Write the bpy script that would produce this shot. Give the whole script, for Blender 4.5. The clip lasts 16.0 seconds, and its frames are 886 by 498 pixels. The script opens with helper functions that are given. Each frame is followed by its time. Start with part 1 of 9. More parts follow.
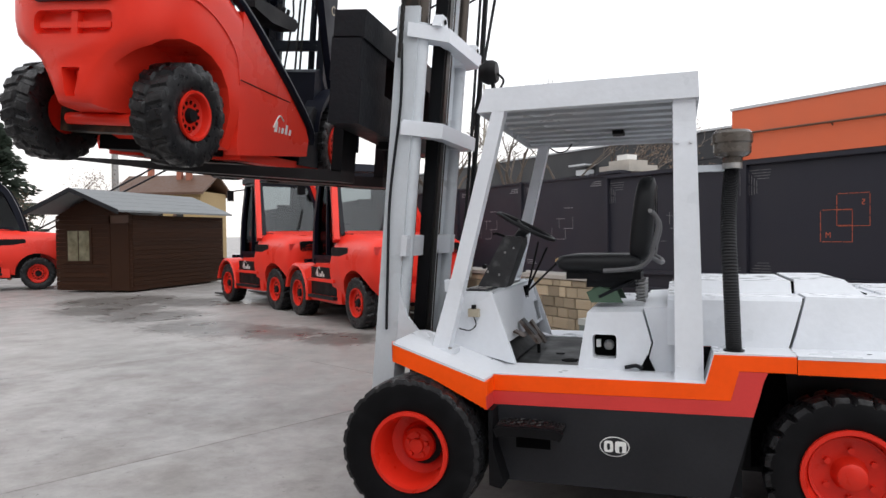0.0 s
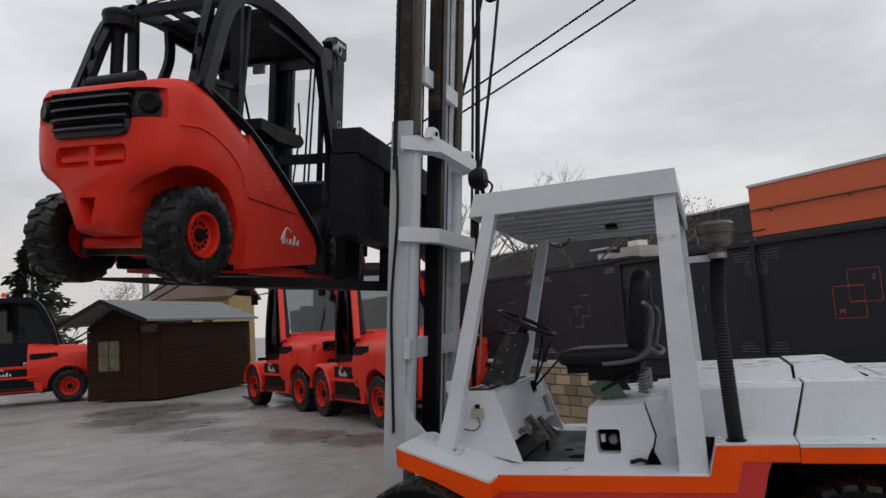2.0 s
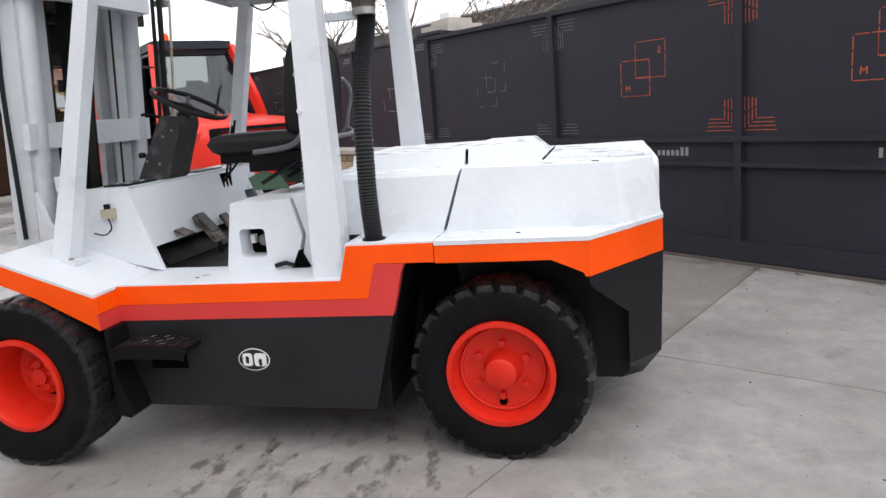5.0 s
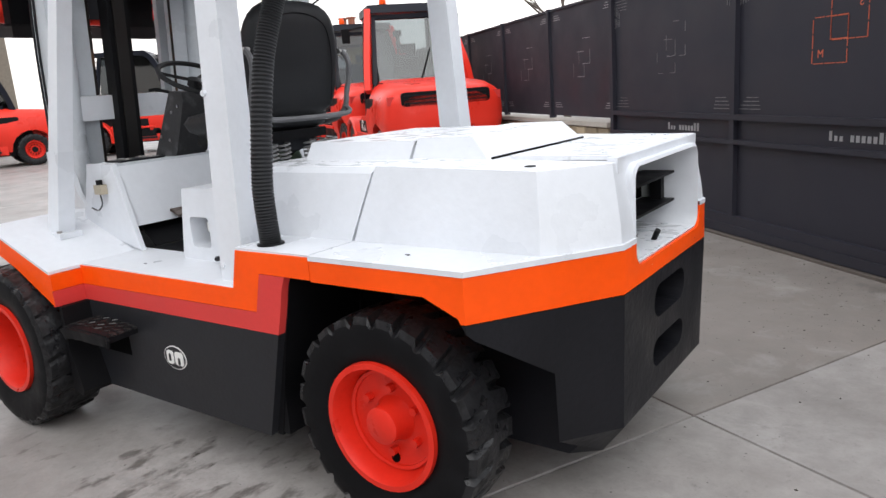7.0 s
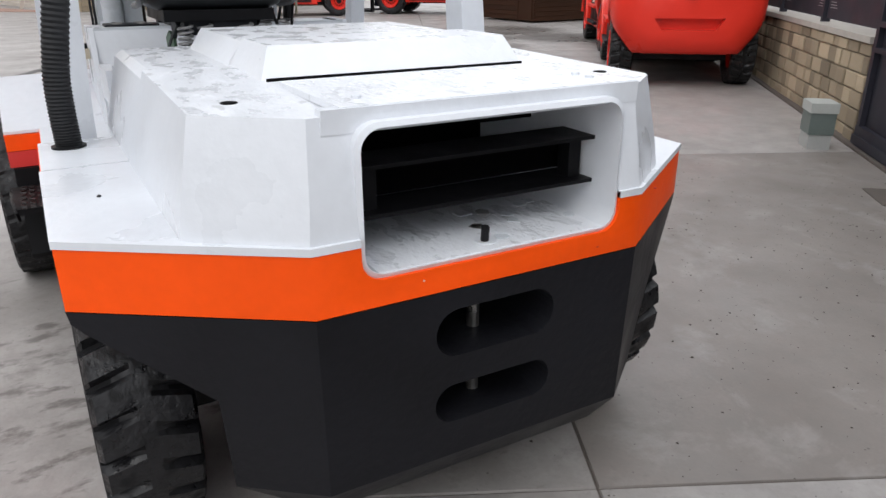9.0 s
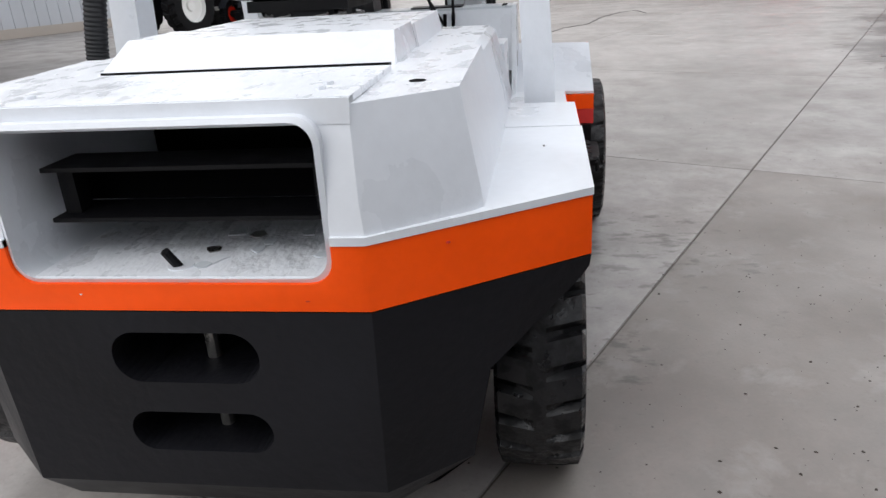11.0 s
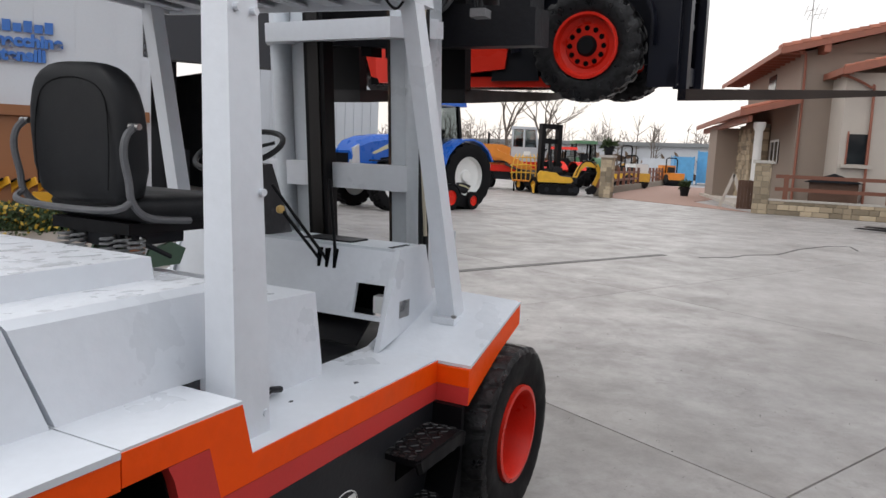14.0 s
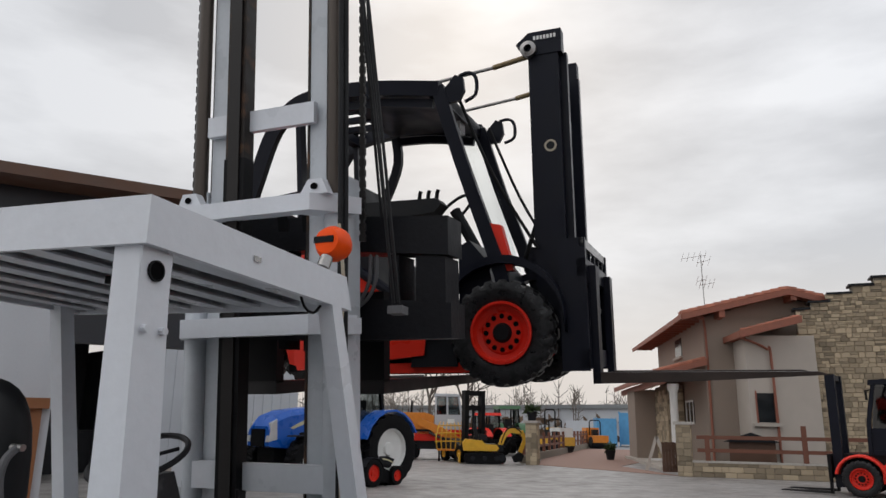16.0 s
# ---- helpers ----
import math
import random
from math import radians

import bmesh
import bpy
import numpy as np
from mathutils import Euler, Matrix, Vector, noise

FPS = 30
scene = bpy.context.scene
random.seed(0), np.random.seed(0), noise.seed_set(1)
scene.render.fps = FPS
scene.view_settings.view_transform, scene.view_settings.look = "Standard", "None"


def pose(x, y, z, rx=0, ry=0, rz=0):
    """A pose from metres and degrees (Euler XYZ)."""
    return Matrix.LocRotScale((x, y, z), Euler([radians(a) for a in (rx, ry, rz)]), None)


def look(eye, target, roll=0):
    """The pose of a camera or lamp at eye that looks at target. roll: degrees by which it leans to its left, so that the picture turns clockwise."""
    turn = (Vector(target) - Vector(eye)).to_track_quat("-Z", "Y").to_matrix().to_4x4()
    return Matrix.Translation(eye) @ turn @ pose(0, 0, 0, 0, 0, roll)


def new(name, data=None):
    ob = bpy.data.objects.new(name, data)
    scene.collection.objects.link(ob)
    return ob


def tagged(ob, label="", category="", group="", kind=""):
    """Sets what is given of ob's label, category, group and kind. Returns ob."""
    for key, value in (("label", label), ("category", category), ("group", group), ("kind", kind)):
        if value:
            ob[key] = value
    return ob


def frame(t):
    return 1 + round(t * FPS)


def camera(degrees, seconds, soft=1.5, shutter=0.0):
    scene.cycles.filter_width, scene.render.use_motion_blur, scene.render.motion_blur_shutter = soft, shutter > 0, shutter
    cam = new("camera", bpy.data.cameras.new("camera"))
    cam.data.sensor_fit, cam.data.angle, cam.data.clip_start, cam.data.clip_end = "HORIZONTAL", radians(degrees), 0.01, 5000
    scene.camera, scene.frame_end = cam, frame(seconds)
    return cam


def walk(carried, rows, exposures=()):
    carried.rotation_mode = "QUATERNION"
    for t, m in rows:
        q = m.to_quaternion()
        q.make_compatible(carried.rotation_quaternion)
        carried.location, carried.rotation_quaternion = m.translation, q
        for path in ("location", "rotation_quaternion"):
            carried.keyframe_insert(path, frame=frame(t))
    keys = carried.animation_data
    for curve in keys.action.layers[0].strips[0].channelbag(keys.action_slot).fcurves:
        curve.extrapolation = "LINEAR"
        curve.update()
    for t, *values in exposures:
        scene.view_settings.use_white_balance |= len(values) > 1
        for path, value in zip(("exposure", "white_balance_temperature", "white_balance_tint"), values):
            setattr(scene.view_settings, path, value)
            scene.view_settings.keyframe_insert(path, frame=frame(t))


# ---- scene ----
cam = camera(63.6, 16.0)
PATH = [
    (0, (1.455, -5.018, 1.691), (0.832, -3.117, 1.646), -0.7),
    (0.5, (1.638, -5.121, 1.717), (0.908, -3.262, 1.817), -2.7),
    (1, (1.668, -5.094, 1.761), (0.9, -3.261, 1.986), -4.5),
    (1.5, (1.664, -5.097, 1.765), (0.914, -3.273, 2.101), -4.5),
    (2, (1.684, -5.085, 1.757), (1.0, -3.217, 1.966), -3.7),
    (2.5, (1.761, -5.04, 1.695), (1.194, -3.122, 1.669), -3.6),
    (3, (1.885, -4.81, 1.644), (1.453, -2.865, 1.466), -3.0),
    (3.5, (2.034, -4.601, 1.621), (1.71, -2.646, 1.347), -5.0),
    (4, (2.292, -4.462, 1.604), (1.923, -2.521, 1.295), -4.9),
    (4.5, (2.56, -4.259, 1.616), (2.14, -2.333, 1.278), -4.9),
    (5, (2.794, -3.913, 1.609), (2.337, -2.006, 1.214), -4.5),
    (5.2, (2.91, -3.796, 1.596), (2.405, -1.902, 1.211), -5.2),
    (7.3, (4.011, -2.46, 1.593), (2.793, -0.95, 1.11), -2.6),
    (7.5, (4.062, -2.294, 1.591), (2.807, -0.821, 1.086), -1.7),
    (8, (4.206, -1.869, 1.586), (2.805, -0.537, 1.069), -4.0),
    (8.2, (4.278, -1.677, 1.593), (2.823, -0.433, 1.016), -2.4),
    (10.3, (4.452, 0.261, 1.554), (2.581, 0.451, 0.872), -3.0),
    (10.5, (4.439, 0.431, 1.546), (2.556, 0.463, 0.874), -2.9),
    (11, (4.375, 0.835, 1.552), (2.541, 0.559, 0.805), -3.5),
    (11.5, (4.118, 1.166, 1.542), (2.344, 0.756, 0.716), -2.2),
    (12, (3.929, 1.481, 1.545), (2.247, 0.846, 0.668), -1.2),
    (12.5, (3.725, 1.721, 1.535), (2.143, 0.91, 0.618), -0.3),
    (13, (3.431, 1.902, 1.566), (1.833, 1.089, 0.678), 1.4),
    (13.3, (3.303, 2.024, 1.577), (1.63, 1.166, 0.895), 1.0),
    (13.5, (3.238, 2.219, 1.658), (1.555, 1.316, 1.064), 1.6),
    (13.7, (3.194, 2.262, 1.693), (1.452, 1.398, 1.233), 2.1),
    (14, (3.128, 2.315, 1.746), (1.355, 1.426, 1.486), 2.6),
    (14.5, (3.062, 2.317, 1.764), (1.241, 1.492, 1.699), 1.7),
    (15, (3.06, 2.297, 1.829), (1.216, 1.546, 2.022), 1.6),
    (15.5, (3.08, 2.291, 1.865), (1.246, 1.574, 2.222), 1.6),
    (16, (3.071, 2.301, 1.892), (1.259, 1.6, 2.368), 0.8),
]
walk(cam, [(t, look(eye, target, roll)) for t, eye, target, roll in PATH], [(0, .55), (.5, .32), (1, -.06), (1.5, -.2), (2, -.45), (2.6, -.2), (3, .3), (3.5, .75), (5, .9), (7.5, .8), (8.2, .7), (10.3, .72), (11, .78), (12, .75), (13, .82), (13.5, .65), (14, .5), (14.5, .22), (15.2, .1), (16, -.2)])

# ---- light ----
world = bpy.data.worlds.new("overcast_sky")
scene.world = world
world.use_nodes = True
wn, wl = world.node_tree.nodes, world.node_tree.links
wn.clear()
w_out = wn.new("ShaderNodeOutputWorld")
w_bg = wn.new("ShaderNodeBackground")
w_sky = wn.new("ShaderNodeTexSky")
w_sky.sky_type, w_sky.sun_disc = "NISHITA", False
w_sky.sun_elevation, w_sky.sun_rotation = radians(32), radians(250)
w_sky.air_density, w_sky.dust_density = 1.5, 4.0
w_co = wn.new("ShaderNodeTexCoord")
w_map = wn.new("ShaderNodeMapping")
w_map.inputs["Scale"].default_value = (1.0, 1.0, 3.2)
w_noise = wn.new("ShaderNodeTexNoise")
w_noise.inputs["Scale"].default_value, w_noise.inputs["Detail"].default_value = 2.9, 8.0
w_noise.inputs["Roughness"].default_value = 0.52
w_ramp = wn.new("ShaderNodeValToRGB")
w_ramp.color_ramp.elements[0].position, w_ramp.color_ramp.elements[0].color = 0.36, (7.2, 7.38, 7.8, 1)
w_ramp.color_ramp.elements[1].position, w_ramp.color_ramp.elements[1].color = 0.64, (10.3, 10.5, 10.95, 1)
w_sep = wn.new("ShaderNodeSeparateXYZ")
w_hor = wn.new("ShaderNodeMapRange")
w_hor.inputs["From Min"].default_value, w_hor.inputs["From Max"].default_value = 0.0, 0.22
w_warm = wn.new("ShaderNodeMixRGB")
w_warm.inputs["Color1"].default_value = (8.9, 8.35, 7.95, 1)
w_mix = wn.new("ShaderNodeMixRGB")
w_mix.inputs["Fac"].default_value = 0.93
wl.new(w_co.outputs["Generated"], w_map.inputs["Vector"])
wl.new(w_map.outputs["Vector"], w_noise.inputs["Vector"])
wl.new(w_noise.outputs["Fac"], w_ramp.inputs["Fac"])
wl.new(w_co.outputs["Generated"], w_sep.inputs["Vector"])
wl.new(w_sep.outputs["Z"], w_hor.inputs["Value"])
wl.new(w_hor.outputs["Result"], w_warm.inputs["Fac"])
wl.new(w_ramp.outputs["Color"], w_warm.inputs["Color2"])
wl.new(w_sky.outputs["Color"], w_mix.inputs["Color1"])
wl.new(w_warm.outputs["Color"], w_mix.inputs["Color2"])
w_side = wn.new("ShaderNodeVectorMath")
w_side.operation = "DOT_PRODUCT"
w_side.inputs[1].default_value = (0.45, 0.89, 0.0)
w_gain = wn.new("ShaderNodeMapRange")
w_gain.inputs["From Min"].default_value, w_gain.inputs["From Max"].default_value = -1.0, 1.0
w_gain.inputs["To Min"].default_value, w_gain.inputs["To Max"].default_value = 0.87, 1.17
w_even = wn.new("ShaderNodeVectorMath")
w_even.operation = "SCALE"
wl.new(w_co.outputs["Generated"], w_side.inputs[0])
wl.new(w_side.outputs["Value"], w_gain.inputs["Value"])
wl.new(w_mix.outputs["Color"], w_even.inputs[0])
wl.new(w_gain.outputs["Result"], w_even.inputs["Scale"])
wl.new(w_even.outputs["Vector"], w_bg.inputs["Color"])
w_bg.inputs["Strength"].default_value = 0.1
wl.new(w_bg.outputs["Background"], w_out.inputs["Surface"])

sun_data = bpy.data.lights.new("sun", "SUN")
sun_data.energy, sun_data.angle, sun_data.color = 0.6, radians(50), (1.0, 0.97, 0.93)
sun_lamp = new("sun", sun_data)
sun_lamp.matrix_world = look((6, -8, 12), (0, 0, 0))


# ---- materials ----
def mat(name, col, rough=0.5, metal=0.0, var=0.12, scale=3.0, fine=70.0, bump=0.15, col2=None, mixat=(0.45, 0.7), coat=0.0, spec=0.5, rvar=0.12, stretch=(1, 1, 1), piece=0.0):
    """A surface with a large and a fine variation, relief, and an optional second colour in patches."""
    m = bpy.data.materials.new(name)
    m.use_nodes = True
    n, l = m.node_tree.nodes, m.node_tree.links
    b = n["Principled BSDF"]
    co = n.new("ShaderNodeTexCoord")
    mp = n.new("ShaderNodeMapping")
    mp.inputs["Scale"].default_value = stretch
    l.new(co.outputs["Object"], mp.inputs["Vector"])
    big, small = n.new("ShaderNodeTexNoise"), n.new("ShaderNodeTexNoise")
    for t, s, d in ((big, scale, 6.0), (small, fine, 3.0)):
        t.inputs["Scale"].default_value, t.inputs["Detail"].default_value = s, d
        l.new(mp.outputs["Vector"], t.inputs["Vector"])
    add = n.new("ShaderNodeMath")
    add.operation = "MULTIPLY_ADD"
    add.inputs[1].default_value = 0.35
    l.new(small.outputs["Fac"], add.inputs[0])
    l.new(big.outputs["Fac"], add.inputs[2])
    rng = n.new("ShaderNodeMapRange")
    rng.inputs["From Min"].default_value, rng.inputs["From Max"].default_value = 0.4, 0.95
    rng.inputs["To Min"].default_value, rng.inputs["To Max"].default_value = 1 - var, 1 + var
    l.new(add.outputs[0], rng.inputs["Value"])
    base = n.new("ShaderNodeMixRGB")
    base.inputs["Color1"].default_value = (*col, 1)
    base.inputs["Color2"].default_value = (*(col2 or col), 1)
    ramp = n.new("ShaderNodeMapRange")
    ramp.inputs["From Min"].default_value, ramp.inputs["From Max"].default_value = mixat
    l.new(big.outputs["Fac"], ramp.inputs["Value"])
    l.new(ramp.outputs["Result"], base.inputs["Fac"])
    mul = n.new("ShaderNodeVectorMath")
    mul.operation = "SCALE"
    l.new(base.outputs["Color"], mul.inputs[0])
    if piece:
        info = n.new("ShaderNodeObjectInfo")
        pr = n.new("ShaderNodeMapRange")
        pr.inputs["To Min"].default_value, pr.inputs["To Max"].default_value = 1 - piece, 1 + piece
        l.new(info.outputs["Random"], pr.inputs["Value"])
        both = n.new("ShaderNodeMath")
        both.operation = "MULTIPLY"
        l.new(pr.outputs["Result"], both.inputs[0])
        l.new(rng.outputs["Result"], both.inputs[1])
        l.new(both.outputs[0], mul.inputs["Scale"])
    else:
        l.new(rng.outputs["Result"], mul.inputs["Scale"])
    l.new(mul.outputs["Vector"], b.inputs["Base Color"])
    rr = n.new("ShaderNodeMapRange")
    rr.inputs["From Min"].default_value, rr.inputs["From Max"].default_value = 0.3, 0.7
    rr.inputs["To Min"].default_value, rr.inputs["To Max"].default_value = max(rough - rvar, 0.02), min(rough + rvar, 1)
    l.new(big.outputs["Fac"], rr.inputs["Value"])
    l.new(rr.outputs["Result"], b.inputs["Roughness"])
    b.inputs["Metallic"].default_value = metal
    b.inputs["Specular IOR Level"].default_value = spec
    b.inputs["Coat Weight"].default_value = coat
    if bump:
        bp = n.new("ShaderNodeBump")
        bp.inputs["Strength"].default_value, bp.inputs["Distance"].default_value = bump, 0.006
        l.new(add.outputs[0], bp.inputs["Height"])
        l.new(bp.outputs["Normal"], b.inputs["Normal"])
    return m


def glass_mat(name, tint=(0.75, 0.8, 0.8), alpha=0.25):
    m = bpy.data.materials.new(name)
    m.use_nodes = True
    n, l = m.node_tree.nodes, m.node_tree.links
    out = n["Material Output"]
    n.remove(n["Principled BSDF"])
    tr, gl, mx = n.new("ShaderNodeBsdfTransparent"), n.new("ShaderNodeBsdfGlossy"), n.new("ShaderNodeMixShader")
    tr.inputs["Color"].default_value = (*tint, 1)
    gl.inputs["Roughness"].default_value = 0.03
    mx.inputs["Fac"].default_value = alpha
    l.new(tr.outputs[0], mx.inputs[1])
    l.new(gl.outputs[0], mx.inputs[2])
    l.new(mx.outputs[0], out.inputs["Surface"])
    return m


WHITE = mat("white_enamel", (0.68, 0.705, 0.745), 0.38, var=0.07, scale=2.6, fine=26, bump=0.7, rvar=0.18)
WHITE_WORN = mat("white_flaking_wet_enamel", (0.71, 0.73, 0.765), 0.34, var=0.045, scale=11, fine=48, bump=1.7, rvar=0.20, stretch=(0.8, 1.3, 1), col2=(0.52, 0.53, 0.55), mixat=(0.655, 0.69))
GREYWHITE = mat("pale_grey_enamel", (0.56, 0.595, 0.63), 0.38, var=0.09, scale=3, fine=45, bump=0.3, rvar=0.18)
ORANGE = mat("orange_enamel", (0.95, 0.086, 0.002), 0.42, spec=0.22, var=0.09, scale=3, fine=30, bump=0.7)
REDSTRIPE = mat("red_enamel", (0.62, 0.050, 0.045), 0.42, spec=0.22, var=0.08, scale=4, bump=0.2)
DARK = mat("dark_grey_enamel", (0.0155, 0.016, 0.019), 0.46, var=0.25, scale=2.5, fine=60, bump=0.35, spec=0.28)
BLACK = mat("black_paint", (0.005, 0.005, 0.006), 0.5, var=0.25, scale=5, bump=0.2, spec=0.16)
# near-black that paints the shade in holes, gaps, wells and behind the grille
HOLLOW_SHADE = mat("black_hollow", (0.0022, 0.0022, 0.0026), 0.9, var=0.3, spec=0.06)
RUBBER = mat("worn_tyre_rubber", (0.0042, 0.0042, 0.0050), 0.58, var=0.3, scale=7, fine=45, bump=0.5, col2=(0.0075, 0.0075, 0.0085), mixat=(0.5, 0.78), spec=0.12)
RUBBER_WET = mat("damp_tread_rubber", (0.0100, 0.0100, 0.0114), 0.43, var=0.3, scale=19, fine=60, bump=1.2, rvar=0.30, spec=0.35, col2=(0.0028, 0.0028, 0.0034), mixat=(0.54, 0.59))
RIM = mat("red_orange_rim_enamel", (0.64, 0.022, 0.010), 0.36, spec=0.3, var=0.1, scale=9, fine=60, bump=0.25)
GLOSS_RED = mat("bright_red_plastic", (0.80, 0.036, 0.018), 0.33, spec=0.32, var=0.06, scale=2, fine=90, bump=0.12)
RED_FAR = mat("red_bodywork", (0.78, 0.036, 0.020), 0.36, spec=0.32, var=0.07, scale=2, bump=0.1)
NAVY = mat("navy_black_frame", (0.0046, 0.0058, 0.0125), 0.40, var=0.2, scale=4, bump=0.12, spec=0.2)
CHARCOAL = mat("charcoal_plastic", (0.010, 0.011, 0.014), 0.5, var=0.2, scale=6, bump=0.2, spec=0.22)
STEEL = mat("worn_steel", (0.33, 0.32, 0.31), 0.35, metal=0.9, var=0.25, scale=9, bump=0.2)
CHROME = mat("oily_cylinder_rod", (0.075, 0.062, 0.052), 0.38, metal=0.6, var=0.25, scale=5, stretch=(4, 4, 0.5))
GREASE = mat("greasy_rusty_steel", (0.018, 0.013, 0.010), 0.55, metal=0.3, var=0.4, scale=8, col2=(0.11, 0.055, 0.03), mixat=(0.5, 0.72), bump=0.5)
CHAIN = mat("oily_chain_steel", (0.02, 0.018, 0.017), 0.45, metal=0.5, var=0.3)
VINYL = mat("black_vinyl", (0.009, 0.0095, 0.011), 0.55, var=0.25, scale=5, fine=120, bump=0.3, spec=0.3)
GREEN_PLATE = mat("green_bracket_paint", (0.06, 0.11, 0.07), 0.5, var=0.15)
GREYTUBE = mat("worn_grey_tube_paint", (0.10, 0.10, 0.105), 0.5, var=0.25, scale=8)
BEIGE = mat("beige_plastic", (0.42, 0.37, 0.28), 0.5)
YELLOWED = mat("yellow_knob_plastic", (0.55, 0.36, 0.12), 0.4)
CLEAR_THIN = glass_mat("clean_windscreen_glass", (0.93, 0.95, 0.95), 0.03)
LAMPGLASS = mat("lamp_lens", (0.5, 0.5, 0.5), 0.12, coat=0.5)
WHITE_MARK = mat("white_lettering", (0.78, 0.78, 0.76), 0.5)
RUSTBLADE = mat("brown_rusted_blade_steel", (0.040, 0.028, 0.023), 0.55, metal=0.2, var=0.3, scale=6, bump=0.3)
BLADE = mat("dark_blade_steel", (0.012, 0.011, 0.012), 0.45, metal=0.3, var=0.25, scale=4, bump=0.2)
YELLOW_END = mat("worn_brass_steel", (0.2, 0.15, 0.08), 0.45, metal=0.5)


# ---- mesh helpers ----
def part(name, bm, material, parent=None, label="", bevel=0.0, smooth=35, pick=None, segs=2):
    """One bmesh as one mesh object under a thing or a part; material may be a list chosen by pick(face)."""
    if bevel:
        sharp = [e for e in bm.edges if len(e.link_faces) == 2 and e.calc_face_angle(0) > radians(28)]
        bmesh.ops.bevel(bm, geom=sharp, offset=bevel, segments=segs, affect="EDGES", clamp_overlap=True, profile=0.5)
    bmesh.ops.recalc_face_normals(bm, faces=bm.faces)
    bm.normal_update()
    mats = material if isinstance(material, (list, tuple)) else [material]
    if pick:
        for f in bm.faces:
            f.material_index = pick(f)
    if smooth:
        for f in bm.faces:
            f.smooth = True
        for e in bm.edges:
            e.smooth = len(e.link_faces) == 2 and e.calc_face_angle(0) < radians(smooth)
    me = bpy.data.meshes.new(name)
    bm.to_mesh(me)
    bm.free()
    for m in mats:
        me.materials.append(m)
    ob = new(name, me)
    if parent:
        ob.parent = parent
    if label:
        tagged(ob, label)
    return ob


def root(name, label, category, group="", kind="", at=None):
    ob = new(name)
    ob.empty_display_size = 0.2
    tagged(ob, label, category, group, kind)
    if at is not None:
        ob.matrix_basis = at
    return ob


def bx(x0, x1, y0, y1, z0, z1, bm=None, m=None):
    bm = bm or bmesh.new()
    vs = [bm.verts.new((x, y, z)) for z in (z0, z1) for x, y in ((x0, y0), (x1, y0), (x1, y1), (x0, y1))]
    for f in ((3, 2, 1, 0), (4, 5, 6, 7), (0, 1, 5, 4), (1, 2, 6, 5), (2, 3, 7, 6), (3, 0, 4, 7)):
        bm.faces.new([vs[i] for i in f])
    if m is not None:
        bmesh.ops.transform(bm, matrix=m, verts=vs)
    return bm


def prism(poly, a, b, axis="y", bm=None, shift=None):
    """A polygon drawn out from a to b along an axis; shift moves the second end in the polygon's plane."""
    bm = bm or bmesh.new()
    put = {"y": lambda u, v, w: (u, w, v), "x": lambda u, v, w: (w, u, v), "z": lambda u, v, w: (u, v, w)}[axis]
    other = [(u + shift[0], v + shift[1]) for u, v in poly] if shift else poly
    one = [bm.verts.new(put(u, v, a)) for u, v in poly]
    two = [bm.verts.new(put(u, v, b)) for u, v in other]
    bm.faces.new(one)
    bm.faces.new(two[::-1])
    for i in range(len(poly)):
        j = (i + 1) % len(poly)
        bm.faces.new((one[j], one[i], two[i], two[j]))
    return bm


def loft(rings, bm=None, caps=True):
    """Joins closed rings of equally many points."""
    bm = bm or bmesh.new()
    vs = [[bm.verts.new(p) for p in ring] for ring in rings]
    for a, b in zip(vs, vs[1:]):
        for i in range(len(a)):
            j = (i + 1) % len(a)
            bm.faces.new((a[i], a[j], b[j], b[i]))
    if caps:
        bm.faces.new(vs[0][::-1])
        bm.faces.new(vs[-1])
    return bm


def smooth_hull(sections, per=3):
    """A hull from (y, [(z, half width), ...]) half sections, rounded along and across."""
    fine = []
    for y, half in sections:
        line = [Vector((w, y, z)) for z, w in half]
        fine.append(curve_points(line, per))
    cols = [curve_points([f[k] for f in fine], per) for k in range(len(fine[0]))]
    rings = []
    for i in range(len(cols[0])):
        side = [c[i] for c in cols]
        rings.append([(p.x, p.y, p.z) for p in side] + [(-p.x, p.y, p.z) for p in reversed(side)])
    return loft(rings)


def cyl(p, q, r, r2=None, n=16, bm=None, caps=True):
    bm = bm or bmesh.new()
    p, q = Vector(p), Vector(q)
    turn = (q - p).to_track_quat("Z", "Y").to_matrix()
    rings = []
    for c, rad in ((p, r), (q, r if r2 is None else r2)):
        rings.append([c + turn @ Vector((rad * math.cos(2 * math.pi * i / n), rad * math.sin(2 * math.pi * i / n), 0)) for i in range(n)])
    return loft(rings, bm, caps)


def lathe(profile, centre=(0, 0, 0), axis="y", n=40, bm=None, closed=False):
    """Turns (radius, along) points about an axis through centre."""
    bm = bm or bmesh.new()
    cx, cy, cz = centre
    rings = []
    for r, a in profile:
        ring = []
        for i in range(n):
            c, s = r * math.cos(2 * math.pi * i / n), r * math.sin(2 * math.pi * i / n)
            p = {"y": (c, a, s), "x": (a, c, s), "z": (c, s, a)}[axis]
            ring.append(bm.verts.new((cx + p[0], cy + p[1], cz + p[2])))
        rings.append(ring)
    pairs = list(zip(rings, rings[1:])) + ([(rings[-1], rings[0])] if closed else [])
    for a, b in pairs:
        for i in range(n):
            j = (i + 1) % n
            bm.faces.new((a[i], a[j], b[j], b[i]))
    if not closed:
        for ring, (r, _) in ((rings[0], profile[0]), (rings[-1], profile[-1])):
            bm.faces.new(ring)
    return bm


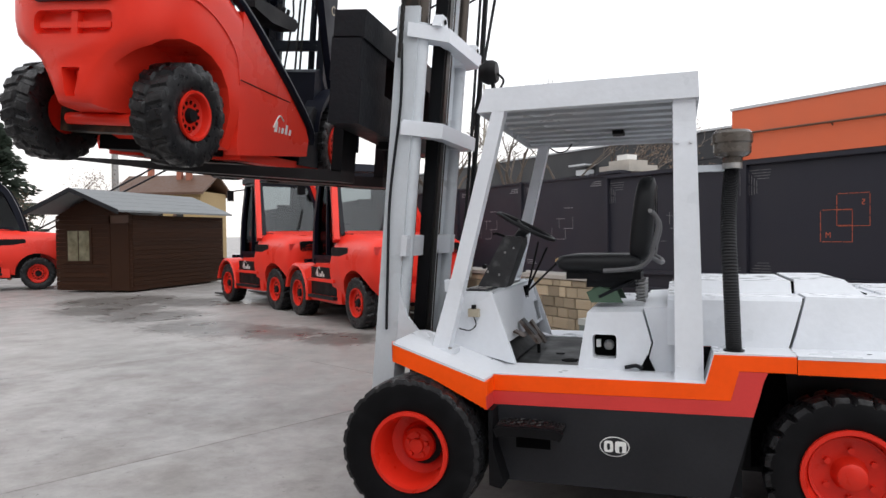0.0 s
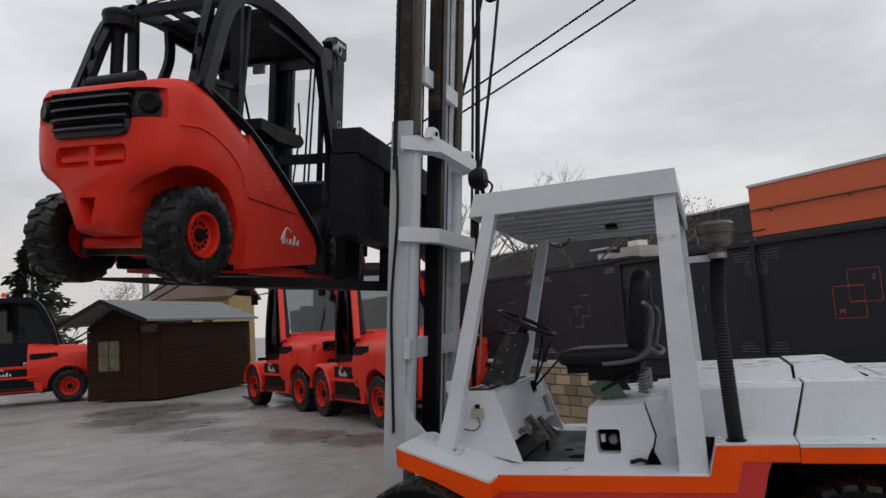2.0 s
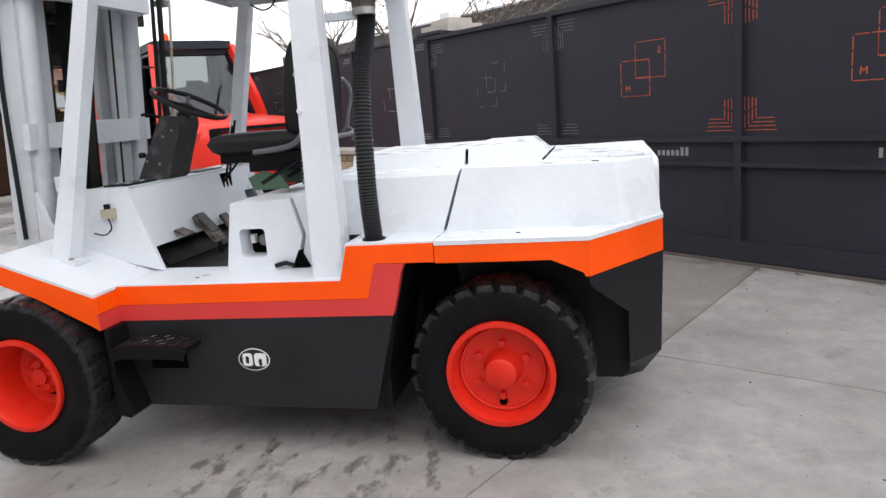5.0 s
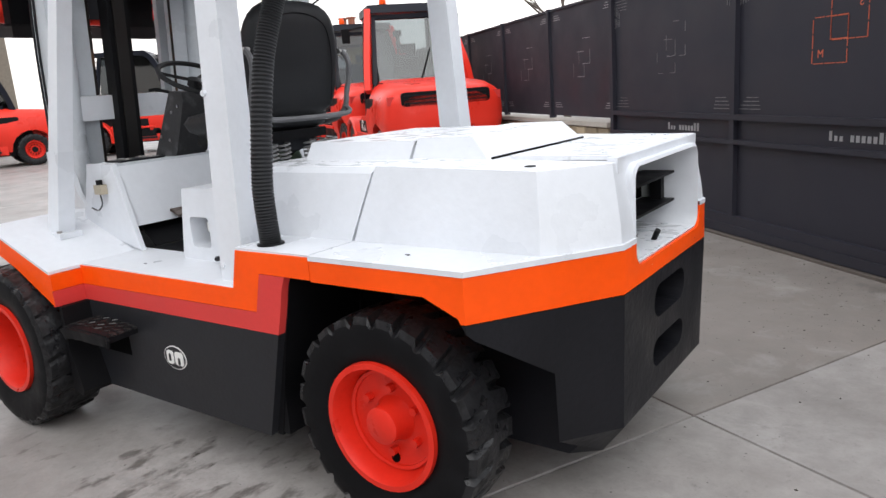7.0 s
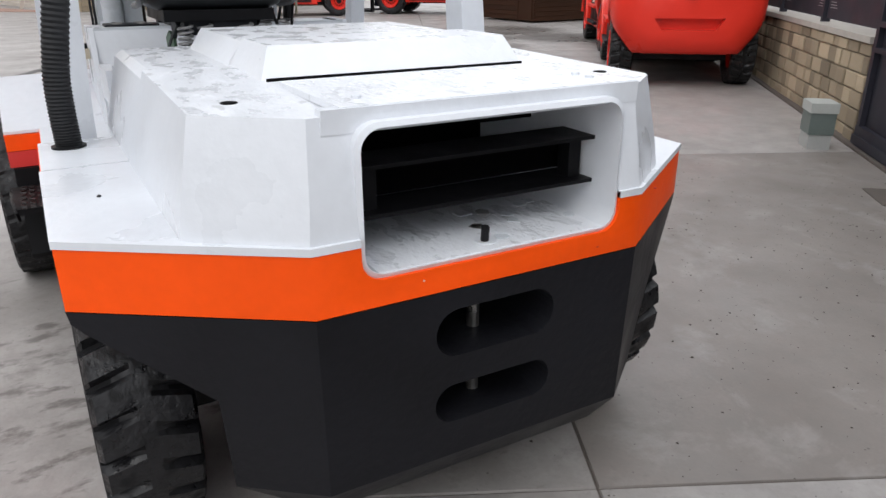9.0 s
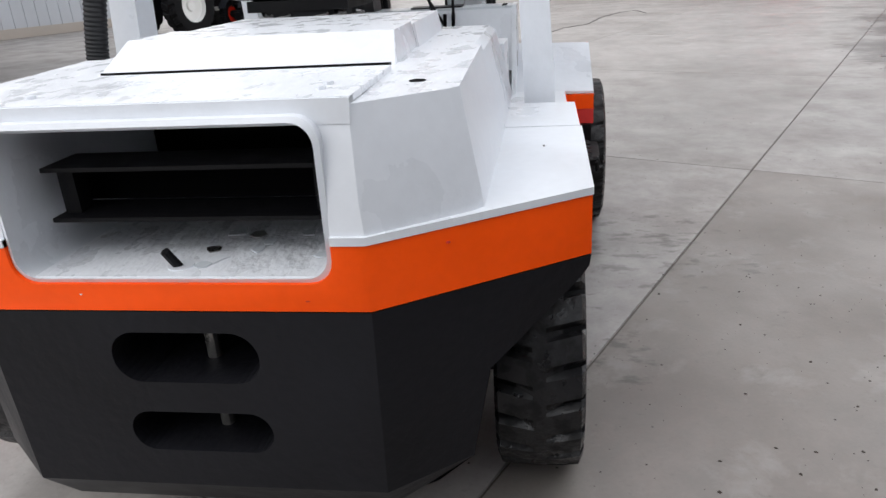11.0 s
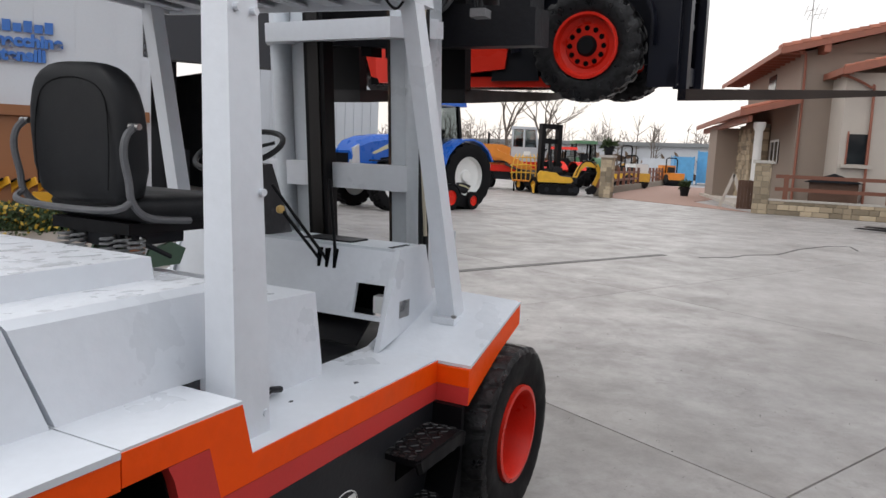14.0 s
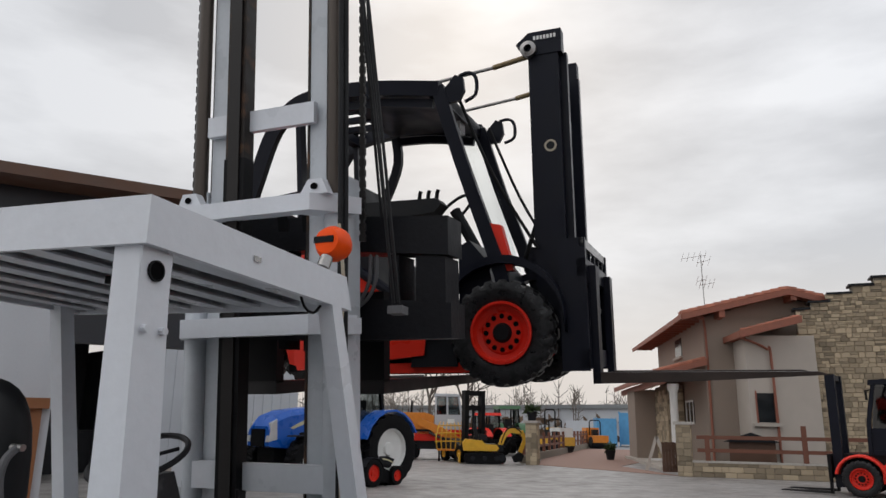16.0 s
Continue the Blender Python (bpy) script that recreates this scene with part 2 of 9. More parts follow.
def curve_points(pts, per=6):
    """A smooth line through the points."""
    pts = [Vector(p) for p in pts]
    out = []
    for i in range(len(pts) - 1):
        p0, p1, p2, p3 = pts[max(i - 1, 0)], pts[i], pts[i + 1], pts[min(i + 2, len(pts) - 1)]
        for k in range(per):
            t = k / per
            out.append(0.5 * (2 * p1 + (p2 - p0) * t + (2 * p0 - 5 * p1 + 4 * p2 - p3) * t * t + (3 * p1 - p0 - 3 * p2 + p3) * t ** 3))
    return out + [pts[-1]]


def tube(pts, r, n=8, bm=None, smooth=0, radii=None, flat=None):
    """A tube along points. flat: (half width, half height) for a bar of rectangular section."""
    bm = bm or bmesh.new()
    pts = curve_points(pts, smooth) if smooth else [Vector(p) for p in pts]
    rings, ref = [], None
    for i, p in enumerate(pts):
        d = (pts[min(i + 1, len(pts) - 1)] - pts[max(i - 1, 0)]).normalized()
        if ref is None:
            ref = d.orthogonal().normalized() if not flat else (Vector((0, 0, 1)).cross(d).normalized() if abs(d.z) < 0.98 else Vector((0, 1, 0)))
        ref = (ref - d * ref.dot(d)).normalized()
        up = d.cross(ref)
        if flat:
            a, b = flat
            rings.append([p + ref * a * s + up * b * t for s, t in ((-1, -1), (1, -1), (1, 1), (-1, 1))])
        else:
            rad = radii[i] if radii else r
            rings.append([p + rad * (math.cos(2 * math.pi * k / n) * ref + math.sin(2 * math.pi * k / n) * up) for k in range(n)])
    return loft(rings, bm)


def rounded(w, h, r, n=4, cx=0.0, cy=0.0):
    """A rectangle of w by h with rounded corners."""
    out = []
    for sx, sy, a0 in ((1, 1, 0), (-1, 1, 90), (-1, -1, 180), (1, -1, 270)):
        for k in range(n + 1):
            a = radians(a0 + 90 * k / n)
            out.append((cx + sx * (w / 2 - r) + r * math.cos(a), cy + sy * (h / 2 - r) + r * math.sin(a)))
    return out


def cut(ob, *cutters):
    """Takes the cutters' shapes out of a mesh object."""
    made = []
    for bm in cutters:
        bmesh.ops.recalc_face_normals(bm, faces=bm.faces)
        me = bpy.data.meshes.new("cutter")
        bm.to_mesh(me)
        bm.free()
        c = new("cutter", me)
        c.parent = ob.parent
        made.append(c)
        md = ob.modifiers.new("cut", "BOOLEAN")
        md.operation, md.solver, md.object = "DIFFERENCE", "EXACT", c
    bpy.context.view_layer.update()
    dg = bpy.context.evaluated_depsgraph_get()
    me = bpy.data.meshes.new_from_object(ob.evaluated_get(dg))
    ob.modifiers.clear()
    old, ob.data = ob.data, me
    me.name = old.name
    bpy.data.meshes.remove(old)
    for c in made:
        cm = c.data
        bpy.data.objects.remove(c)
        bpy.data.meshes.remove(cm)
    return ob


def moved(bm, m):
    bmesh.ops.transform(bm, matrix=m, verts=bm.verts)
    return bm


def tyre_bm(r, w, rim, lugs=22, lug=0.02, crown=0.006, notched=False):
    """A tyre about the y axis, outside towards -y, as one shell with slanted tread blocks, or a worn crown with shoulder notches."""
    h, per = w / 2, 8
    n = lugs * per
    side = [(rim, 0.80), (rim + 0.03, 0.92), (r * 0.80, 1.0), (r - 0.062, 0.985)]
    tread = [0.97, 0.88, 0.50, 0.14, 0.05]
    cols = [(q, -f, None) for q, f in side] + [(None, -f, k) for k, f in enumerate(tread)] + [(None, f, k) for k, f in reversed(list(enumerate(tread)))] + [(q, f, None) for q, f in reversed(side)]
    bm = bmesh.new()
    grid = []
    for q, f, k in cols:
        ring = []
        for i in range(n):
            a = 2 * math.pi * i / n
            if k is None:
                rad, turn = q, 0.0
            else:
                step = (i + (per // 2 if f > 0 else 0)) % per
                up = (step > 1 or k > 2) if notched else (step in (0, 1, 2, 3, 4) and k < 4)
                rad = (r - 0.03 if k == 0 else r - 0.004 if k == 1 else r) if up else (r - 0.03 - lug * 0.4 if k == 0 else r - lug) + crown * (k > 1)
                turn = (1 - abs(f)) * 2 * math.pi / lugs * 0.30
            if notched and k is not None:
                rad += 0.003 * noise.noise(Vector((math.cos(a) * 7, math.sin(a) * 7, f * 3)))
            ring.append(bm.verts.new((rad * math.cos(a + turn), f * h, rad * math.sin(a + turn))))
        grid.append(ring)
    for a, b in list(zip(grid, grid[1:])) + [(grid[-1], grid[0])]:
        for i in range(n):
            bm.faces.new((a[i], a[(i + 1) % n], b[(i + 1) % n], b[i]))
    return bm


# ---- ground: concrete slabs with open joints on one sheet ----
GATE_O, GATE_D = Vector((3.41, 3.32, 0)), Vector((-0.7645, 0.6446, 0))
J_O, J_1, J_2, SLAB = Vector((3.0, 0.45, 0)), Vector((-0.900, 0.436, 0)), Vector((0.436, 0.900, 0)), 4.38


def concrete(name, pale=(0.378, 0.357, 0.345), deep=(0.256, 0.236, 0.224)):
    """Trowelled concrete: cloudy tones, fine grit, damp patches and drips near the machine."""
    m = mat(name, pale, 0.52, var=0.10, scale=1.3, fine=60, bump=0.35, col2=deep, mixat=(0.40, 0.74), rvar=0.18, piece=0.05)
    n, l = m.node_tree.nodes, m.node_tree.links
    b = n["Principled BSDF"]
    link = b.inputs["Base Color"].links[0]
    src = link.from_socket
    co = n.new("ShaderNodeNewGeometry")
    # trowel blotches a hand wide, and pale dried patches with firm edges
    for scale, rough, lo, hi, gain, tone in ((5.5, 0.72, 0.36, 0.66, 0.55, (0.185, 0.172, 0.160, 1)), (1.9, 0.66, 0.54, 0.66, 0.30, (0.43, 0.415, 0.402, 1)), (26.0, 0.75, 0.57, 0.70, 0.50, (0.16, 0.146, 0.134, 1)), (3.1, 0.70, 0.60, 0.68, 0.45, (0.15, 0.137, 0.126, 1))):
        blot = n.new("ShaderNodeTexNoise")
        blot.inputs["Scale"].default_value, blot.inputs["Detail"].default_value = scale, 8.0
        blot.inputs["Roughness"].default_value, blot.inputs["Distortion"].default_value = rough, 0.25
        l.new(co.outputs["Position"], blot.inputs["Vector"])
        cut_ = n.new("ShaderNodeMapRange")
        cut_.inputs["From Min"].default_value, cut_.inputs["From Max"].default_value = lo, hi
        cut_.inputs["To Max"].default_value = gain
        l.new(blot.outputs["Fac"], cut_.inputs["Value"])
        lay = n.new("ShaderNodeMixRGB")
        lay.inputs["Color2"].default_value = tone
        l.new(cut_.outputs["Result"], lay.inputs["Fac"])
        l.new(src, lay.inputs["Color1"])
        src = lay.outputs["Color"]
    # smeared damp streaks
    mp = n.new("ShaderNodeMapping")
    mp.inputs["Scale"].default_value, mp.inputs["Rotation"].default_value = (1.0, 0.85, 1.0), (0, 0, radians(20))
    l.new(co.outputs["Position"], mp.inputs["Vector"])
    nz = n.new("ShaderNodeTexNoise")
    nz.inputs["Roughness"].default_value = 0.62
    nz.inputs["Scale"].default_value, nz.inputs["Detail"].default_value, nz.inputs["Distortion"].default_value = 0.38, 10.0, 0.5
    l.new(mp.outputs["Vector"], nz.inputs["Vector"])
    damp = n.new("ShaderNodeMapRange")
    damp.inputs["From Min"].default_value, damp.inputs["From Max"].default_value = 0.47, 0.70
    damp.inputs["To Max"].default_value = 0.42
    l.new(nz.outputs["Fac"], damp.inputs["Value"])
    total = damp.outputs["Result"]
    # drips and spills round given spots
    sp = n.new("ShaderNodeTexNoise")
    sp.inputs["Scale"].default_value, sp.inputs["Detail"].default_value = 6.0, 8.0
    sp.inputs["Roughness"].default_value = 0.62
    mp2 = n.new("ShaderNodeMapping")
    mp2.inputs["Scale"].default_value, mp2.inputs["Rotation"].default_value = (1.6, 0.75, 1.0), (0, 0, radians(8))
    l.new(co.outputs["Position"], mp2.inputs["Vector"])
    l.new(mp2.outputs["Vector"], sp.inputs["Vector"])
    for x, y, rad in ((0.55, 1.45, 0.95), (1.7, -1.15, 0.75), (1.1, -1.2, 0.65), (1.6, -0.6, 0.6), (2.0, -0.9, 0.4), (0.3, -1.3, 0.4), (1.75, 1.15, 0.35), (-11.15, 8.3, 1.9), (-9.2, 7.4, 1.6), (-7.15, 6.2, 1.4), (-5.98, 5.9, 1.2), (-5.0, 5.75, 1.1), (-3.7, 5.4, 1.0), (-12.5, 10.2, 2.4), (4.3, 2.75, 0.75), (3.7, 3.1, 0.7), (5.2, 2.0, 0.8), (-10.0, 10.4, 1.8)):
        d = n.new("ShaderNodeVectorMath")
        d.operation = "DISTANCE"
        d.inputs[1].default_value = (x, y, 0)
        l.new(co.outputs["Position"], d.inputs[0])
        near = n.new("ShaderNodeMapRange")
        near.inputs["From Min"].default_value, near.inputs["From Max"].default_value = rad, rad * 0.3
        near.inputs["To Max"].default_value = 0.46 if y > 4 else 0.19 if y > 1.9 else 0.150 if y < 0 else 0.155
        l.new(d.outputs["Value"], near.inputs["Value"])
        s = n.new("ShaderNodeMath")
        l.new(near.outputs["Result"], s.inputs[0])
        l.new(sp.outputs["Fac"], s.inputs[1])
        k = n.new("ShaderNodeMapRange")
        k.inputs["From Min"].default_value, k.inputs["From Max"].default_value = 0.66, 0.76
        k.inputs["To Max"].default_value = 0.78
        l.new(s.outputs[0], k.inputs["Value"])
        mx = n.new("ShaderNodeMath")
        mx.operation = "MAXIMUM"
        l.new(total, mx.inputs[0])
        l.new(k.outputs["Result"], mx.inputs[1])
        total = mx.outputs[0]
    # scattered dark grit
    vo = n.new("ShaderNodeTexVoronoi")
    vo.inputs["Scale"].default_value = 13.0
    l.new(co.outputs["Position"], vo.inputs["Vector"])
    gr = n.new("ShaderNodeMapRange")
    gr.inputs["From Min"].default_value, gr.inputs["From Max"].default_value = 0.085, 0.05
    l.new(vo.outputs["Distance"], gr.inputs["Value"])
    pick = n.new("ShaderNodeMath")
    pick.operation = "GREATER_THAN"
    pick.inputs[1].default_value = 0.72
    sepc = n.new("ShaderNodeSeparateColor")
    l.new(vo.outputs["Color"], sepc.inputs[0])
    l.new(sepc.outputs[0], pick.inputs[0])
    gm = n.new("ShaderNodeMath")
    gm.operation = "MULTIPLY"
    l.new(gr.outputs["Result"], gm.inputs[0])
    l.new(pick.outputs[0], gm.inputs[1])
    mx = n.new("ShaderNodeMath")
    mx.operation = "MAXIMUM"
    l.new(total, mx.inputs[0])
    l.new(gm.outputs[0], mx.inputs[1])
    total = mx.outputs[0]
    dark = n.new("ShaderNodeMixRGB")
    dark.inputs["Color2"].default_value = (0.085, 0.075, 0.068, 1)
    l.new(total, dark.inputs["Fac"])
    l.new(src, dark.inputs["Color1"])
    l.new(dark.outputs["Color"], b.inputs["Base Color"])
    rl = b.inputs["Roughness"].links[0].from_socket
    wet = n.new("ShaderNodeMath")
    wet.operation = "MULTIPLY_ADD"
    wet.inputs[1].default_value = -0.2
    l.new(total, wet.inputs[0])
    l.new(rl, wet.inputs[2])
    l.new(wet.outputs[0], b.inputs["Roughness"])
    return m


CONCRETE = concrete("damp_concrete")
JOINT = mat("dirty_joint_filler", (0.095, 0.080, 0.069), 0.8, var=0.3, scale=9)
ground = part("ground", bx(-600, 600, -600, 600, -0.5, -0.012), CONCRETE, None, smooth=0)
tagged(ground, "damp grey concrete yard with stains and open joints", "ground", kind="structure")


def slab(i, j, mesh):
    ob = new("slab", mesh)
    c = J_O + J_1 * (SLAB * (i + 0.5)) + J_2 * (SLAB * (j + 0.5))
    ob.matrix_basis = Matrix.Translation((c.x, c.y, 0)) @ Matrix.Rotation(math.atan2(J_1.y, J_1.x), 4, "Z")
    ob.parent = ground
    return ob


h = SLAB / 2 - 0.0045
sb = loft([[(-h, -h, -0.03), (h, -h, -0.03), (h, h, -0.03), (-h, h, -0.03)], [(-h, -h, -0.006), (h, -h, -0.006), (h, h, -0.006), (-h, h, -0.006)],
           [(-h + 0.003, -h + 0.003, 0.0), (h - 0.003, -h + 0.003, 0.0), (h - 0.003, h - 0.003, 0.0), (-h + 0.003, h - 0.003, 0.0)]])
bed = part("joint_bed", bx(-3 * SLAB + 0.02, 9 * SLAB - 0.02, -5 * SLAB + 0.02, 3 * SLAB - 0.02, -0.02, -0.0085), JOINT, ground, "dark dirt in the joints", smooth=0)
bed.matrix_basis = Matrix.Translation(J_O) @ Matrix.Rotation(math.atan2(J_1.y, J_1.x), 4, "Z") @ Matrix.Diagonal((1, -1 if J_1.cross(J_2).z < 0 else 1, 1, 1))
first = part("slab", sb, CONCRETE, ground, smooth=0)
SLAB_MESH = first.data
bpy.data.objects.remove(first)
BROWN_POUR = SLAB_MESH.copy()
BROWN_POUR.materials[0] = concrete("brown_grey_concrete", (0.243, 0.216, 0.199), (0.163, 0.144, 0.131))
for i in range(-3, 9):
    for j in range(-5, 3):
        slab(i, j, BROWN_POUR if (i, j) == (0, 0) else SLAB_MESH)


DRAIN = mat("dark_wet_drain", (0.036, 0.033, 0.031), 0.5, var=0.3, scale=6)


def ground_line(name, pts, wid, label):
    ob = part(name, tube([(x, y, 0.0) for x, y in pts], 0.01, flat=(wid / 2, 0.006)), DRAIN, None, smooth=0)
    return tagged(ob, label, "ground mark", kind="structure")


ground_line("drain_channel", [(-4.6, -3.2), (-7.5, -1.9), (-11.3, -0.05)], 0.15, "narrow dark drainage channel in the concrete")
ground_line("crack", [(-11.4, 0.6), (-11.9, 1.1), (-12.6, 1.35), (-13.2, 1.9), (-14.8, 2.3), (-16.2, 2.9), (-16.6, 3.4), (-15.6, 3.5)], 0.05, "crooked dark crack in the concrete")


def loose_grit():
    """Scattered crumbs of dark soil and stone on the slabs."""
    rnd = random.Random(41)
    bm = bmesh.new()
    for k in range(3600):
        if k % 3:
            x, y = rnd.gauss(3.0, 1.6), rnd.gauss(3.2, 1.2)
        else:
            x, y = rnd.uniform(-9, 7), rnd.uniform(-6, 7)
        r = 0.0019 + 0.0045 * rnd.random() ** 5
        q = [bm.verts.new((x + r * rnd.uniform(0.7, 1.6) * math.cos(a), y + r * rnd.uniform(0.7, 1.6) * math.sin(a), 0.0005)) for a in (0.2, 1.5, 2.8, 4.0, 5.2)]
        top = bm.verts.new((x, y, r * rnd.uniform(0.6, 1.2)))
        for i in range(5):
            bm.faces.new((q[i], q[(i + 1) % 5], top))
    ob = part("grit", bm, SOIL, None, smooth=0)
    tagged(ob, "dark crumbs of soil and grit on the concrete", "grit", kind="stuff")


SOIL = mat("dark_soil_crumbs", (0.045, 0.036, 0.030), 0.9, var=0.3, scale=9)
loose_grit()


# ---- gate along the street ----
GATE_BLACK = mat("black_gate_enamel", (0.0200, 0.0200, 0.0300), 0.58, spec=0.35, var=0.12, scale=1.5, fine=90, bump=0.1)
CUTOUT = mat("daylit_cutout_orange", (0.50, 0.10, 0.045), 0.6, var=0.1)
CUTOUT_DIM = mat("daylit_cutout_grey", (0.16, 0.155, 0.16), 0.6, var=0.1)
CUTOUT_PALE = mat("daylit_lettering_grey", (0.30, 0.30, 0.31), 0.6, var=0.1)
STONE = mat("sandstone", (0.385, 0.300, 0.190), 0.85, var=0.32, scale=9, fine=40, bump=1.3, col2=(0.285, 0.240, 0.185), mixat=(0.4, 0.65), piece=0.45)
MORTAR = mat("dusty_mortar", (0.205, 0.178, 0.142), 0.9, var=0.2, scale=12, bump=0.6)
COPING = mat("pale_stone_coping", (0.42, 0.39, 0.35), 0.8, var=0.15, scale=6, bump=0.4)
GM = Matrix.Translation(GATE_O) @ Matrix.Rotation(math.atan2(GATE_D.y, GATE_D.x), 4, "Z")  # x: along, -y: away from the yard


def letter(text, size, parent, material, at, name="letter", label=""):
    """Raised writing in the built-in font as one mesh."""
    cu = bpy.data.curves.new(name, "FONT")
    cu.body, cu.size, cu.extrude, cu.offset = text, size, 0.0015, 0.0
    tmp = new(name, cu)
    bpy.context.view_layer.update()
    me = bpy.data.meshes.new_from_object(tmp.evaluated_get(bpy.context.evaluated_depsgraph_get()))
    bpy.data.objects.remove(tmp)
    me.materials.clear()
    me.materials.append(material)
    ob = new(name, me)
    ob.parent, ob.matrix_basis = parent, at
    return tagged(ob, label) if label else ob


def gate():
    g = root("sliding_gate", "tall black sheet-steel sliding gate with cut-out ornaments", "gate", at=GM)
    posts = [3.82, 1.52, -0.69, -2.90, -5.1, -7.3]
    for u in posts:
        part("post", bx(u - 0.035, u + 0.035, -0.03, 0.05, 0.12, 2.50), GATE_BLACK, g, bevel=0.004)
    for z0, z1 in ((2.46, 2.51), (1.09, 1.14), (0.87, 0.91), (0.10, 0.20)):
        part("rail", bx(-7.3, 3.86, -0.02, 0.055 if z0 < 2 else 0.05, z0, z1), GATE_BLACK, g, bevel=0.004)
    part("bottom_beam", bx(-7.3, 3.86, -0.06, 0.075, 0.03, 0.115), GATE_BLACK, g, bevel=0.006)
    for a, b in zip(posts[1:], posts):
        for z0, z1 in ((0.20, 0.87), (0.91, 1.09), (1.14, 2.46)):
            part("panel", bx(a + 0.035, b - 0.035, -0.012, 0.0, z0, z1), GATE_BLACK, g)
        dim = CUTOUT if b < 2 else CUTOUT_DIM
        # nested corner angles, two crossing squares and two letters, all seen from behind
        c = (a + b) / 2
        for su, au in ((1, a + 0.045), (-1, b - 0.045)):
            tint = CUTOUT if b < 1 or (b < 2 and su > 0) else CUTOUT_DIM
            for sz, az in ((1, 1.185), (-1, 2.385)):
                for k in range(4):
                    o, ln = k * 0.034, 0.30 - k * 0.045
                    for q in range(2):
                        part("ornament_bar", bx(*sorted((au + su * (o + q * ln / 2), au + su * (o + q * ln / 2 + ln * 0.45))), 0.0005, 0.004, az + sz * o, az + sz * o + 0.006), tint, g)
                        if tint is CUTOUT or sz < 0:
                            part("ornament_bar", bx(au + su * o, au + su * o + 0.006, 0.0005, 0.004, *sorted((az + sz * (o + 0.02 + q * ln / 2), az + sz * (o + 0.02 + q * ln / 2 + ln * 0.42)))), tint, g)
        for cu, cz, size in ((c - 0.165, 1.886, 0.345), (c + 0.015, 1.717, 0.345), (c - 0.075, 1.803, 0.165)):
            for k in range(4):
                for q in range(3):
                    if dim is CUTOUT_DIM and (k + q) % 2:
                        continue
                    t0, t1 = -size / 2 + q * size / 3, -size / 2 + q * size / 3 + size * 0.29
                    if k < 2:
                        ez = cz + (size / 2 if k else -size / 2)
                        part("ornament_bar", bx(cu + t0, cu + t1, 0.0005, 0.004, ez - 0.003, ez + 0.003), dim, g)
                    else:
                        eu = cu + (size / 2 if k > 2 else -size / 2)
                        part("ornament_bar", bx(eu - 0.003, eu + 0.003, 0.0005, 0.004, cz + t0, cz + t1), dim, g)
        if dim is CUTOUT:
            for ch, cu, cz in (("S", c - 0.29, 1.935), ("M", c + 0.07, 1.59)):
                letter(ch, 0.085, g, dim, Matrix.Translation((cu, 0.001, cz)) @ Matrix.Rotation(math.pi / 2, 4, "X"))
        # company line as plain bars, mirrored
        for k in range(7):
            part("lettering_bar", bx(c - 0.58 + k * 0.052, c - 0.58 + k * 0.052 + 0.032, 0.0005, 0.004, 0.960, 1.01 + 0.03 * (k in (0, 1))), CUTOUT_PALE, g)
        for k in range(3):
            part("lettering_bar", bx(c - 0.16 + k * 0.052, c - 0.16 + k * 0.052 + 0.028, 0.0005, 0.004, 0.960, 1.00 + 0.035 * (k == 2)), CUTOUT_PALE, g)
        for z in (0.3, 0.95, 1.05, 1.3, 2.3):
            part("bolt", cyl((a + 0.06, 0.0, z), (a + 0.06, 0.012, z), 0.012, n=8), GATE_BLACK, g)
    return g


gate()
rail = part("gate_track", bx(-7.5, 10.0, -0.09, 0.11, 0.0, 0.022), JOINT, None, smooth=0)
rail.matrix_basis = GM
tagged(rail, "low rusty steel gate track set on concrete", "gate track", kind="structure")


def stone_mesh(w, hh, d, seed):
    rnd = random.Random(seed)
    j = lambda s: rnd.uniform(-s, s)
    a, b = 0.010, 0.012
    back = [(-w / 2, 0, -hh / 2), (w / 2, 0, -hh / 2), (w / 2, 0, hh / 2), (-w / 2, 0, hh / 2)]
    mid = [(x + j(a), d * 0.75, z + j(a)) for x, _, z in back]
    frontf = [(x * 0.9 + j(a), d + j(0.008), z * 0.86 + j(a)) for x, _, z in back]
    bm = loft([back, mid, frontf])
    bmesh.ops.recalc_face_normals(bm, faces=bm.faces)
    me = bpy.data.meshes.new("stone")
    bm.to_mesh(me)
    bm.free()
    me.materials.append(STONE)
    return me


STONE_SET = [stone_mesh(1.0, 1.0, 1.0, s) for s in range(6)]


def stones(parent, u0, u1, z0, z1, y, place, course=0.14, depth=0.035, skip=None, length=(0.14, 0.38), seed=3, mixed=0.0):
    """Courses of rough stones, each an object, on the face y of a wall in its own frame."""
    rnd = random.Random(seed)
    z = z0
    while z < z1 - 0.03:
        hh = min(course * rnd.uniform(0.7, 1.3), z1 - z)
        u = u0
        while u < u1 - 0.02:
            w = min(rnd.uniform(*length), u1 - u)
            if not (skip and skip(u + w / 2, z + hh / 2)):
                cutz = rnd.uniform(0.38, 0.62) if mixed and rnd.random() < mixed else 1.0
                for lo, hi in ((0, cutz), (cutz, 1.0)):
                    if hi - lo < 0.05:
                        continue
                    ob = new("stone", rnd.choice(STONE_SET))
                    ob.matrix_basis = Matrix.Translation((u + w / 2, y, z + hh * (lo + hi) / 2)) @ Matrix.Diagonal((w - 0.012, depth * rnd.uniform(0.7, 1.3), hh * (hi - lo) - 0.012, 1))
                    ob.parent = parent
            u += w
        z += hh


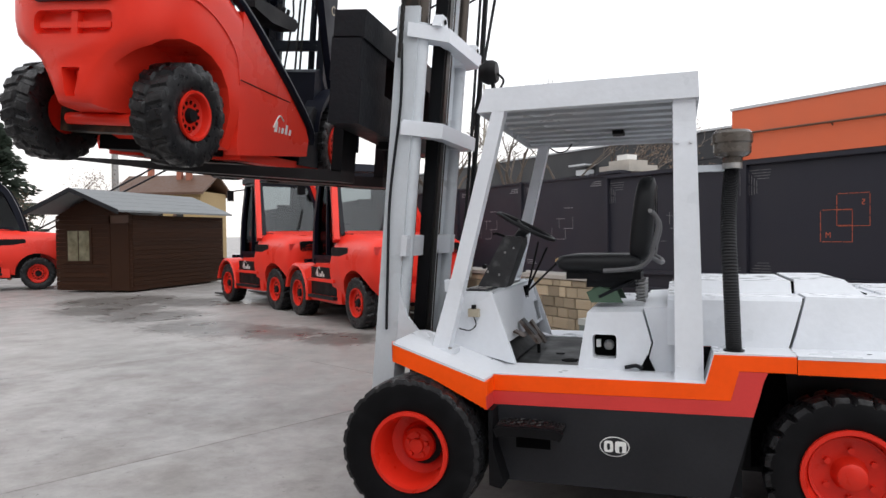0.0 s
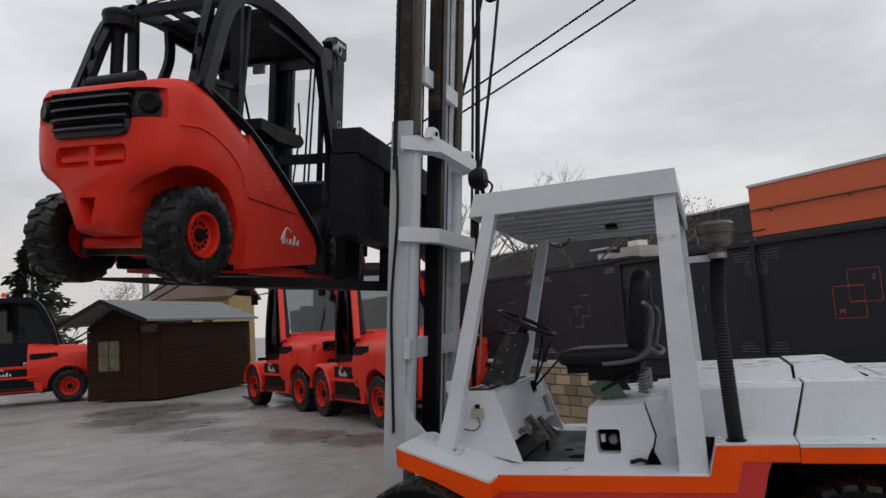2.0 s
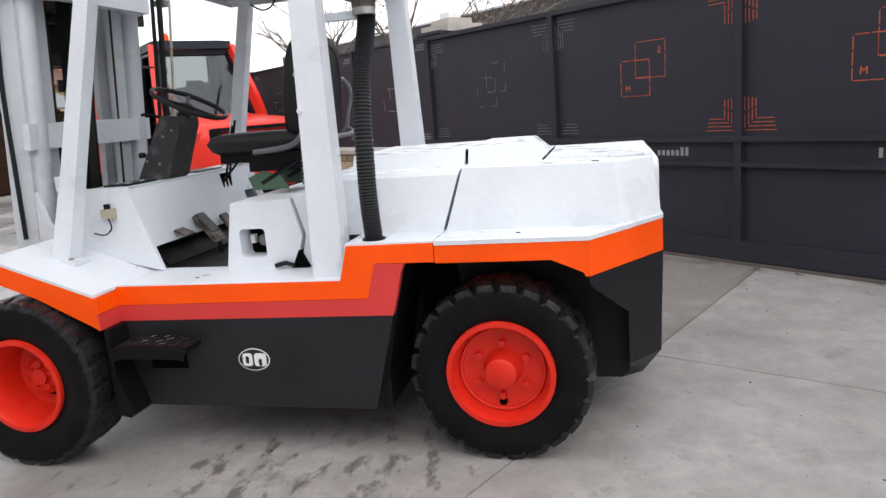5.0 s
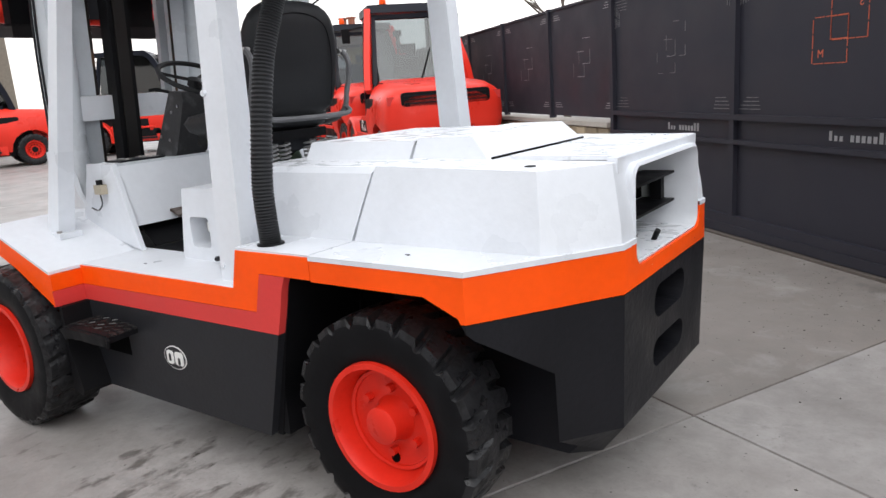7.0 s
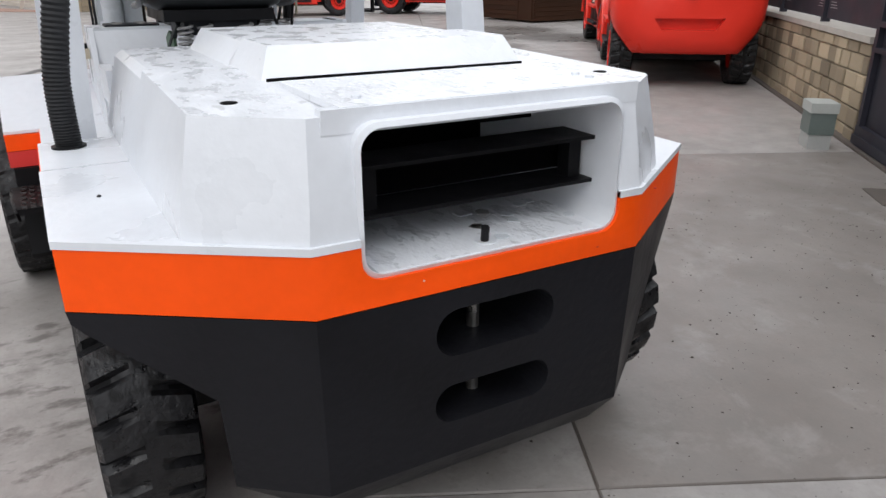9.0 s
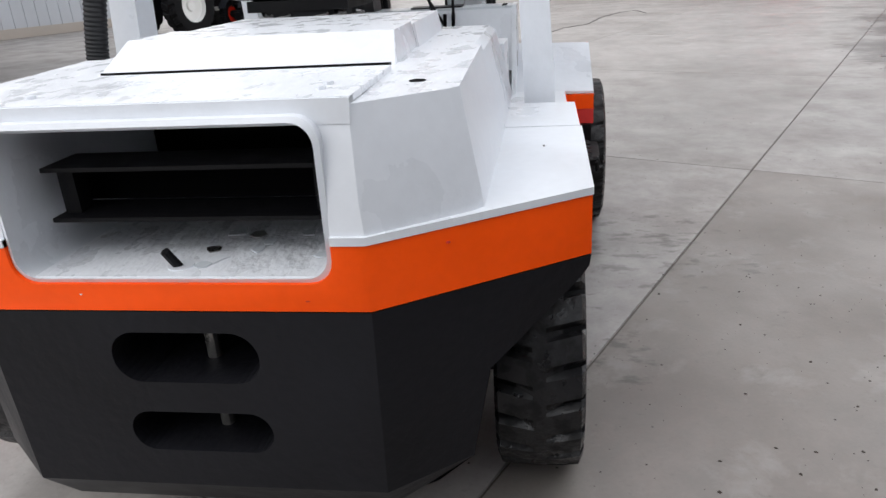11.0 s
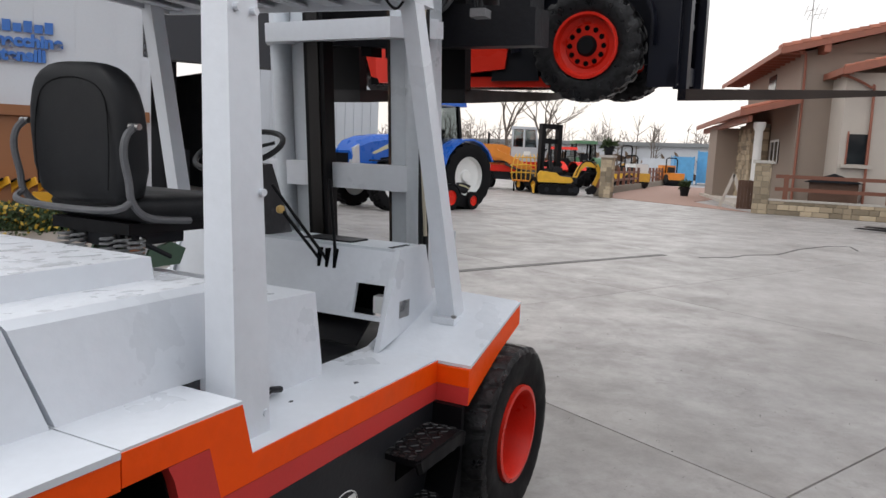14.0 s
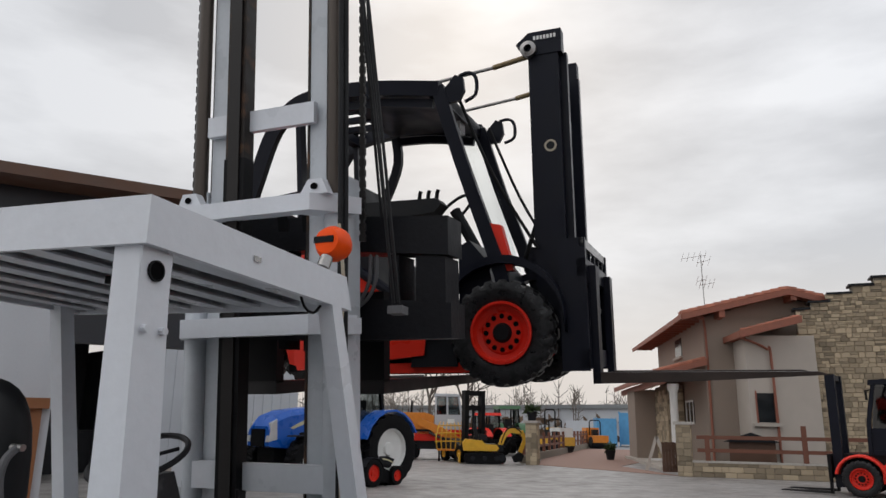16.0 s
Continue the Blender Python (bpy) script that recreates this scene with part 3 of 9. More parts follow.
def boundary_wall():
    w = root("wall_boundary", "low rough sandstone wall with black fence panels above", "wall", kind="structure", at=GM)
    part("wall_core", bx(3.95, 22, -0.26, 0.0, 0, 0.93), MORTAR, w)
    part("coping", bx(3.93, 22, -0.30, 0.06, 0.93, 0.99), COPING, w, bevel=0.008)
    for k in range(8):
        u = 3.98 + k * 2.05
        part("fence_panel", bx(u, u + 2.0, -0.14, -0.12, 1.03, 2.52), GATE_BLACK, w)
        part("fence_post", bx(u - 0.035, u + 0.03, -0.17, -0.08, 0.99, 2.56), GATE_BLACK, w)
        part("fence_cap", bx(u, u + 2.0, -0.16, -0.10, 2.52, 2.55), GATE_BLACK, w)
        for z in (1.15, 2.38):
            for q in range(3):
                part("fence_slot", bx(u + 0.10, u + 0.34 - q * 0.03, -0.119, -0.116, z + q * 0.03, z + q * 0.03 + 0.008), CUTOUT_PALE, w)
                part("fence_slot", bx(u + 1.66 + q * 0.03, u + 1.90, -0.119, -0.116, z + q * 0.03, z + q * 0.03 + 0.008), CUTOUT_PALE, w)
        for cu, cz in ((u + 0.90, 1.90), (u + 1.08, 1.73)):
            for q in (-1, 1):
                part("fence_slot", bx(cu - 0.16, cu + 0.05, -0.119, -0.116, cz + q * 0.165, cz + q * 0.165 + 0.007), CUTOUT_PALE, w)
                part("fence_slot", bx(cu + q * 0.165, cu + q * 0.165 + 0.007, -0.119, -0.116, cz - 0.16, cz + 0.02), CUTOUT_DIM, w)
    stones(w, 3.95, 9.6, 0.0, 0.92, 0.0, None, 0.15)
    rest = bmesh.new()
    rnd = random.Random(8)
    z = 0.0
    while z < 0.88:
        u = 9.6
        while u < 21.5:
            ww = rnd.uniform(0.16, 0.4)
            bx(u, u + ww - 0.015, 0.0, rnd.uniform(0.02, 0.045), z, z + 0.135, rest)
            u += ww
        z += 0.15
    tagged(part("far_stones", rest, STONE, w, smooth=0), kind="stuff")
    return w


boundary_wall()


def gate_pillar():
    p = root("gate_pillar", "sandstone gate pillar with a wide stone cap", "pillar", at=GM)
    part("core", bx(3.62, 4.02, -0.62, -0.22, 0, 2.56), MORTAR, p)
    part("cap", bx(3.52, 4.12, -0.72, -0.12, 2.56, 2.66), COPING, p, bevel=0.012)
    part("cap_top", bx(3.62, 4.02, -0.62, -0.22, 2.66, 2.74), COPING, p, bevel=0.012)
    part("white_box", bx(3.74, 3.95, -0.52, -0.32, 2.74, 2.83), WHITE_MARK, p, bevel=0.02)
    stones(p, 3.62, 4.02, 0.05, 2.55, -0.22, None, 0.16, 0.02, length=(0.12, 0.3), seed=5)
    part("gate_head_arm", bx(3.55, 4.06, -0.20, 0.03, 2.53, 2.57), GATE_BLACK, p)
    return p


gate_pillar()
jb = root("junction_box", "small grey utility box with a pale plastic lid", "utility box", at=pose(0.28, 5.40, 0, 0, 0, 140))
part("box_body", bx(-0.14, 0.14, -0.11, 0.11, 0.14, 0.34), mat("grey_green_plastic", (0.12, 0.15, 0.14), 0.5), jb, bevel=0.01)
part("box_lid", bx(-0.15, 0.15, -0.12, 0.12, 0.34, 0.43), mat("pale_grey_plastic", (0.42, 0.44, 0.42), 0.5), jb, bevel=0.015)
part("box_base", bx(-0.13, 0.13, -0.10, 0.10, 0.0, 0.14), mat("foil_grey", (0.36, 0.37, 0.36), 0.4), jb, bevel=0.01)
part_drain = part("manhole_cover", prism(rounded(0.45, 0.32, 0.02, 3), 0.0, 0.006, "z"), JOINT, None)
part_drain.matrix_basis = pose(1.62, 4.45, 0, 0, 0, -40)
tagged(part_drain, "small dark drain cover in the concrete", "drain cover", kind="structure")


# ---- the large white forklift: front axle at x 0, rear axle at x 2.3, facing -x ----
SIDE = 0.96
PLAN = [(2.045, -SIDE), (2.708, -0.955), (3.035, -0.47), (3.035, 0.47), (2.708, 0.955), (2.045, SIDE)]


PRECLEANER = mat("smoky_brown_plastic", (0.075, 0.062, 0.05), 0.25, var=0.3, scale=9, spec=0.5)
GALV = mat("galvanised_spring_wire", (0.26, 0.26, 0.26), 0.4, metal=0.5, var=0.1)
# dirty grey-brown, toned darker for the shade under the roof
LINING = mat("dirty_grey_brown_lining", (0.115, 0.105, 0.095), 0.7, var=0.25, scale=3)
PEDAL = mat("worn_brown_pedal_steel", (0.055, 0.036, 0.028), 0.6, metal=0.2, var=0.3, scale=18, bump=0.5, col2=(0.13, 0.11, 0.10), mixat=(0.48, 0.6))
SHROUD = mat("scuffed_grey_black_shroud", (0.030, 0.030, 0.032), 0.55, var=0.3, scale=14, fine=60, bump=0.5, spec=0.35, col2=(0.065, 0.065, 0.066), mixat=(0.55, 0.7))
CAST = mat("black_cast_enamel", (0.0085, 0.0087, 0.0112), 0.46, var=0.28, scale=3.5, fine=38, bump=1.0, spec=0.20)
STUD = mat("worn_tread_stud", (0.020, 0.019, 0.019), 0.42, metal=0.3, var=0.25, scale=20)


def om_wheel(name, x, y, side, front, lift):
    w = new(name)
    w.parent = lift
    r, wid, rim = (0.425 if front else 0.415), (0.30 if front else 0.26), (0.225 if front else 0.235)
    flip = pose(x, y, r, 0, 0, 0 if side < 0 else 180)
    w.matrix_basis = flip @ pose(0, 0, 0, 0, random.uniform(0, 40) if front else 2.0, 0)
    h = wid / 2
    part("tyre", tyre_bm(r, wid, rim, 24, 0.016 if front else 0.034, notched=True), [RUBBER, RUBBER_WET], w, "worn black solid tyre", pick=lambda f: 1 if math.hypot(f.calc_center_median().x, f.calc_center_median().z) > r - 0.03 else 0)
    if front:
        prof = [(rim + 0.012, -h * 0.86), (rim + 0.010, -h * 0.98), (rim - 0.012, -h * 0.99), (rim - 0.022, -h * 0.85), (rim - 0.040, 0.065), (0.125, 0.085), (0.108, 0.07), (0.10, 0.02), (0.08, 0.005), (0.0005, 0.005)]
    else:
        prof = [(rim + 0.012, -h * 0.86), (rim + 0.010, -h * 1.0), (rim - 0.012, -h * 1.01), (rim - 0.020, -h * 0.88), (rim - 0.035, -0.045), (0.09, -0.035), (0.072, -0.06), (0.07, -0.115), (0.055, -0.125), (0.0005, -0.125)]
    prof += [(0.0005, 0.10), (rim - 0.02, 0.10), (rim + 0.012, h * 0.8)]
    part("rim", lathe(prof, n=40, closed=True), RIM, w, "red orange painted steel rim")
    if front:
        for i in range(5):
            a = 2 * math.pi * i / 5 + 0.3
            part("hub_boss", cyl((0.062 * math.cos(a), 0.010, 0.062 * math.sin(a)), (0.062 * math.cos(a), -0.012, 0.062 * math.sin(a)), 0.020, 0.014, n=8), RIM, w)
        part("hub_cap", lathe([(0.045, 0.008), (0.042, -0.02), (0.0005, -0.026)], n=20), RIM, w)
    bolts = 0 if front else 6
    for i in range(bolts):
        a = 2 * math.pi * (i + 0.5) / bolts
        part("wheel_nut", cyl((0.125 * math.cos(a), -0.03, 0.125 * math.sin(a)), (0.125 * math.cos(a), -0.068, 0.125 * math.sin(a)), 0.017, n=6), RIM, w)
    if not front:
        part("valve_hole", cyl((0, -0.03, -0.158), (0, -0.0475, -0.158), 0.019, n=14), HOLLOW_SHADE, w)
        part("rim_ring", lathe([(rim - 0.055, -0.036), (rim - 0.052, -0.052), (rim - 0.040, -0.056), (rim - 0.034, -0.040)], n=40, closed=True), RIM, w)
    return w


def om_forklift():
    lift = root("forklift", "large white forklift with orange and red stripes carrying another forklift", "forklift")
    # counterweight
    rings = [[(2.40, -0.62, 0.24), (2.66, -0.66, 0.24), (2.93, -0.44, 0.24), (2.93, 0.44, 0.24), (2.66, 0.66, 0.24), (2.40, 0.62, 0.24)],
             [(2.10, -0.82, 0.36), (2.69, -0.88, 0.36), (3.02, -0.46, 0.36), (3.02, 0.46, 0.36), (2.69, 0.88, 0.36), (2.10, 0.82, 0.36)],
             [(x, y, 0.857) for x, y in PLAN]]
    arch = [(1.60, 0.05), (1.70, 0.20), (1.84, 0.74), (1.89, 0.90), (1.95, 0.935), (2.55, 0.935), (2.68, 0.878), (2.72, 0.80), (2.865, 0.62), (2.865, 0.05)]
    cw = part("counterweight", loft(rings), CAST, lift, "dark grey cast counterweight", bevel=0.012)
    slots = []
    for zc, hh in ((0.735, 0.135), (0.525, 0.115)):
        slots.append(prism(rounded(0.36, hh, hh * 0.48, 6, 0.015, zc), 2.55, 3.2, "x"))
    cut(cw, *slots, prism(arch, -1.2, -0.52), prism(arch, 0.52, 1.2))
    part("tow_pin", cyl((2.90, 0.02, 0.44), (2.90, 0.02, 0.80), 0.018, n=10), STEEL, lift)
    part("slot_lining", bx(2.50, 2.56, -0.3, 0.3, 0.4, 0.85), HOLLOW_SHADE, lift)
    band = part("orange_band", prism(PLAN, 0.86, 1.03, "z"), [ORANGE, WHITE], lift, "orange painted band with white deck", bevel=0.006, pick=lambda f: 1 if f.normal.z > 0.5 else 0)
    lip = part("deck_lip", prism([(x + (0.003 if x > 2.1 else 0), y * 1.003) for x, y in PLAN], 1.014, 1.0325, "z"), WHITE, lift, bevel=0.003)
    mouth = rounded(0.75, 0.36, 0.055, 5, 0.02, 1.105)
    cut(band, prism(mouth, 2.3, 3.3, "x"), prism(arch, -1.2, -0.52), prism(arch, 0.52, 1.2))
    cut(lip, prism(mouth, 2.3, 3.3, "x"))
    # chips in the paint
    for x, y, z, dx, dy, dz, m in ((2.93, 0.63, 0.98, .005, .006, .0015, REDSTRIPE), (2.60, 0.9585, 0.95, .006, .002, .002, WHITE), (3.034, -0.2, 0.90, .002, .005, .0015, WHITE), (3.034, 0.33, 0.885, .002, .006, .0015, REDSTRIPE), (2.35, 0.9595, 0.965, .003, .002, .005, REDSTRIPE), (2.3, 0.84, 1.033, .009, .004, .001, CHARCOAL), (0.9, 0.85, 0.867, .012, .009, .0012, CHARCOAL), (1.2, 0.78, 0.867, .010, .006, .0012, CHARCOAL), (0.8, -0.84, 0.867, .012, .006, .0012, CHARCOAL), (2.4, -0.83, 1.034, .010, .007, .0012, CHARCOAL)):
        part("paint_chip", prism([(x + dx * random.uniform(.6, 1.2) * math.cos(k * 1.047), y + dy * random.uniform(.6, 1.2) * math.sin(k * 1.047)) for k in range(6)], z - dz, z + dz, "z"), m, lift)
    # rear shell of the hood
    base = [(2.05, -0.715), (2.845, -0.705), (2.875, -0.680), (3.028, -0.470), (3.028, 0.470), (2.875, 0.680), (2.845, 0.705), (2.05, 0.715)]
    top = [(2.132, -0.65), (2.815, -0.655), (2.845, -0.635), (2.99, -0.45), (2.99, 0.45), (2.845, 0.635), (2.815, 0.655), (2.132, 0.65)]
    shell = part("rear_hood", loft([[(x, y, 1.031) for x, y in base], [((x * 0.985 + 0.04) if x > 2.1 else 2.072, y * 0.985, 1.10) for x, y in base], [(x, y, 1.300 + 0.012 * (x < 2.5)) for x, y in top]]), [WHITE, WHITE_WORN], lift, "white painted rear hood with brush marks", bevel=0.030, segs=4, pick=lambda f: 1 if f.normal.z > 0.8 else 0)
    cut(shell, prism(mouth, 2.3, 3.3, "x"), prism([(2.5, 1.04), (2.2, 1.04), (2.2, 1.26), (2.5, 1.26)], -0.45, 0.45))
    part("radiator_lid", prism([(-0.375, 1.302), (-0.375, 1.317), (0.455, 1.317), (0.455, 1.302)], 2.56, 2.99, "x"), WHITE_WORN, lift, bevel=0.006)
    part("lid_lip", bx(2.962, 2.998, -0.42, 0.455, 1.262, 1.315), WHITE, lift, bevel=0.012)
    for y in (-0.545, 0.55):
        part("lifting_eye_hole", cyl((2.735, y, 1.296), (2.735, y, 1.3035), 0.020, n=16), HOLLOW_SHADE, lift)
    for y, x in ((0.37, 2.90), (0.37, 2.84), (-0.30, 2.90)):
        part("lid_bolt", cyl((x, y, 1.315), (x, y, 1.324), 0.012, n=6), WHITE, lift)
    part("radiator_core", bx(2.315, 2.335, -0.37, 0.41, 0.93, 1.29), HOLLOW_SHADE, lift, "black radiator core")
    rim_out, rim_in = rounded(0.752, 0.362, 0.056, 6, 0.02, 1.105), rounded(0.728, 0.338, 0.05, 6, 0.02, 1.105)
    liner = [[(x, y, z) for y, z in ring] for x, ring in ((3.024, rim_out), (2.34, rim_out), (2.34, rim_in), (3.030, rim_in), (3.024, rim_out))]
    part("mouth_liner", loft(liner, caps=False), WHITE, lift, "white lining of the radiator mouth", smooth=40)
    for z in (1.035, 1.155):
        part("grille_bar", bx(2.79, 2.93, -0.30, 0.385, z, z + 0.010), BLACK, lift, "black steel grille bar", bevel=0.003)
    # sheets in the shade colour keep the mouth dark behind the bars
    part("grille_backing", bx(2.772, 2.784, -0.30, 0.385, 1.045, 1.155), HOLLOW_SHADE, lift)
    part("upper_backing", bx(2.62, 2.632, -0.08, 0.385, 1.165, 1.275), HOLLOW_SHADE, lift)
    # thin strip paints the shadow line at the foot of the hump
    part("hump_shadow_gap", bx(2.482, 2.487, -0.385, 0.44, 1.300, 1.314), HOLLOW_SHADE, lift)
    for y in (-0.27, 0.35):
        part("grille_bracket", bx(2.84, 2.89, y - 0.02, y + 0.02, 1.045, 1.155), BLACK, lift)
    part("mouth_floor", bx(2.335, 3.022, -0.31, 0.35, 0.930, 0.939), WHITE_WORN, lift, "white floor with flaking paint")
    for i in range(11):
        x, y = 2.72 + random.random() * 0.25, 0.05 + random.random() * 0.30
        a = random.random() * 6
        part("paint_flake", prism([(x + random.uniform(.012, .03) * math.cos(a + k * 1.05), y + random.uniform(.01, .03) * math.sin(a + k * 1.05)) for k in range(6)], 0.9395, 0.942, "z"), random.choice([GREYWHITE, WHITE, GREYWHITE, STEEL]), lift)
    part("latch_pin", cyl((2.965, 0.012, 0.935), (2.99, -0.002, 0.985), 0.011, n=8), BLACK, lift)
    part("latch_boss", cyl((2.965, 0.016, 0.932), (2.965, 0.016, 0.942), 0.03, n=16), WHITE, lift)
    # front half of the hood and its raised middle
    prof = [(-0.715, 1.031), (-0.70, 1.09), (-0.652, 1.285), (-0.625, 1.306), (0.625, 1.306), (0.652, 1.285), (0.70, 1.09), (0.715, 1.031)]
    part("front_hood", loft([[(1.40, y, z) for y, z in prof], [(2.034 + (z - 1.031) * 0.305, y, z) for y, z in prof]]), [WHITE, WHITE_WORN], lift, bevel=0.012, pick=lambda f: 1 if f.normal.z > 0.8 else 0)
    for x0, x1, z in ((1.50, 2.095, 1.378), (2.112, 2.38, 1.388)):
        rr = [[(x0, -0.40, 1.30), (x1 + (0.10 if x1 > 2.2 else 0), -0.40, 1.30), (x1 + (0.10 if x1 > 2.2 else 0), 0.45, 1.30), (x0, 0.45, 1.30)],
              [(x0, -0.35, z), (x1, -0.35, z), (x1, 0.43, z), (x0, 0.43, z)]]
        part("hood_hump", loft(rr), [WHITE, WHITE_WORN], lift, bevel=0.012, pick=lambda f: 1 if f.normal.z > 0.8 else 0)
    part("hump_gap", bx(2.092, 2.115, -0.345, 0.42, 1.29, 1.374), HOLLOW_SHADE, lift)
    part("hood_gap", prism([(2.00, 1.035), (2.07, 1.035), (2.145, 1.298), (2.08, 1.298)], -0.60, 0.60), HOLLOW_SHADE, lift)
    # side skirts with stripes
    for s in (-1, 1):
        a, b = s * (SIDE - 0.035), s * SIDE
        dark = [(0.50, 0.245), (1.71, 0.245), (1.832, 0.698), (0.425, 0.682), (0.425, 0.45)]
        red = [(0.425, 0.684), (1.833, 0.700), (1.862, 0.80), (1.885, 0.895), (1.905, 0.938), (1.765, 0.938), (1.722, 0.778), (0.425, 0.762)]
        orange = [(0.425, 0.764), (1.722, 0.780), (1.765, 0.940), (2.041, 0.940), (2.041, 1.026), (1.640, 1.023), (1.597, 0.864), (0.425, 0.858)]
        part("side_skirt", prism(dark, a, b), DARK, lift, "dark grey painted side skirt", bevel=0.003)
        part("red_stripe", prism(red, a, b), REDSTRIPE, lift, "red painted stripe", bevel=0.002)
        part("orange_stripe", prism(orange, a, b), ORANGE, lift, "orange painted stripe", bevel=0.002)
        part("wheel_well", bx(1.86, 2.86, s * 0.50 - 0.01, s * 0.50 + 0.01, 0.3, 0.95), HOLLOW_SHADE, lift)
        part("well_front", prism([(1.74, 0.24), (1.84, 0.70), (1.90, 0.93), (1.88, 0.93), (1.81, 0.70), (1.71, 0.24)], s * 0.5, s * 0.925), BLACK, lift)
        # oval maker's plate: a white ring with two blocks
        yy = s * (SIDE + 0.002)
        part("badge_disc", prism([(1.118 + 0.082 * math.cos(k * 0.2618), 0.487 + 0.056 * math.sin(k * 0.2618)) for k in range(24)], s * SIDE, yy), WHITE_MARK, lift, "white oval badge ring")
        part("badge_field", prism([(1.118 + 0.0765 * math.cos(k * 0.2618), 0.487 + 0.0515 * math.sin(k * 0.2618)) for k in range(24)], s * SIDE, s * (SIDE + 0.004)), DARK, lift)
        for cx in (-0.032, 0.034):
            ring = prism(rounded(0.05 if cx < 0 else 0.062, 0.064, 0.014, 3, 1.118 - s * cx, 0.487), s * SIDE, s * (SIDE + 0.0065))
            part("badge_mark", ring, WHITE_MARK, lift)
            part("badge_mark_gap", prism(rounded(0.016, 0.036, 0.006, 2, 1.118 - s * cx, 0.487 - (0.0 if cx < 0 else 0.012)), s * SIDE, s * (SIDE + 0.008)), DARK, lift)
        # deck in front of the step, then the sloping mudguard
        y0, y1 = sorted((s * 0.60, s * 0.957))
        part("side_deck", bx(0.43, 1.60, y0, y1, 0.845, 0.866), WHITE, lift, bevel=0.004)
        part("step_riser", prism([(1.595, 0.866), (1.637, 1.031), (1.66, 1.031), (1.66, 0.866)], s * 0.70, s * 0.958), WHITE, lift, bevel=0.003)
        part("rear_deck", bx(1.638, 2.041, *sorted((s * 0.66, s * 0.957)), 1.020, 1.0335), WHITE, lift, bevel=0.003)
        # mudguard: out at the kink, up towards the front
        g = [(0.412, 1.112, 0.857), (0.425, 0.957, 0.861), (0.435, 0.60, 0.866), (-0.10, 0.60, 1.055), (-0.145, 0.66, 1.062), (-0.145, 1.115, 1.050)]
        topface = [(x, s * y, z) for x, y, z in g]
        part("mudguard_top", loft([[(x, y, z - 0.014) for x, y, z in topface], topface]), WHITE, lift, "white sloping mudguard plate", bevel=0.003)
        edge = [(0.412, 0.842), (-0.148, 1.036), (-0.148, 0.935), (0.10, 0.845), (0.425, 0.684)]
        part("mudguard_band", prism(edge, s * 1.085, s * 1.113), ORANGE, lift, "orange mudguard edge", bevel=0.003)
        fr = [(s * 0.93, 0.842), (s * 1.112, 0.842), (s * 1.112, 0.764), (s * 0.93, 0.764)]
        part("mudguard_return", prism(fr, 0.408, 0.428, "x"), ORANGE, lift)
        fr2 = [(s * 0.93, 0.762), (s * 1.112, 0.762), (s * 1.112, 0.684), (s * 0.93, 0.684)]
        part("mudguard_return_stripe", prism(fr2, 0.409, 0.427, "x"), REDSTRIPE, lift)
        part("mudguard_apron", prism([(0.43, 0.682), (0.43, 0.25), (0.50, 0.235), (0.52, 0.26), (0.455, 0.46), (0.455, 0.682)], s * 0.55, s * 1.10), BLACK, lift, bevel=0.004)
        part("mudguard_front_lip", bx(-0.150, -0.143, *sorted((s * 0.66, s * 1.113)), 0.955, 1.05), ORANGE, lift)
        # steps: a bent chequer plate, and on the right a longer one that curls down behind
        plates = [[(0.47, 0.592), (0.52, 0.604), (0.66, 0.606), (0.80, 0.600), (0.845, 0.588)]]
        if s > 0:
            plates.append([(0.46, 0.285), (0.56, 0.305), (0.70, 0.303), (0.84, 0.285), (0.95, 0.255), (1.03, 0.222)])
        for line in plates:
            fine = curve_points([(x, 0, z) for x, z in line], 4)
            rings = []
            for k, p in enumerate(fine):
                t = k / (len(fine) - 1)
                out_y = (1.125 - 0.02 * t * t if len(line) == 5 else 1.06 - 0.07 * t * t) + random.uniform(-0.004, 0.004)
                rings.append([(p.x, s * 0.945, p.z - 0.022), (p.x, s * out_y, p.z - 0.028), (p.x, s * out_y, p.z + random.uniform(-0.003, 0.003)), (p.x, s * 0.945, p.z)])
            st = part("step", loft(rings), BLACK, lift, "bent black chequer-plate step", bevel=0.003)
            part("step_edge", tube([(r[1][0], r[1][1], r[1][2] - 0.006) for r in rings], 0.02, 4, flat=(0.006, 0.026)), BLACK, st)
            for k, p in enumerate(fine[:-1]):
                for j in range(4):
                    yy2 = 0.966 + j * (0.036 if len(line) == 5 else 0.02)
                    dy = 0.011 if (k + j) % 2 else -0.011
                    q = fine[k + 1]
                    part("tread_stud", tube([(p.x + 0.004, s * (yy2 - dy), p.z + 0.001), ((p.x * 0.3 + q.x * 0.7), s * (yy2 + dy), p.z * 0.3 + q.z * 0.7 + 0.001)], 0.0045, 5), STUD, st)
        # near-black patch set on the skirt as the shadow under the step
        part("step_shadow_pocket", bx(0.56, 0.76, *sorted((s * (SIDE - 0.03), s * (SIDE + 0.003))), 0.44, 0.55), HOLLOW_SHADE, lift)
    part("chassis", bx(0.3, 2.1, -0.50, 0.50, 0.27, 0.84), BLACK, lift)
    # unseen block between the skirts, added to darken the ground under the truck
    part("belly", bx(0.46, 1.78, -0.92, 0.92, 0.25, 0.60), BLACK, lift)
    part("front_axle", cyl((0, -1.0, 0.415), (0, 1.0, 0.415), 0.11, n=20), BLACK, lift)
    part("rear_axle", bx(2.20, 2.40, -0.8, 0.8, 0.33, 0.52), BLACK, lift, bevel=0.02)
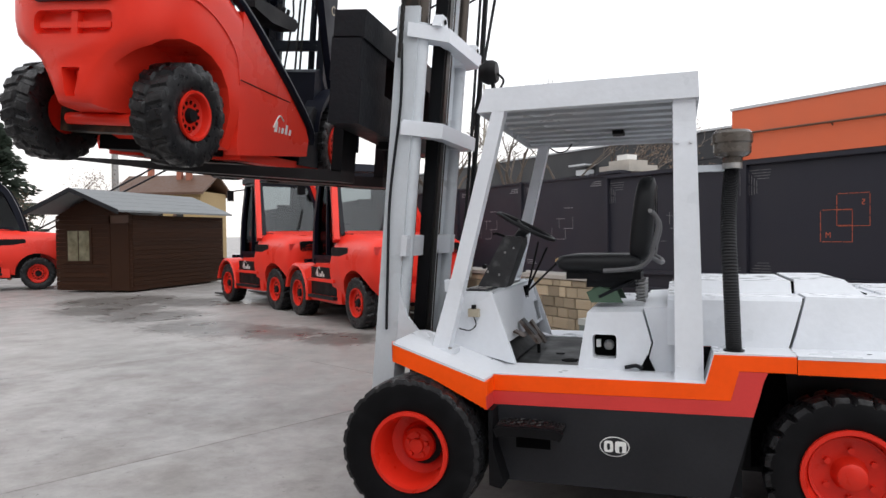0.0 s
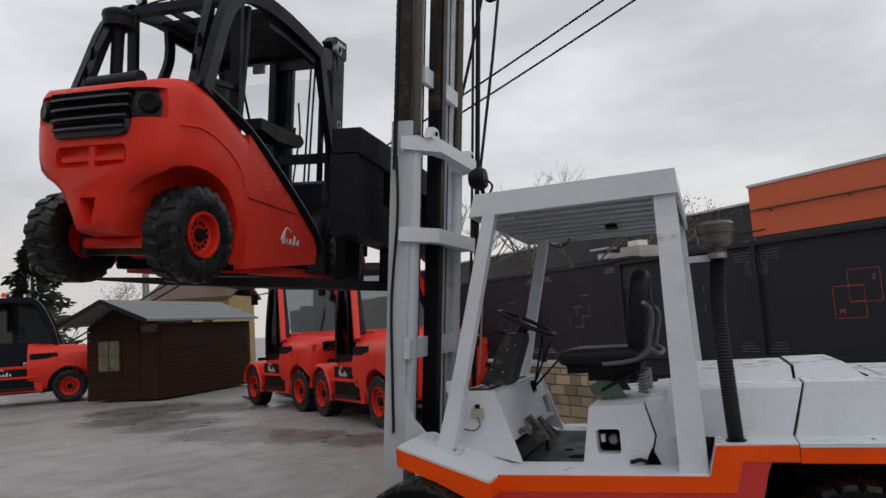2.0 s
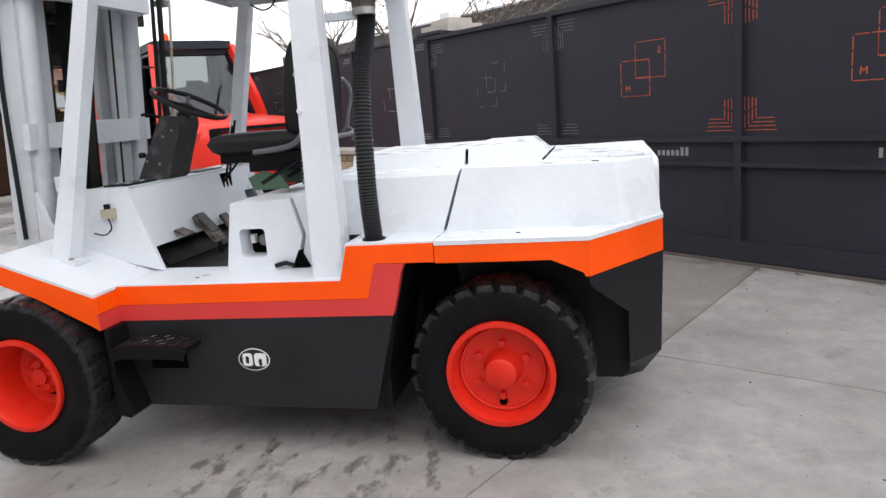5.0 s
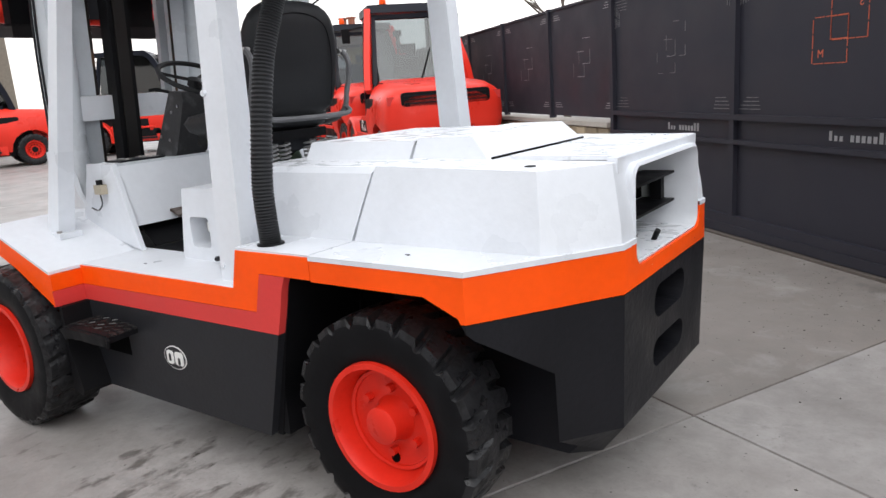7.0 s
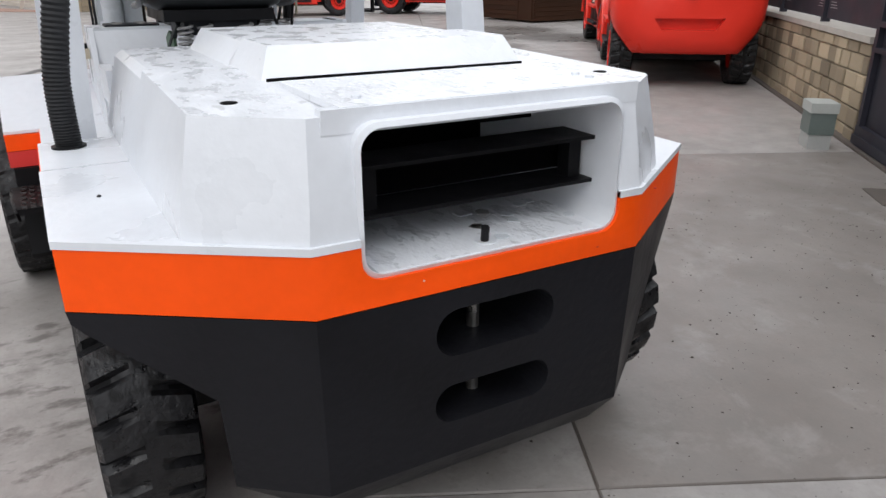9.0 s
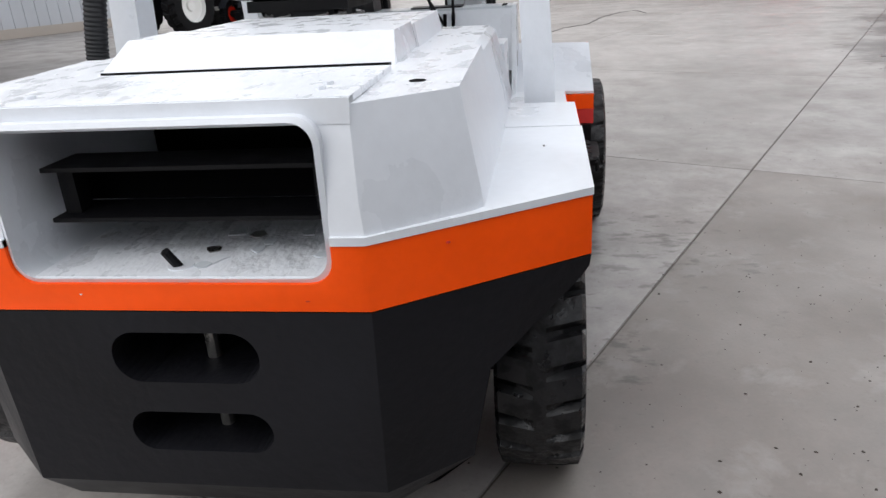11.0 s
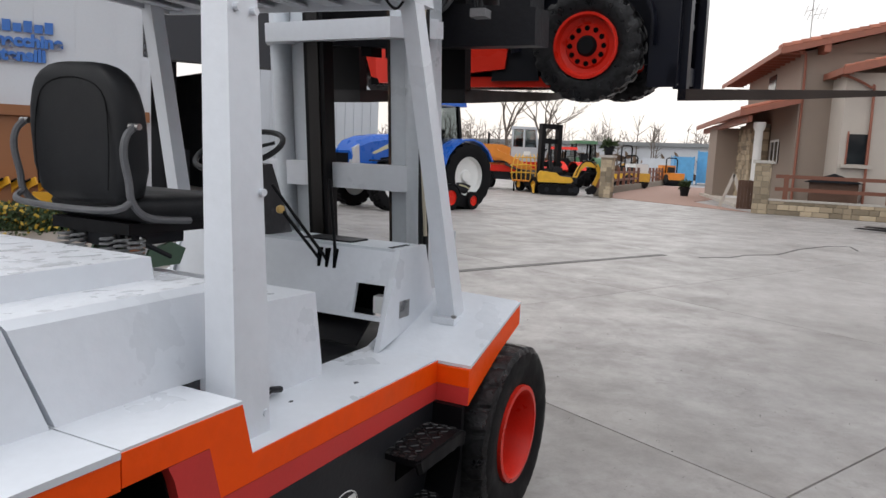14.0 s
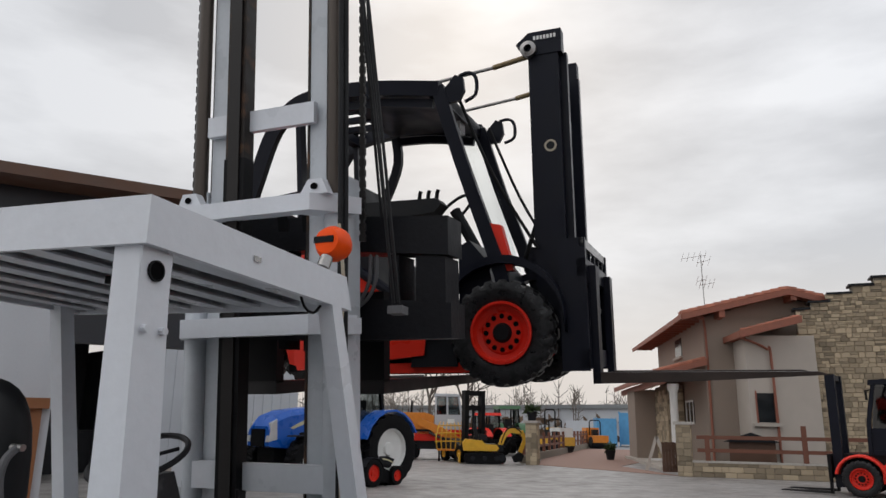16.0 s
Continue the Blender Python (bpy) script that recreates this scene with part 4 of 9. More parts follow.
    part("front_bulkhead", bx(-0.10, 0.44, -0.62, 0.62, 0.45, 0.86), BLACK, lift)
    for s in (-1, 1):
        om_wheel("front_wheel", -0.025, s * 1.045, s, True, lift)
        om_wheel("rear_wheel", 2.3, s * 0.825, s, False, lift)
    # cab floor, console, seat plinth
    part("cab_floor", bx(0.44, 0.96, -0.60, 0.60, 0.84, 0.862), BLACK, lift, "black worn steel cab floor", bevel=0.003)
    part("centre_deck", bx(0.96, 1.60, -0.60, 0.60, 0.84, 0.864), WHITE, lift)
    part("toe_board", prism([(0.30, 1.00), (0.46, 0.866), (0.47, 0.872), (0.31, 1.01)], -0.56, 0.56), BLACK, lift)
    for y0, y1 in ((-0.665, -0.640), (0.675, 0.70)):
        part("console_cheek", prism([(-0.02, 0.99), (0.50, 0.866), (0.345, 1.315), (0.10, 1.315)], y0, y1), WHITE, lift, "white console side plate", bevel=0.004)
    part("console_top", prism([(0.10, 1.29), (0.345, 1.29), (0.345, 1.312), (0.10, 1.312)], -0.64, 0.675), GREYWHITE, lift, bevel=0.004)
    con = part("console_front", prism([(0.33, 1.29), (0.405, 0.985), (0.425, 0.985), (0.350, 1.30)], -0.64, 0.675), WHITE, lift, "white console panel with a square opening", bevel=0.003)
    cut(con, bx(0.2, 0.6, 0.50, 0.655, 1.005, 1.145))
    part("console_inside", bx(0.05, 0.25, -0.6, 0.62, 0.99, 1.28), HOLLOW_SHADE, lift)
    part("fuse_box", bx(0.30, 0.355, 0.575, 0.65, 1.005, 1.085), WHITE_MARK, lift, bevel=0.008)
    part("gauge_panel", bx(0.15, 0.30, 0.12, 0.40, 1.312, 1.320), CHARCOAL, lift, "dark gauge panel")
    part("gauge_panel", bx(0.15, 0.30, -0.58, -0.32, 1.312, 1.322), CHARCOAL, lift, "dark gauge panel")
    for y in (-0.52, -0.40):
        for k in (0.0, 0.065):
            part("gauge", lathe([(0.026, 0.0), (0.026, 0.007), (0.021, 0.007), (0.0205, 0.004), (0.0005, 0.004)], (0.19 + k, y, 1.32), "z", 16), STEEL, lift)
    for i in range(3):
        x = 0.372 - 0.015 * i
        part("lever_slot", bx(0.345, 0.375, 0.264 + i * 0.045, 0.282 + i * 0.045, 1.19, 1.285), HOLLOW_SHADE, lift)
        tip = ((0.62, 0.24, 1.47), (0.56, 0.12, 1.58), (0.45, 0.36, 1.62))[i]
        lev = part("hydraulic_lever", tube([(0.36, 0.273 + i * 0.045, 1.22), tip], 0.008, 7), BLACK, lift, "thin black control lever")
        if i == 0:
            part("lever_knob", lathe([(0.0005, -0.02), (0.016, -0.014), (0.02, 0.0), (0.016, 0.014), (0.0005, 0.02)], (0.62, 0.24, 1.475), "z", 14), YELLOWED, lev, "round yellow knob")
    part("side_switch", bx(0.20, 0.27, -0.70, -0.665, 1.16, 1.21), BEIGE, lift, bevel=0.008)
    part("side_switch_cap", cyl((0.235, -0.685, 1.21), (0.235, -0.685, 1.235), 0.016, n=12), BLACK, lift)
    part("loose_wire", tube([(0.235, -0.69, 1.16), (0.25, -0.695, 1.11), (0.21, -0.70, 1.075), (0.14, -0.695, 1.085)], 0.004, 6, smooth=5), CHARCOAL, lift)
    ped = part("inching_pedal", prism([(0.42, 1.075), (0.435, 1.09), (0.53, 0.985), (0.565, 0.93), (0.54, 0.93), (0.50, 0.98)], -0.22, -0.11), PEDAL, lift, "worn brown pedal plate", bevel=0.005)
    part("pedal_tread", prism([(0.437, 1.091), (0.441, 1.095), (0.534, 0.991), (0.530, 0.987)], -0.21, -0.12), SHROUD, ped)
    part("pedal_stop", cyl((0.55, -0.17, 0.862), (0.55, -0.17, 0.935), 0.012, n=8), BLACK, ped)
    part("brake_pedal", prism([(0.425, 1.03), (0.50, 1.00), (0.505, 1.01), (0.43, 1.042)], -0.42, -0.33), PEDAL, lift, "worn brown brake pedal", bevel=0.004)
    part("accelerator_pedal", prism([(0.44, 1.04), (0.452, 1.055), (0.56, 0.90), (0.548, 0.89)], 0.04, 0.12), PEDAL, lift, "worn brown accelerator pedal", bevel=0.004)
    part("floor_grommet", lathe([(0.03, 0.0), (0.03, 0.008), (0.012, 0.012), (0.0005, 0.012)], (0.70, -0.18, 0.862), "z", 14), BLACK, lift)
    part("floor_hole", cyl((0.80, -0.42, 0.862), (0.80, -0.42, 0.866), 0.055, n=18), HOLLOW_SHADE, lift)
    # steering
    part("column_shroud", prism([(0.145, 1.31), (0.335, 1.31), (0.355, 1.33), (0.455, 1.61), (0.45, 1.655), (0.335, 1.665), (0.30, 1.60)], -0.275, -0.075), SHROUD, lift, "scuffed dark steering column shroud", bevel=0.012)
    for x, z in ((0.22, 1.42), (0.30, 1.40), (0.34, 1.55), (0.40, 1.58)):
        part("shroud_screw", cyl((x, -0.279, z), (x, -0.272, z), 0.009, n=8), STEEL, lift)
    part("shroud_knob", cyl((0.20, -0.30, 1.455), (0.20, -0.27, 1.455), 0.016, n=12), BLACK, lift)
    part("stalk_switch", tube([(0.33, -0.27, 1.66), (0.29, -0.33, 1.68), (0.28, -0.36, 1.675)], 0.009, 7), BLACK, lift)
    part("column", cyl((0.385, -0.17, 1.60), (0.450, -0.17, 1.705), 0.040, 0.034, n=14), CHARCOAL, lift)
    axis = Vector((0.075, 0, 0.15)).normalized()
    turn = axis.to_track_quat("Z", "Y").to_matrix().to_4x4()
    torus = [(0.21 + 0.014 * math.cos(k * math.pi / 4), 0.014 * math.sin(k * math.pi / 4)) for k in range(8)]
    wh = part("steering_wheel", moved(lathe(torus, axis="z", n=36, closed=True), Matrix.Translation((0.465, -0.17, 1.725)) @ turn), VINYL, lift, "black steering wheel")
    part("wheel_hub", moved(lathe([(0.035, -0.03), (0.035, 0.01), (0.0005, 0.02)], axis="z", n=18), Matrix.Translation((0.465, -0.17, 1.715)) @ turn), VINYL, wh)
    for a in (30, 150, 270):
        d = turn.to_3x3() @ Vector((math.cos(radians(a)), math.sin(radians(a)), 0))
        part("spoke", tube([Vector((0.465, -0.17, 1.715)), Vector((0.465, -0.17, 1.725)) + d * 0.195], 0.009, 7), VINYL, wh)
    # plinth and seat
    pl = part("seat_plinth", prism([(0.885, 0.866), (0.885, 0.89), (0.94, 1.205), (1.26, 1.215), (1.31, 1.03), (1.26, 0.866)], -0.68, 0.68), WHITE, lift, "white seat plinth", bevel=0.008)
    cut(pl, prism(rounded(0.14, 0.145, 0.02, 3, 1.04, 1.0), -0.8, -0.55))
    part("plinth_opening", bx(0.95, 1.13, -0.56, -0.55, 0.92, 1.08), HOLLOW_SHADE, lift)
    part("filler_cap", lathe([(0.03, -0.575), (0.03, -0.60), (0.018, -0.61), (0.0005, -0.61)], (1.06, 0, 1.0), "y", 18), STEEL, lift)
    part("sensor", bx(0.985, 1.01, -0.60, -0.57, 0.985, 1.03), WHITE_MARK, lift, bevel=0.004)
    part("rear_plinth", prism([(1.275, 0.866), (1.32, 1.03), (1.265, 1.236), (1.50, 1.25), (1.50, 0.866)], -0.655, 0.655), WHITE, lift, bevel=0.006)
    for s in (-1, 1):
        part("plinth_gap", prism([(1.24, 0.868), (1.285, 0.96), (1.33, 0.868)], s * 0.60, s * 0.684), HOLLOW_SHADE, lift)
        part("plinth_latch", tube([(1.16, s * 0.70, 0.885), (1.22, s * 0.705, 0.90), (1.26, s * 0.70, 0.885)], 0.012, 7), CHARCOAL, lift)
    sy = -0.215  # the seat stands left of the middle
    cushion = [[(x, y, z) for x, y in rounded(w, d, 0.07, 4, cx, sy)] for z, w, d, cx in ((1.425, 0.42, 0.46, 0.98), (1.45, 0.50, 0.54, 0.98), (1.49, 0.53, 0.57, 0.975), (1.525, 0.50, 0.54, 0.985), (1.54, 0.40, 0.44, 1.0))]
    part("seat_cushion", loft(cushion), VINYL, lift, "black vinyl seat cushion", smooth=60)
    slab = []
    for z, w, d, cx in ((1.50, 0.40, 0.07, 1.225), (1.54, 0.52, 0.115, 1.23), (1.64, 0.575, 0.13, 1.24), (1.78, 0.58, 0.13, 1.255), (1.86, 0.565, 0.127, 1.263), (1.92, 0.53, 0.12, 1.27), (1.96, 0.485, 0.115, 1.275), (1.99, 0.425, 0.10, 1.278), (2.012, 0.345, 0.082, 1.28), (2.024, 0.25, 0.06, 1.28), (2.029, 0.14, 0.03, 1.28)):
        slab.append([(x, y, z) for x, y in rounded(d, w, d * 0.45, 6, cx, sy)])
    part("seat_back", loft(slab), VINYL, lift, "tall black vinyl seat back", smooth=60)
    part("seat_back_seam", tube([(1.315, sy - 0.20, 1.56), (1.327, sy - 0.21, 1.75), (1.33, sy - 0.17, 1.92), (1.335, sy, 1.97), (1.33, sy + 0.17, 1.92), (1.327, sy + 0.21, 1.75), (1.315, sy + 0.20, 1.56)], 0.003, 5, smooth=4), BLACK, lift)
    for y in (sy - 0.315, sy + 0.315):
        part("seat_arm_rail", tube([(1.30, y, 1.80), (1.335, y, 1.765), (1.345, y, 1.70), (1.32, y, 1.60), (1.30, y, 1.52), (1.22, y * 0.99, 1.46), (1.02, y * 0.98, 1.44)], 0.014, 8, smooth=5), GREYTUBE, lift, "bent grey tube")
        part("arm_pivot", cyl((1.30, y - 0.025, 1.80), (1.30, y + 0.025, 1.80), 0.012, n=10), STEEL, lift)
    part("seat_back_tube", tube([(1.30, sy - 0.315, 1.53), (1.36, sy - 0.25, 1.49), (1.36, sy + 0.25, 1.49), (1.30, sy + 0.315, 1.53)], 0.013, 8, smooth=5), GREYTUBE, lift)
    part("seat_pan", bx(0.78, 1.24, -0.44, 0.01, 1.385, 1.43), BLACK, lift, bevel=0.01)
    part("seat_slide", bx(0.90, 1.22, -0.36, -0.06, 1.33, 1.385), CHARCOAL, lift, bevel=0.008)
    for y in (-0.38, -0.05):
        part("seat_bracket", prism([(0.93, 1.235), (1.13, 1.235), (1.09, 1.31), (0.98, 1.335), (0.90, 1.30)], y - 0.006, y + 0.006), GREEN_PLATE, lift, "green steel bracket")
        part("scissor_arm", tube([(0.98, y, 1.27), (1.20, y, 1.38)], 0.013, 6), CHARCOAL, lift)
        for x, y in ((1.235, -0.36), (1.235, -0.28)) if y < -0.2 else ((1.235, -0.11), (1.235, -0.03), (1.235, 0.05)):
            coil = [(x + 0.028 * math.cos(k * 0.7), y + 0.028 * math.sin(k * 0.7), 1.245 + 0.0022 * k) for k in range(60)]
            part("seat_spring", tube(coil, 0.006, 5), GALV, lift, "coiled steel spring")
    # guard frame
    for s in (-1, 1):
        rings = []
        for x, y, z, hx, hy in ((0.075, 0.845, 0.985, 0.055, 0.045), (0.20, 0.825, 1.45, 0.045, 0.040), (0.44, 0.765, 2.42, 0.040, 0.036)):
            rings.append([(x - hx, s * (y - hy), z), (x + hx, s * (y - hy), z), (x + hx, s * (y + hy), z), (x - hx, s * (y + hy), z)])
        part("front_guard_post", loft(rings), WHITE, lift, "white leaning guard post", bevel=0.006)
        part("post_foot", bx(-0.01, 0.17, *sorted((s * 0.785, s * 0.905)), 0.955, 0.985, m=None), WHITE, lift, bevel=0.004)
        rings = []
        for x, y, z, hx, hy in ((1.515, 0.83, 0.866, 0.075, 0.060), (1.515, 0.825, 1.10, 0.074, 0.058), (1.495, 0.755, 2.42, 0.060, 0.048)):
            rings.append([(x - hx, s * (y - hy), z), (x + hx, s * (y - hy), z), (x + hx, s * (y + hy), z), (x - hx, s * (y + hy), z)])
        part("rear_guard_post", loft(rings), WHITE, lift, "white broad guard post", bevel=0.008)
        part("post_bolt_plate", bx(1.435, 1.555, *sorted((s * 0.800, s * 0.812)), 2.13, 2.42), WHITE, lift, bevel=0.004)
    for s in (-1, 1):
        for x, z in ((1.46, 2.16), (1.53, 2.16), (1.46, 2.40), (1.45, 1.62), (1.57, 0.93), (1.46, 0.93)):
            k = (z - 1.10) / 1.32
            y = 0.882 - 0.072 * max(k, 0)
            part("post_bolt", cyl((x, s * (y - 0.01), z), (x, s * (y + 0.012), z), 0.012, n=8), WHITE, lift)
        for x in (0.01, 0.14):
            part("foot_bolt", cyl((x, s * 0.89, 0.98), (x, s * 0.89, 0.996), 0.013, n=6), STEEL, lift)
        part("post_bracket", bx(0.10, 0.16, *sorted((s * 0.80, s * 0.86)), 1.33, 1.40), GREYWHITE, lift, bevel=0.004)
    part("data_plate", bx(0.24, 0.33, 0.700, 0.703, 0.99, 1.07), STEEL, lift, "worn metal data plate")
    for k in range(4):
        part("console_hole", bx(0.16 + k * 0.045, 0.185 + k * 0.045, 0.62, 0.645, 1.312, 1.3145), HOLLOW_SHADE, lift)
    part("horn_port", cyl((1.50, 0.80, 2.33), (1.50, 0.818, 2.33), 0.026, n=24), HOLLOW_SHADE, lift)
    part("horn_ring", lathe([(0.031, 0.79), (0.031, 0.820), (0.026, 0.820), (0.026, 0.79)], (1.50, 0, 2.33), "y", 24, closed=True), BLACK, lift)
    # roof: a shallow tray with a visor front and lengthwise slats below
    top = [(0.345, -0.795), (1.57, -0.835), (1.57, 0.835), (0.345, 0.795)]
    foot = [(0.300, -0.800), (1.575, -0.840), (1.575, 0.840), (0.300, 0.800)]
    part("guard_roof", prism(top, 2.525, 2.538, "z"), WHITE, lift, "white guard roof sheet", bevel=0.003)
    for i in range(4):
        j = (i + 1) % 4
        inner = [(x * 0.972 + 0.026, y * 0.966) for x, y in (foot[i], foot[j])]
        hi = [(x * 0.972 + 0.026, y * 0.966) for x, y in (top[i], top[j])]
        part("roof_fascia", loft([[(*foot[i], 2.395), (*foot[j], 2.395), (*inner[1], 2.395), (*inner[0], 2.395)], [(*top[i], 2.530), (*top[j], 2.530), (*hi[1], 2.526), (*hi[0], 2.526)]]), WHITE, lift, "white roof edge", bevel=0.004)
    # slats and lining are coloured darker for the shade below the roof sheet
    for i in range(8):
        y = -0.70 + i * 0.20
        part("roof_slat", prism([(y - 0.045, 2.412), (y + 0.045, 2.412), (y + 0.045, 2.420), (y - 0.037, 2.420), (y - 0.037, 2.505), (y - 0.045, 2.505)], 0.335, 1.535, "x"), GREYWHITE, lift, "pale lengthwise roof slat")
    part("roof_lining", bx(0.36, 1.53, -0.76, 0.76, 2.508, 2.521), LINING, lift, "dirty grey roof lining toned darker for shade")
    for x, y in ((0.70, 0.55), (1.42, -0.3), (1.3, 0.72)):
        part("roof_stud", bx(x - 0.03, x + 0.03, y - 0.012, y + 0.012, 2.537, 2.556), STEEL, lift)
    part("roof_badge", bx(1.02, 1.06, 0.8235, 0.8255, 2.455, 2.475), STEEL, lift)
    part("roof_lamp", bx(1.02, 1.10, 0.20, 0.32, 2.385, 2.412), BLACK, lift, "small black cab lamp", bevel=0.006)
    part("roof_wire", tube([(0.66, 0.76, 2.42), (0.62, 0.76, 2.365), (0.55, 0.76, 2.35), (0.48, 0.75, 2.39)], 0.006, 6, smooth=4), BLACK, lift)
    # air intake hose behind the left post
    pts = curve_points([(1.745, -0.865, 1.03), (1.735, -0.86, 1.30), (1.725, -0.80, 1.70), (1.745, -0.73, 1.96), (1.75, -0.715, 2.07)], 50)
    rad = [0.0415 + (0.002 if i % 2 else -0.0025) for i in range(len(pts))]
    hose = part("intake_hose", tube(pts, 0.05, 14, radii=rad), VINYL, lift, "black corrugated air hose", smooth=30)
    part("hose_clamp", cyl((1.75, -0.715, 2.03), (1.75, -0.715, 2.08), 0.052, n=24), STEEL, hose)
    part("intake_cap", lathe([(0.052, 2.06), (0.055, 2.09), (0.085, 2.10), (0.100, 2.118), (0.100, 2.165), (0.108, 2.175), (0.108, 2.222), (0.09, 2.24), (0.0005, 2.245)], (1.75, -0.715, 0), "z", 32), PRECLEANER, hose, "smoky brown round intake cap")
    part("hose_strap", bx(1.55, 1.71, -0.75, -0.71, 2.00, 2.035), GREYWHITE, lift)
    part("hose_collar", cyl((1.745, -0.865, 1.03), (1.745, -0.865, 1.040), 0.054, n=24), BLACK, lift)
    # the cab leans a little to the truck's right, and the roof tilts with it
    for ob in lift.children:
        if ob.data and any(k in ob.name for k in ("guard", "roof", "post_", "horn_")):
            for v in ob.data.vertices:
                v.co.z -= 0.030 * v.co.y * min(max(v.co.z - 1.25, 0.0), 1.0)
        elif ob.data:
            for v in ob.data.vertices:
                up = max(v.co.z - 1.25, 0.0)
                v.co.y, v.co.z = v.co.y + 0.055 * up, v.co.z - 0.035 * v.co.y * min(up, 1.0)
    roof_lamps(lift)
    rest = set(lift.children)
    mast(lift)
    # the mast is tilted back
    for ob in lift.children:
        if ob not in rest and not ob.name.startswith("pulley"):
            for v in ob.data.vertices:
                x, z = v.co.x, v.co.z
                if ob.name.startswith("carriage_"):
                    v.co.y, z = v.co.y + (0.10 if v.co.y < -0.6 else 0.0), z - 0.10 * v.co.y
                if x < -0.5:
                    x += 0.10
                v.co = (x - 0.06 + 0.09 * (z - 2.0), v.co.y * 1.22 - 0.03 if x > -0.395 else v.co.y, z - 0.09 * (x + 1.2) + 0.03 * (x > -0.395))
    return lift


def roof_lamps(lift):
    lamp = part("work_lamp", lathe([(0.0005, -0.07), (0.05, -0.055), (0.075, -0.01), (0.072, 0.03), (0.06, 0.05), (0.0005, 0.055)], (0.36, -0.72, 2.675), "x", 24), BLACK, lift, "round black work lamp")
    part("lamp_cord", tube([(0.41, -0.72, 2.665), (0.45, -0.72, 2.62), (0.42, -0.72, 2.56)], 0.008, 6, smooth=4), BLACK, lamp)
    part("lamp_stem", cyl((0.38, -0.72, 2.62), (0.39, -0.72, 2.555), 0.014, n=8), BLACK, lamp)
    lamp = part("beacon", lathe([(0.0005, -0.085), (0.06, -0.07), (0.082, -0.02), (0.08, 0.03), (0.06, 0.07), (0.0005, 0.08)], (0.24, 0.66, 2.70), "x", 24), ORANGE, lift, "round orange work lamp")
    part("lamp_foot", cyl((0.30, 0.66, 2.62), (0.33, 0.66, 2.565), 0.03, n=12), STEEL, lamp)
    part("lamp_slot", bx(0.315, 0.322, 0.60, 0.70, 2.69, 2.72), BLACK, lamp)


def mast(lift):
    X0, X1 = -0.35, -0.20
    for s in (-1, 1):
        ch = [(X0, s * 0.43), (X1, s * 0.43), (X1, s * 0.32), (X1 - 0.030, s * 0.32), (X1 - 0.030, s * 0.39), (X0 + 0.030, s * 0.39), (X0 + 0.030, s * 0.32), (X0, s * 0.32)]
        part("outer_mast_rail", prism(ch, 0.16, 3.25, "z"), GREYWHITE, lift, "pale grey outer mast channel", bevel=0.004)
        inn = [(X0 - 0.02, s * 0.315), (X1 - 0.02, s * 0.315), (X1 - 0.02, s * 0.215), (X1 - 0.05, s * 0.215), (X1 - 0.05, s * 0.28), (X0 + 0.02, s * 0.28), (X0 + 0.02, s * 0.215), (X0 - 0.02, s * 0.215)]
        part("inner_mast_rail", prism(inn, 0.7, 5.05, "z"), GREYWHITE, lift, "pale grey inner mast channel", bevel=0.003)
        part("rail_grease", bx(X1 - 0.048, X1 - 0.014, *sorted((s * 0.218, s * 0.23)), 0.9, 5.0), GREASE, lift)
        part("rail_wear", bx(X0 - 0.015, X1 - 0.022, *sorted((s * 0.3145, s * 0.322)), 3.22, 5.04), GREASE, lift, "rusty worn rail face")
        part("lift_cylinder", cyl((-0.20, s * 0.365, 0.9), (-0.20, s * 0.365, 3.15), 0.045, n=20), GREYWHITE, lift)
        part("cylinder_rod", cyl((-0.20, s * 0.365, 3.15), (-0.20, s * 0.365, 5.0), 0.036, n=20), CHROME, lift)
        part("mast_gusset", prism([(-0.22, 0.98), (-0.02, 1.06), (-0.02, 1.08), (-0.14, 1.20), (-0.22, 1.42)], s * 0.40, s * 0.425), WHITE, lift, bevel=0.003)
        for ox in (-0.205, -0.30):
            pitch = 0.030
            links = bmesh.new()
            for k in range(int((5.0 - 2.9) / pitch)):
                z = 2.9 + k * pitch
                w = 0.009 if k % 2 else 0.014
                bx(ox - 0.010, ox + 0.010, s * (0.385 if ox > -0.25 else 0.465) - w, s * (0.385 if ox > -0.25 else 0.465) + w, z, z + pitch * 1.25, links)
            part("lift_chain", links, CHAIN, lift, "oily leaf chain", smooth=0)
    # bowed ties behind the mast
    for z, h in ((2.40, 0.085), (3.04, 0.09)):
        poly = [(-0.25, -0.48), (-0.02, -0.33), (-0.02, 0.33), (-0.25, 0.48), (-0.25, 0.30), (-0.12, 0.24), (-0.12, -0.24), (-0.25, -0.30)]
        part("mast_tie", prism(poly, z, z + h, "z"), WHITE, lift, "white bowed mast tie", bevel=0.006)
    part("mast_tie_plate", prism([(-0.25, -0.46), (-0.02, -0.33), (-0.02, 0.33), (-0.25, 0.46)], 2.485, 2.50, "z"), WHITE, lift)
    for z in (1.60, 3.62, 4.55):
        part("mast_crossbar", bx(-0.205, -0.165, -0.45 if z < 2 else -0.31, 0.43 if z < 2 else 0.275, z - (0.055 if z > 2 else 0), z + (0.065 if z > 2 else 0.14)), WHITE, lift, "white mast crossbar", bevel=0.006)
    for s in (-1, 1):
        part("cylinder_lug", prism([(s * 0.26, 3.13), (s * 0.40, 3.13), (s * 0.37, 3.21), (s * 0.30, 3.21)], -0.12, -0.06, "x"), WHITE, lift, bevel=0.006)
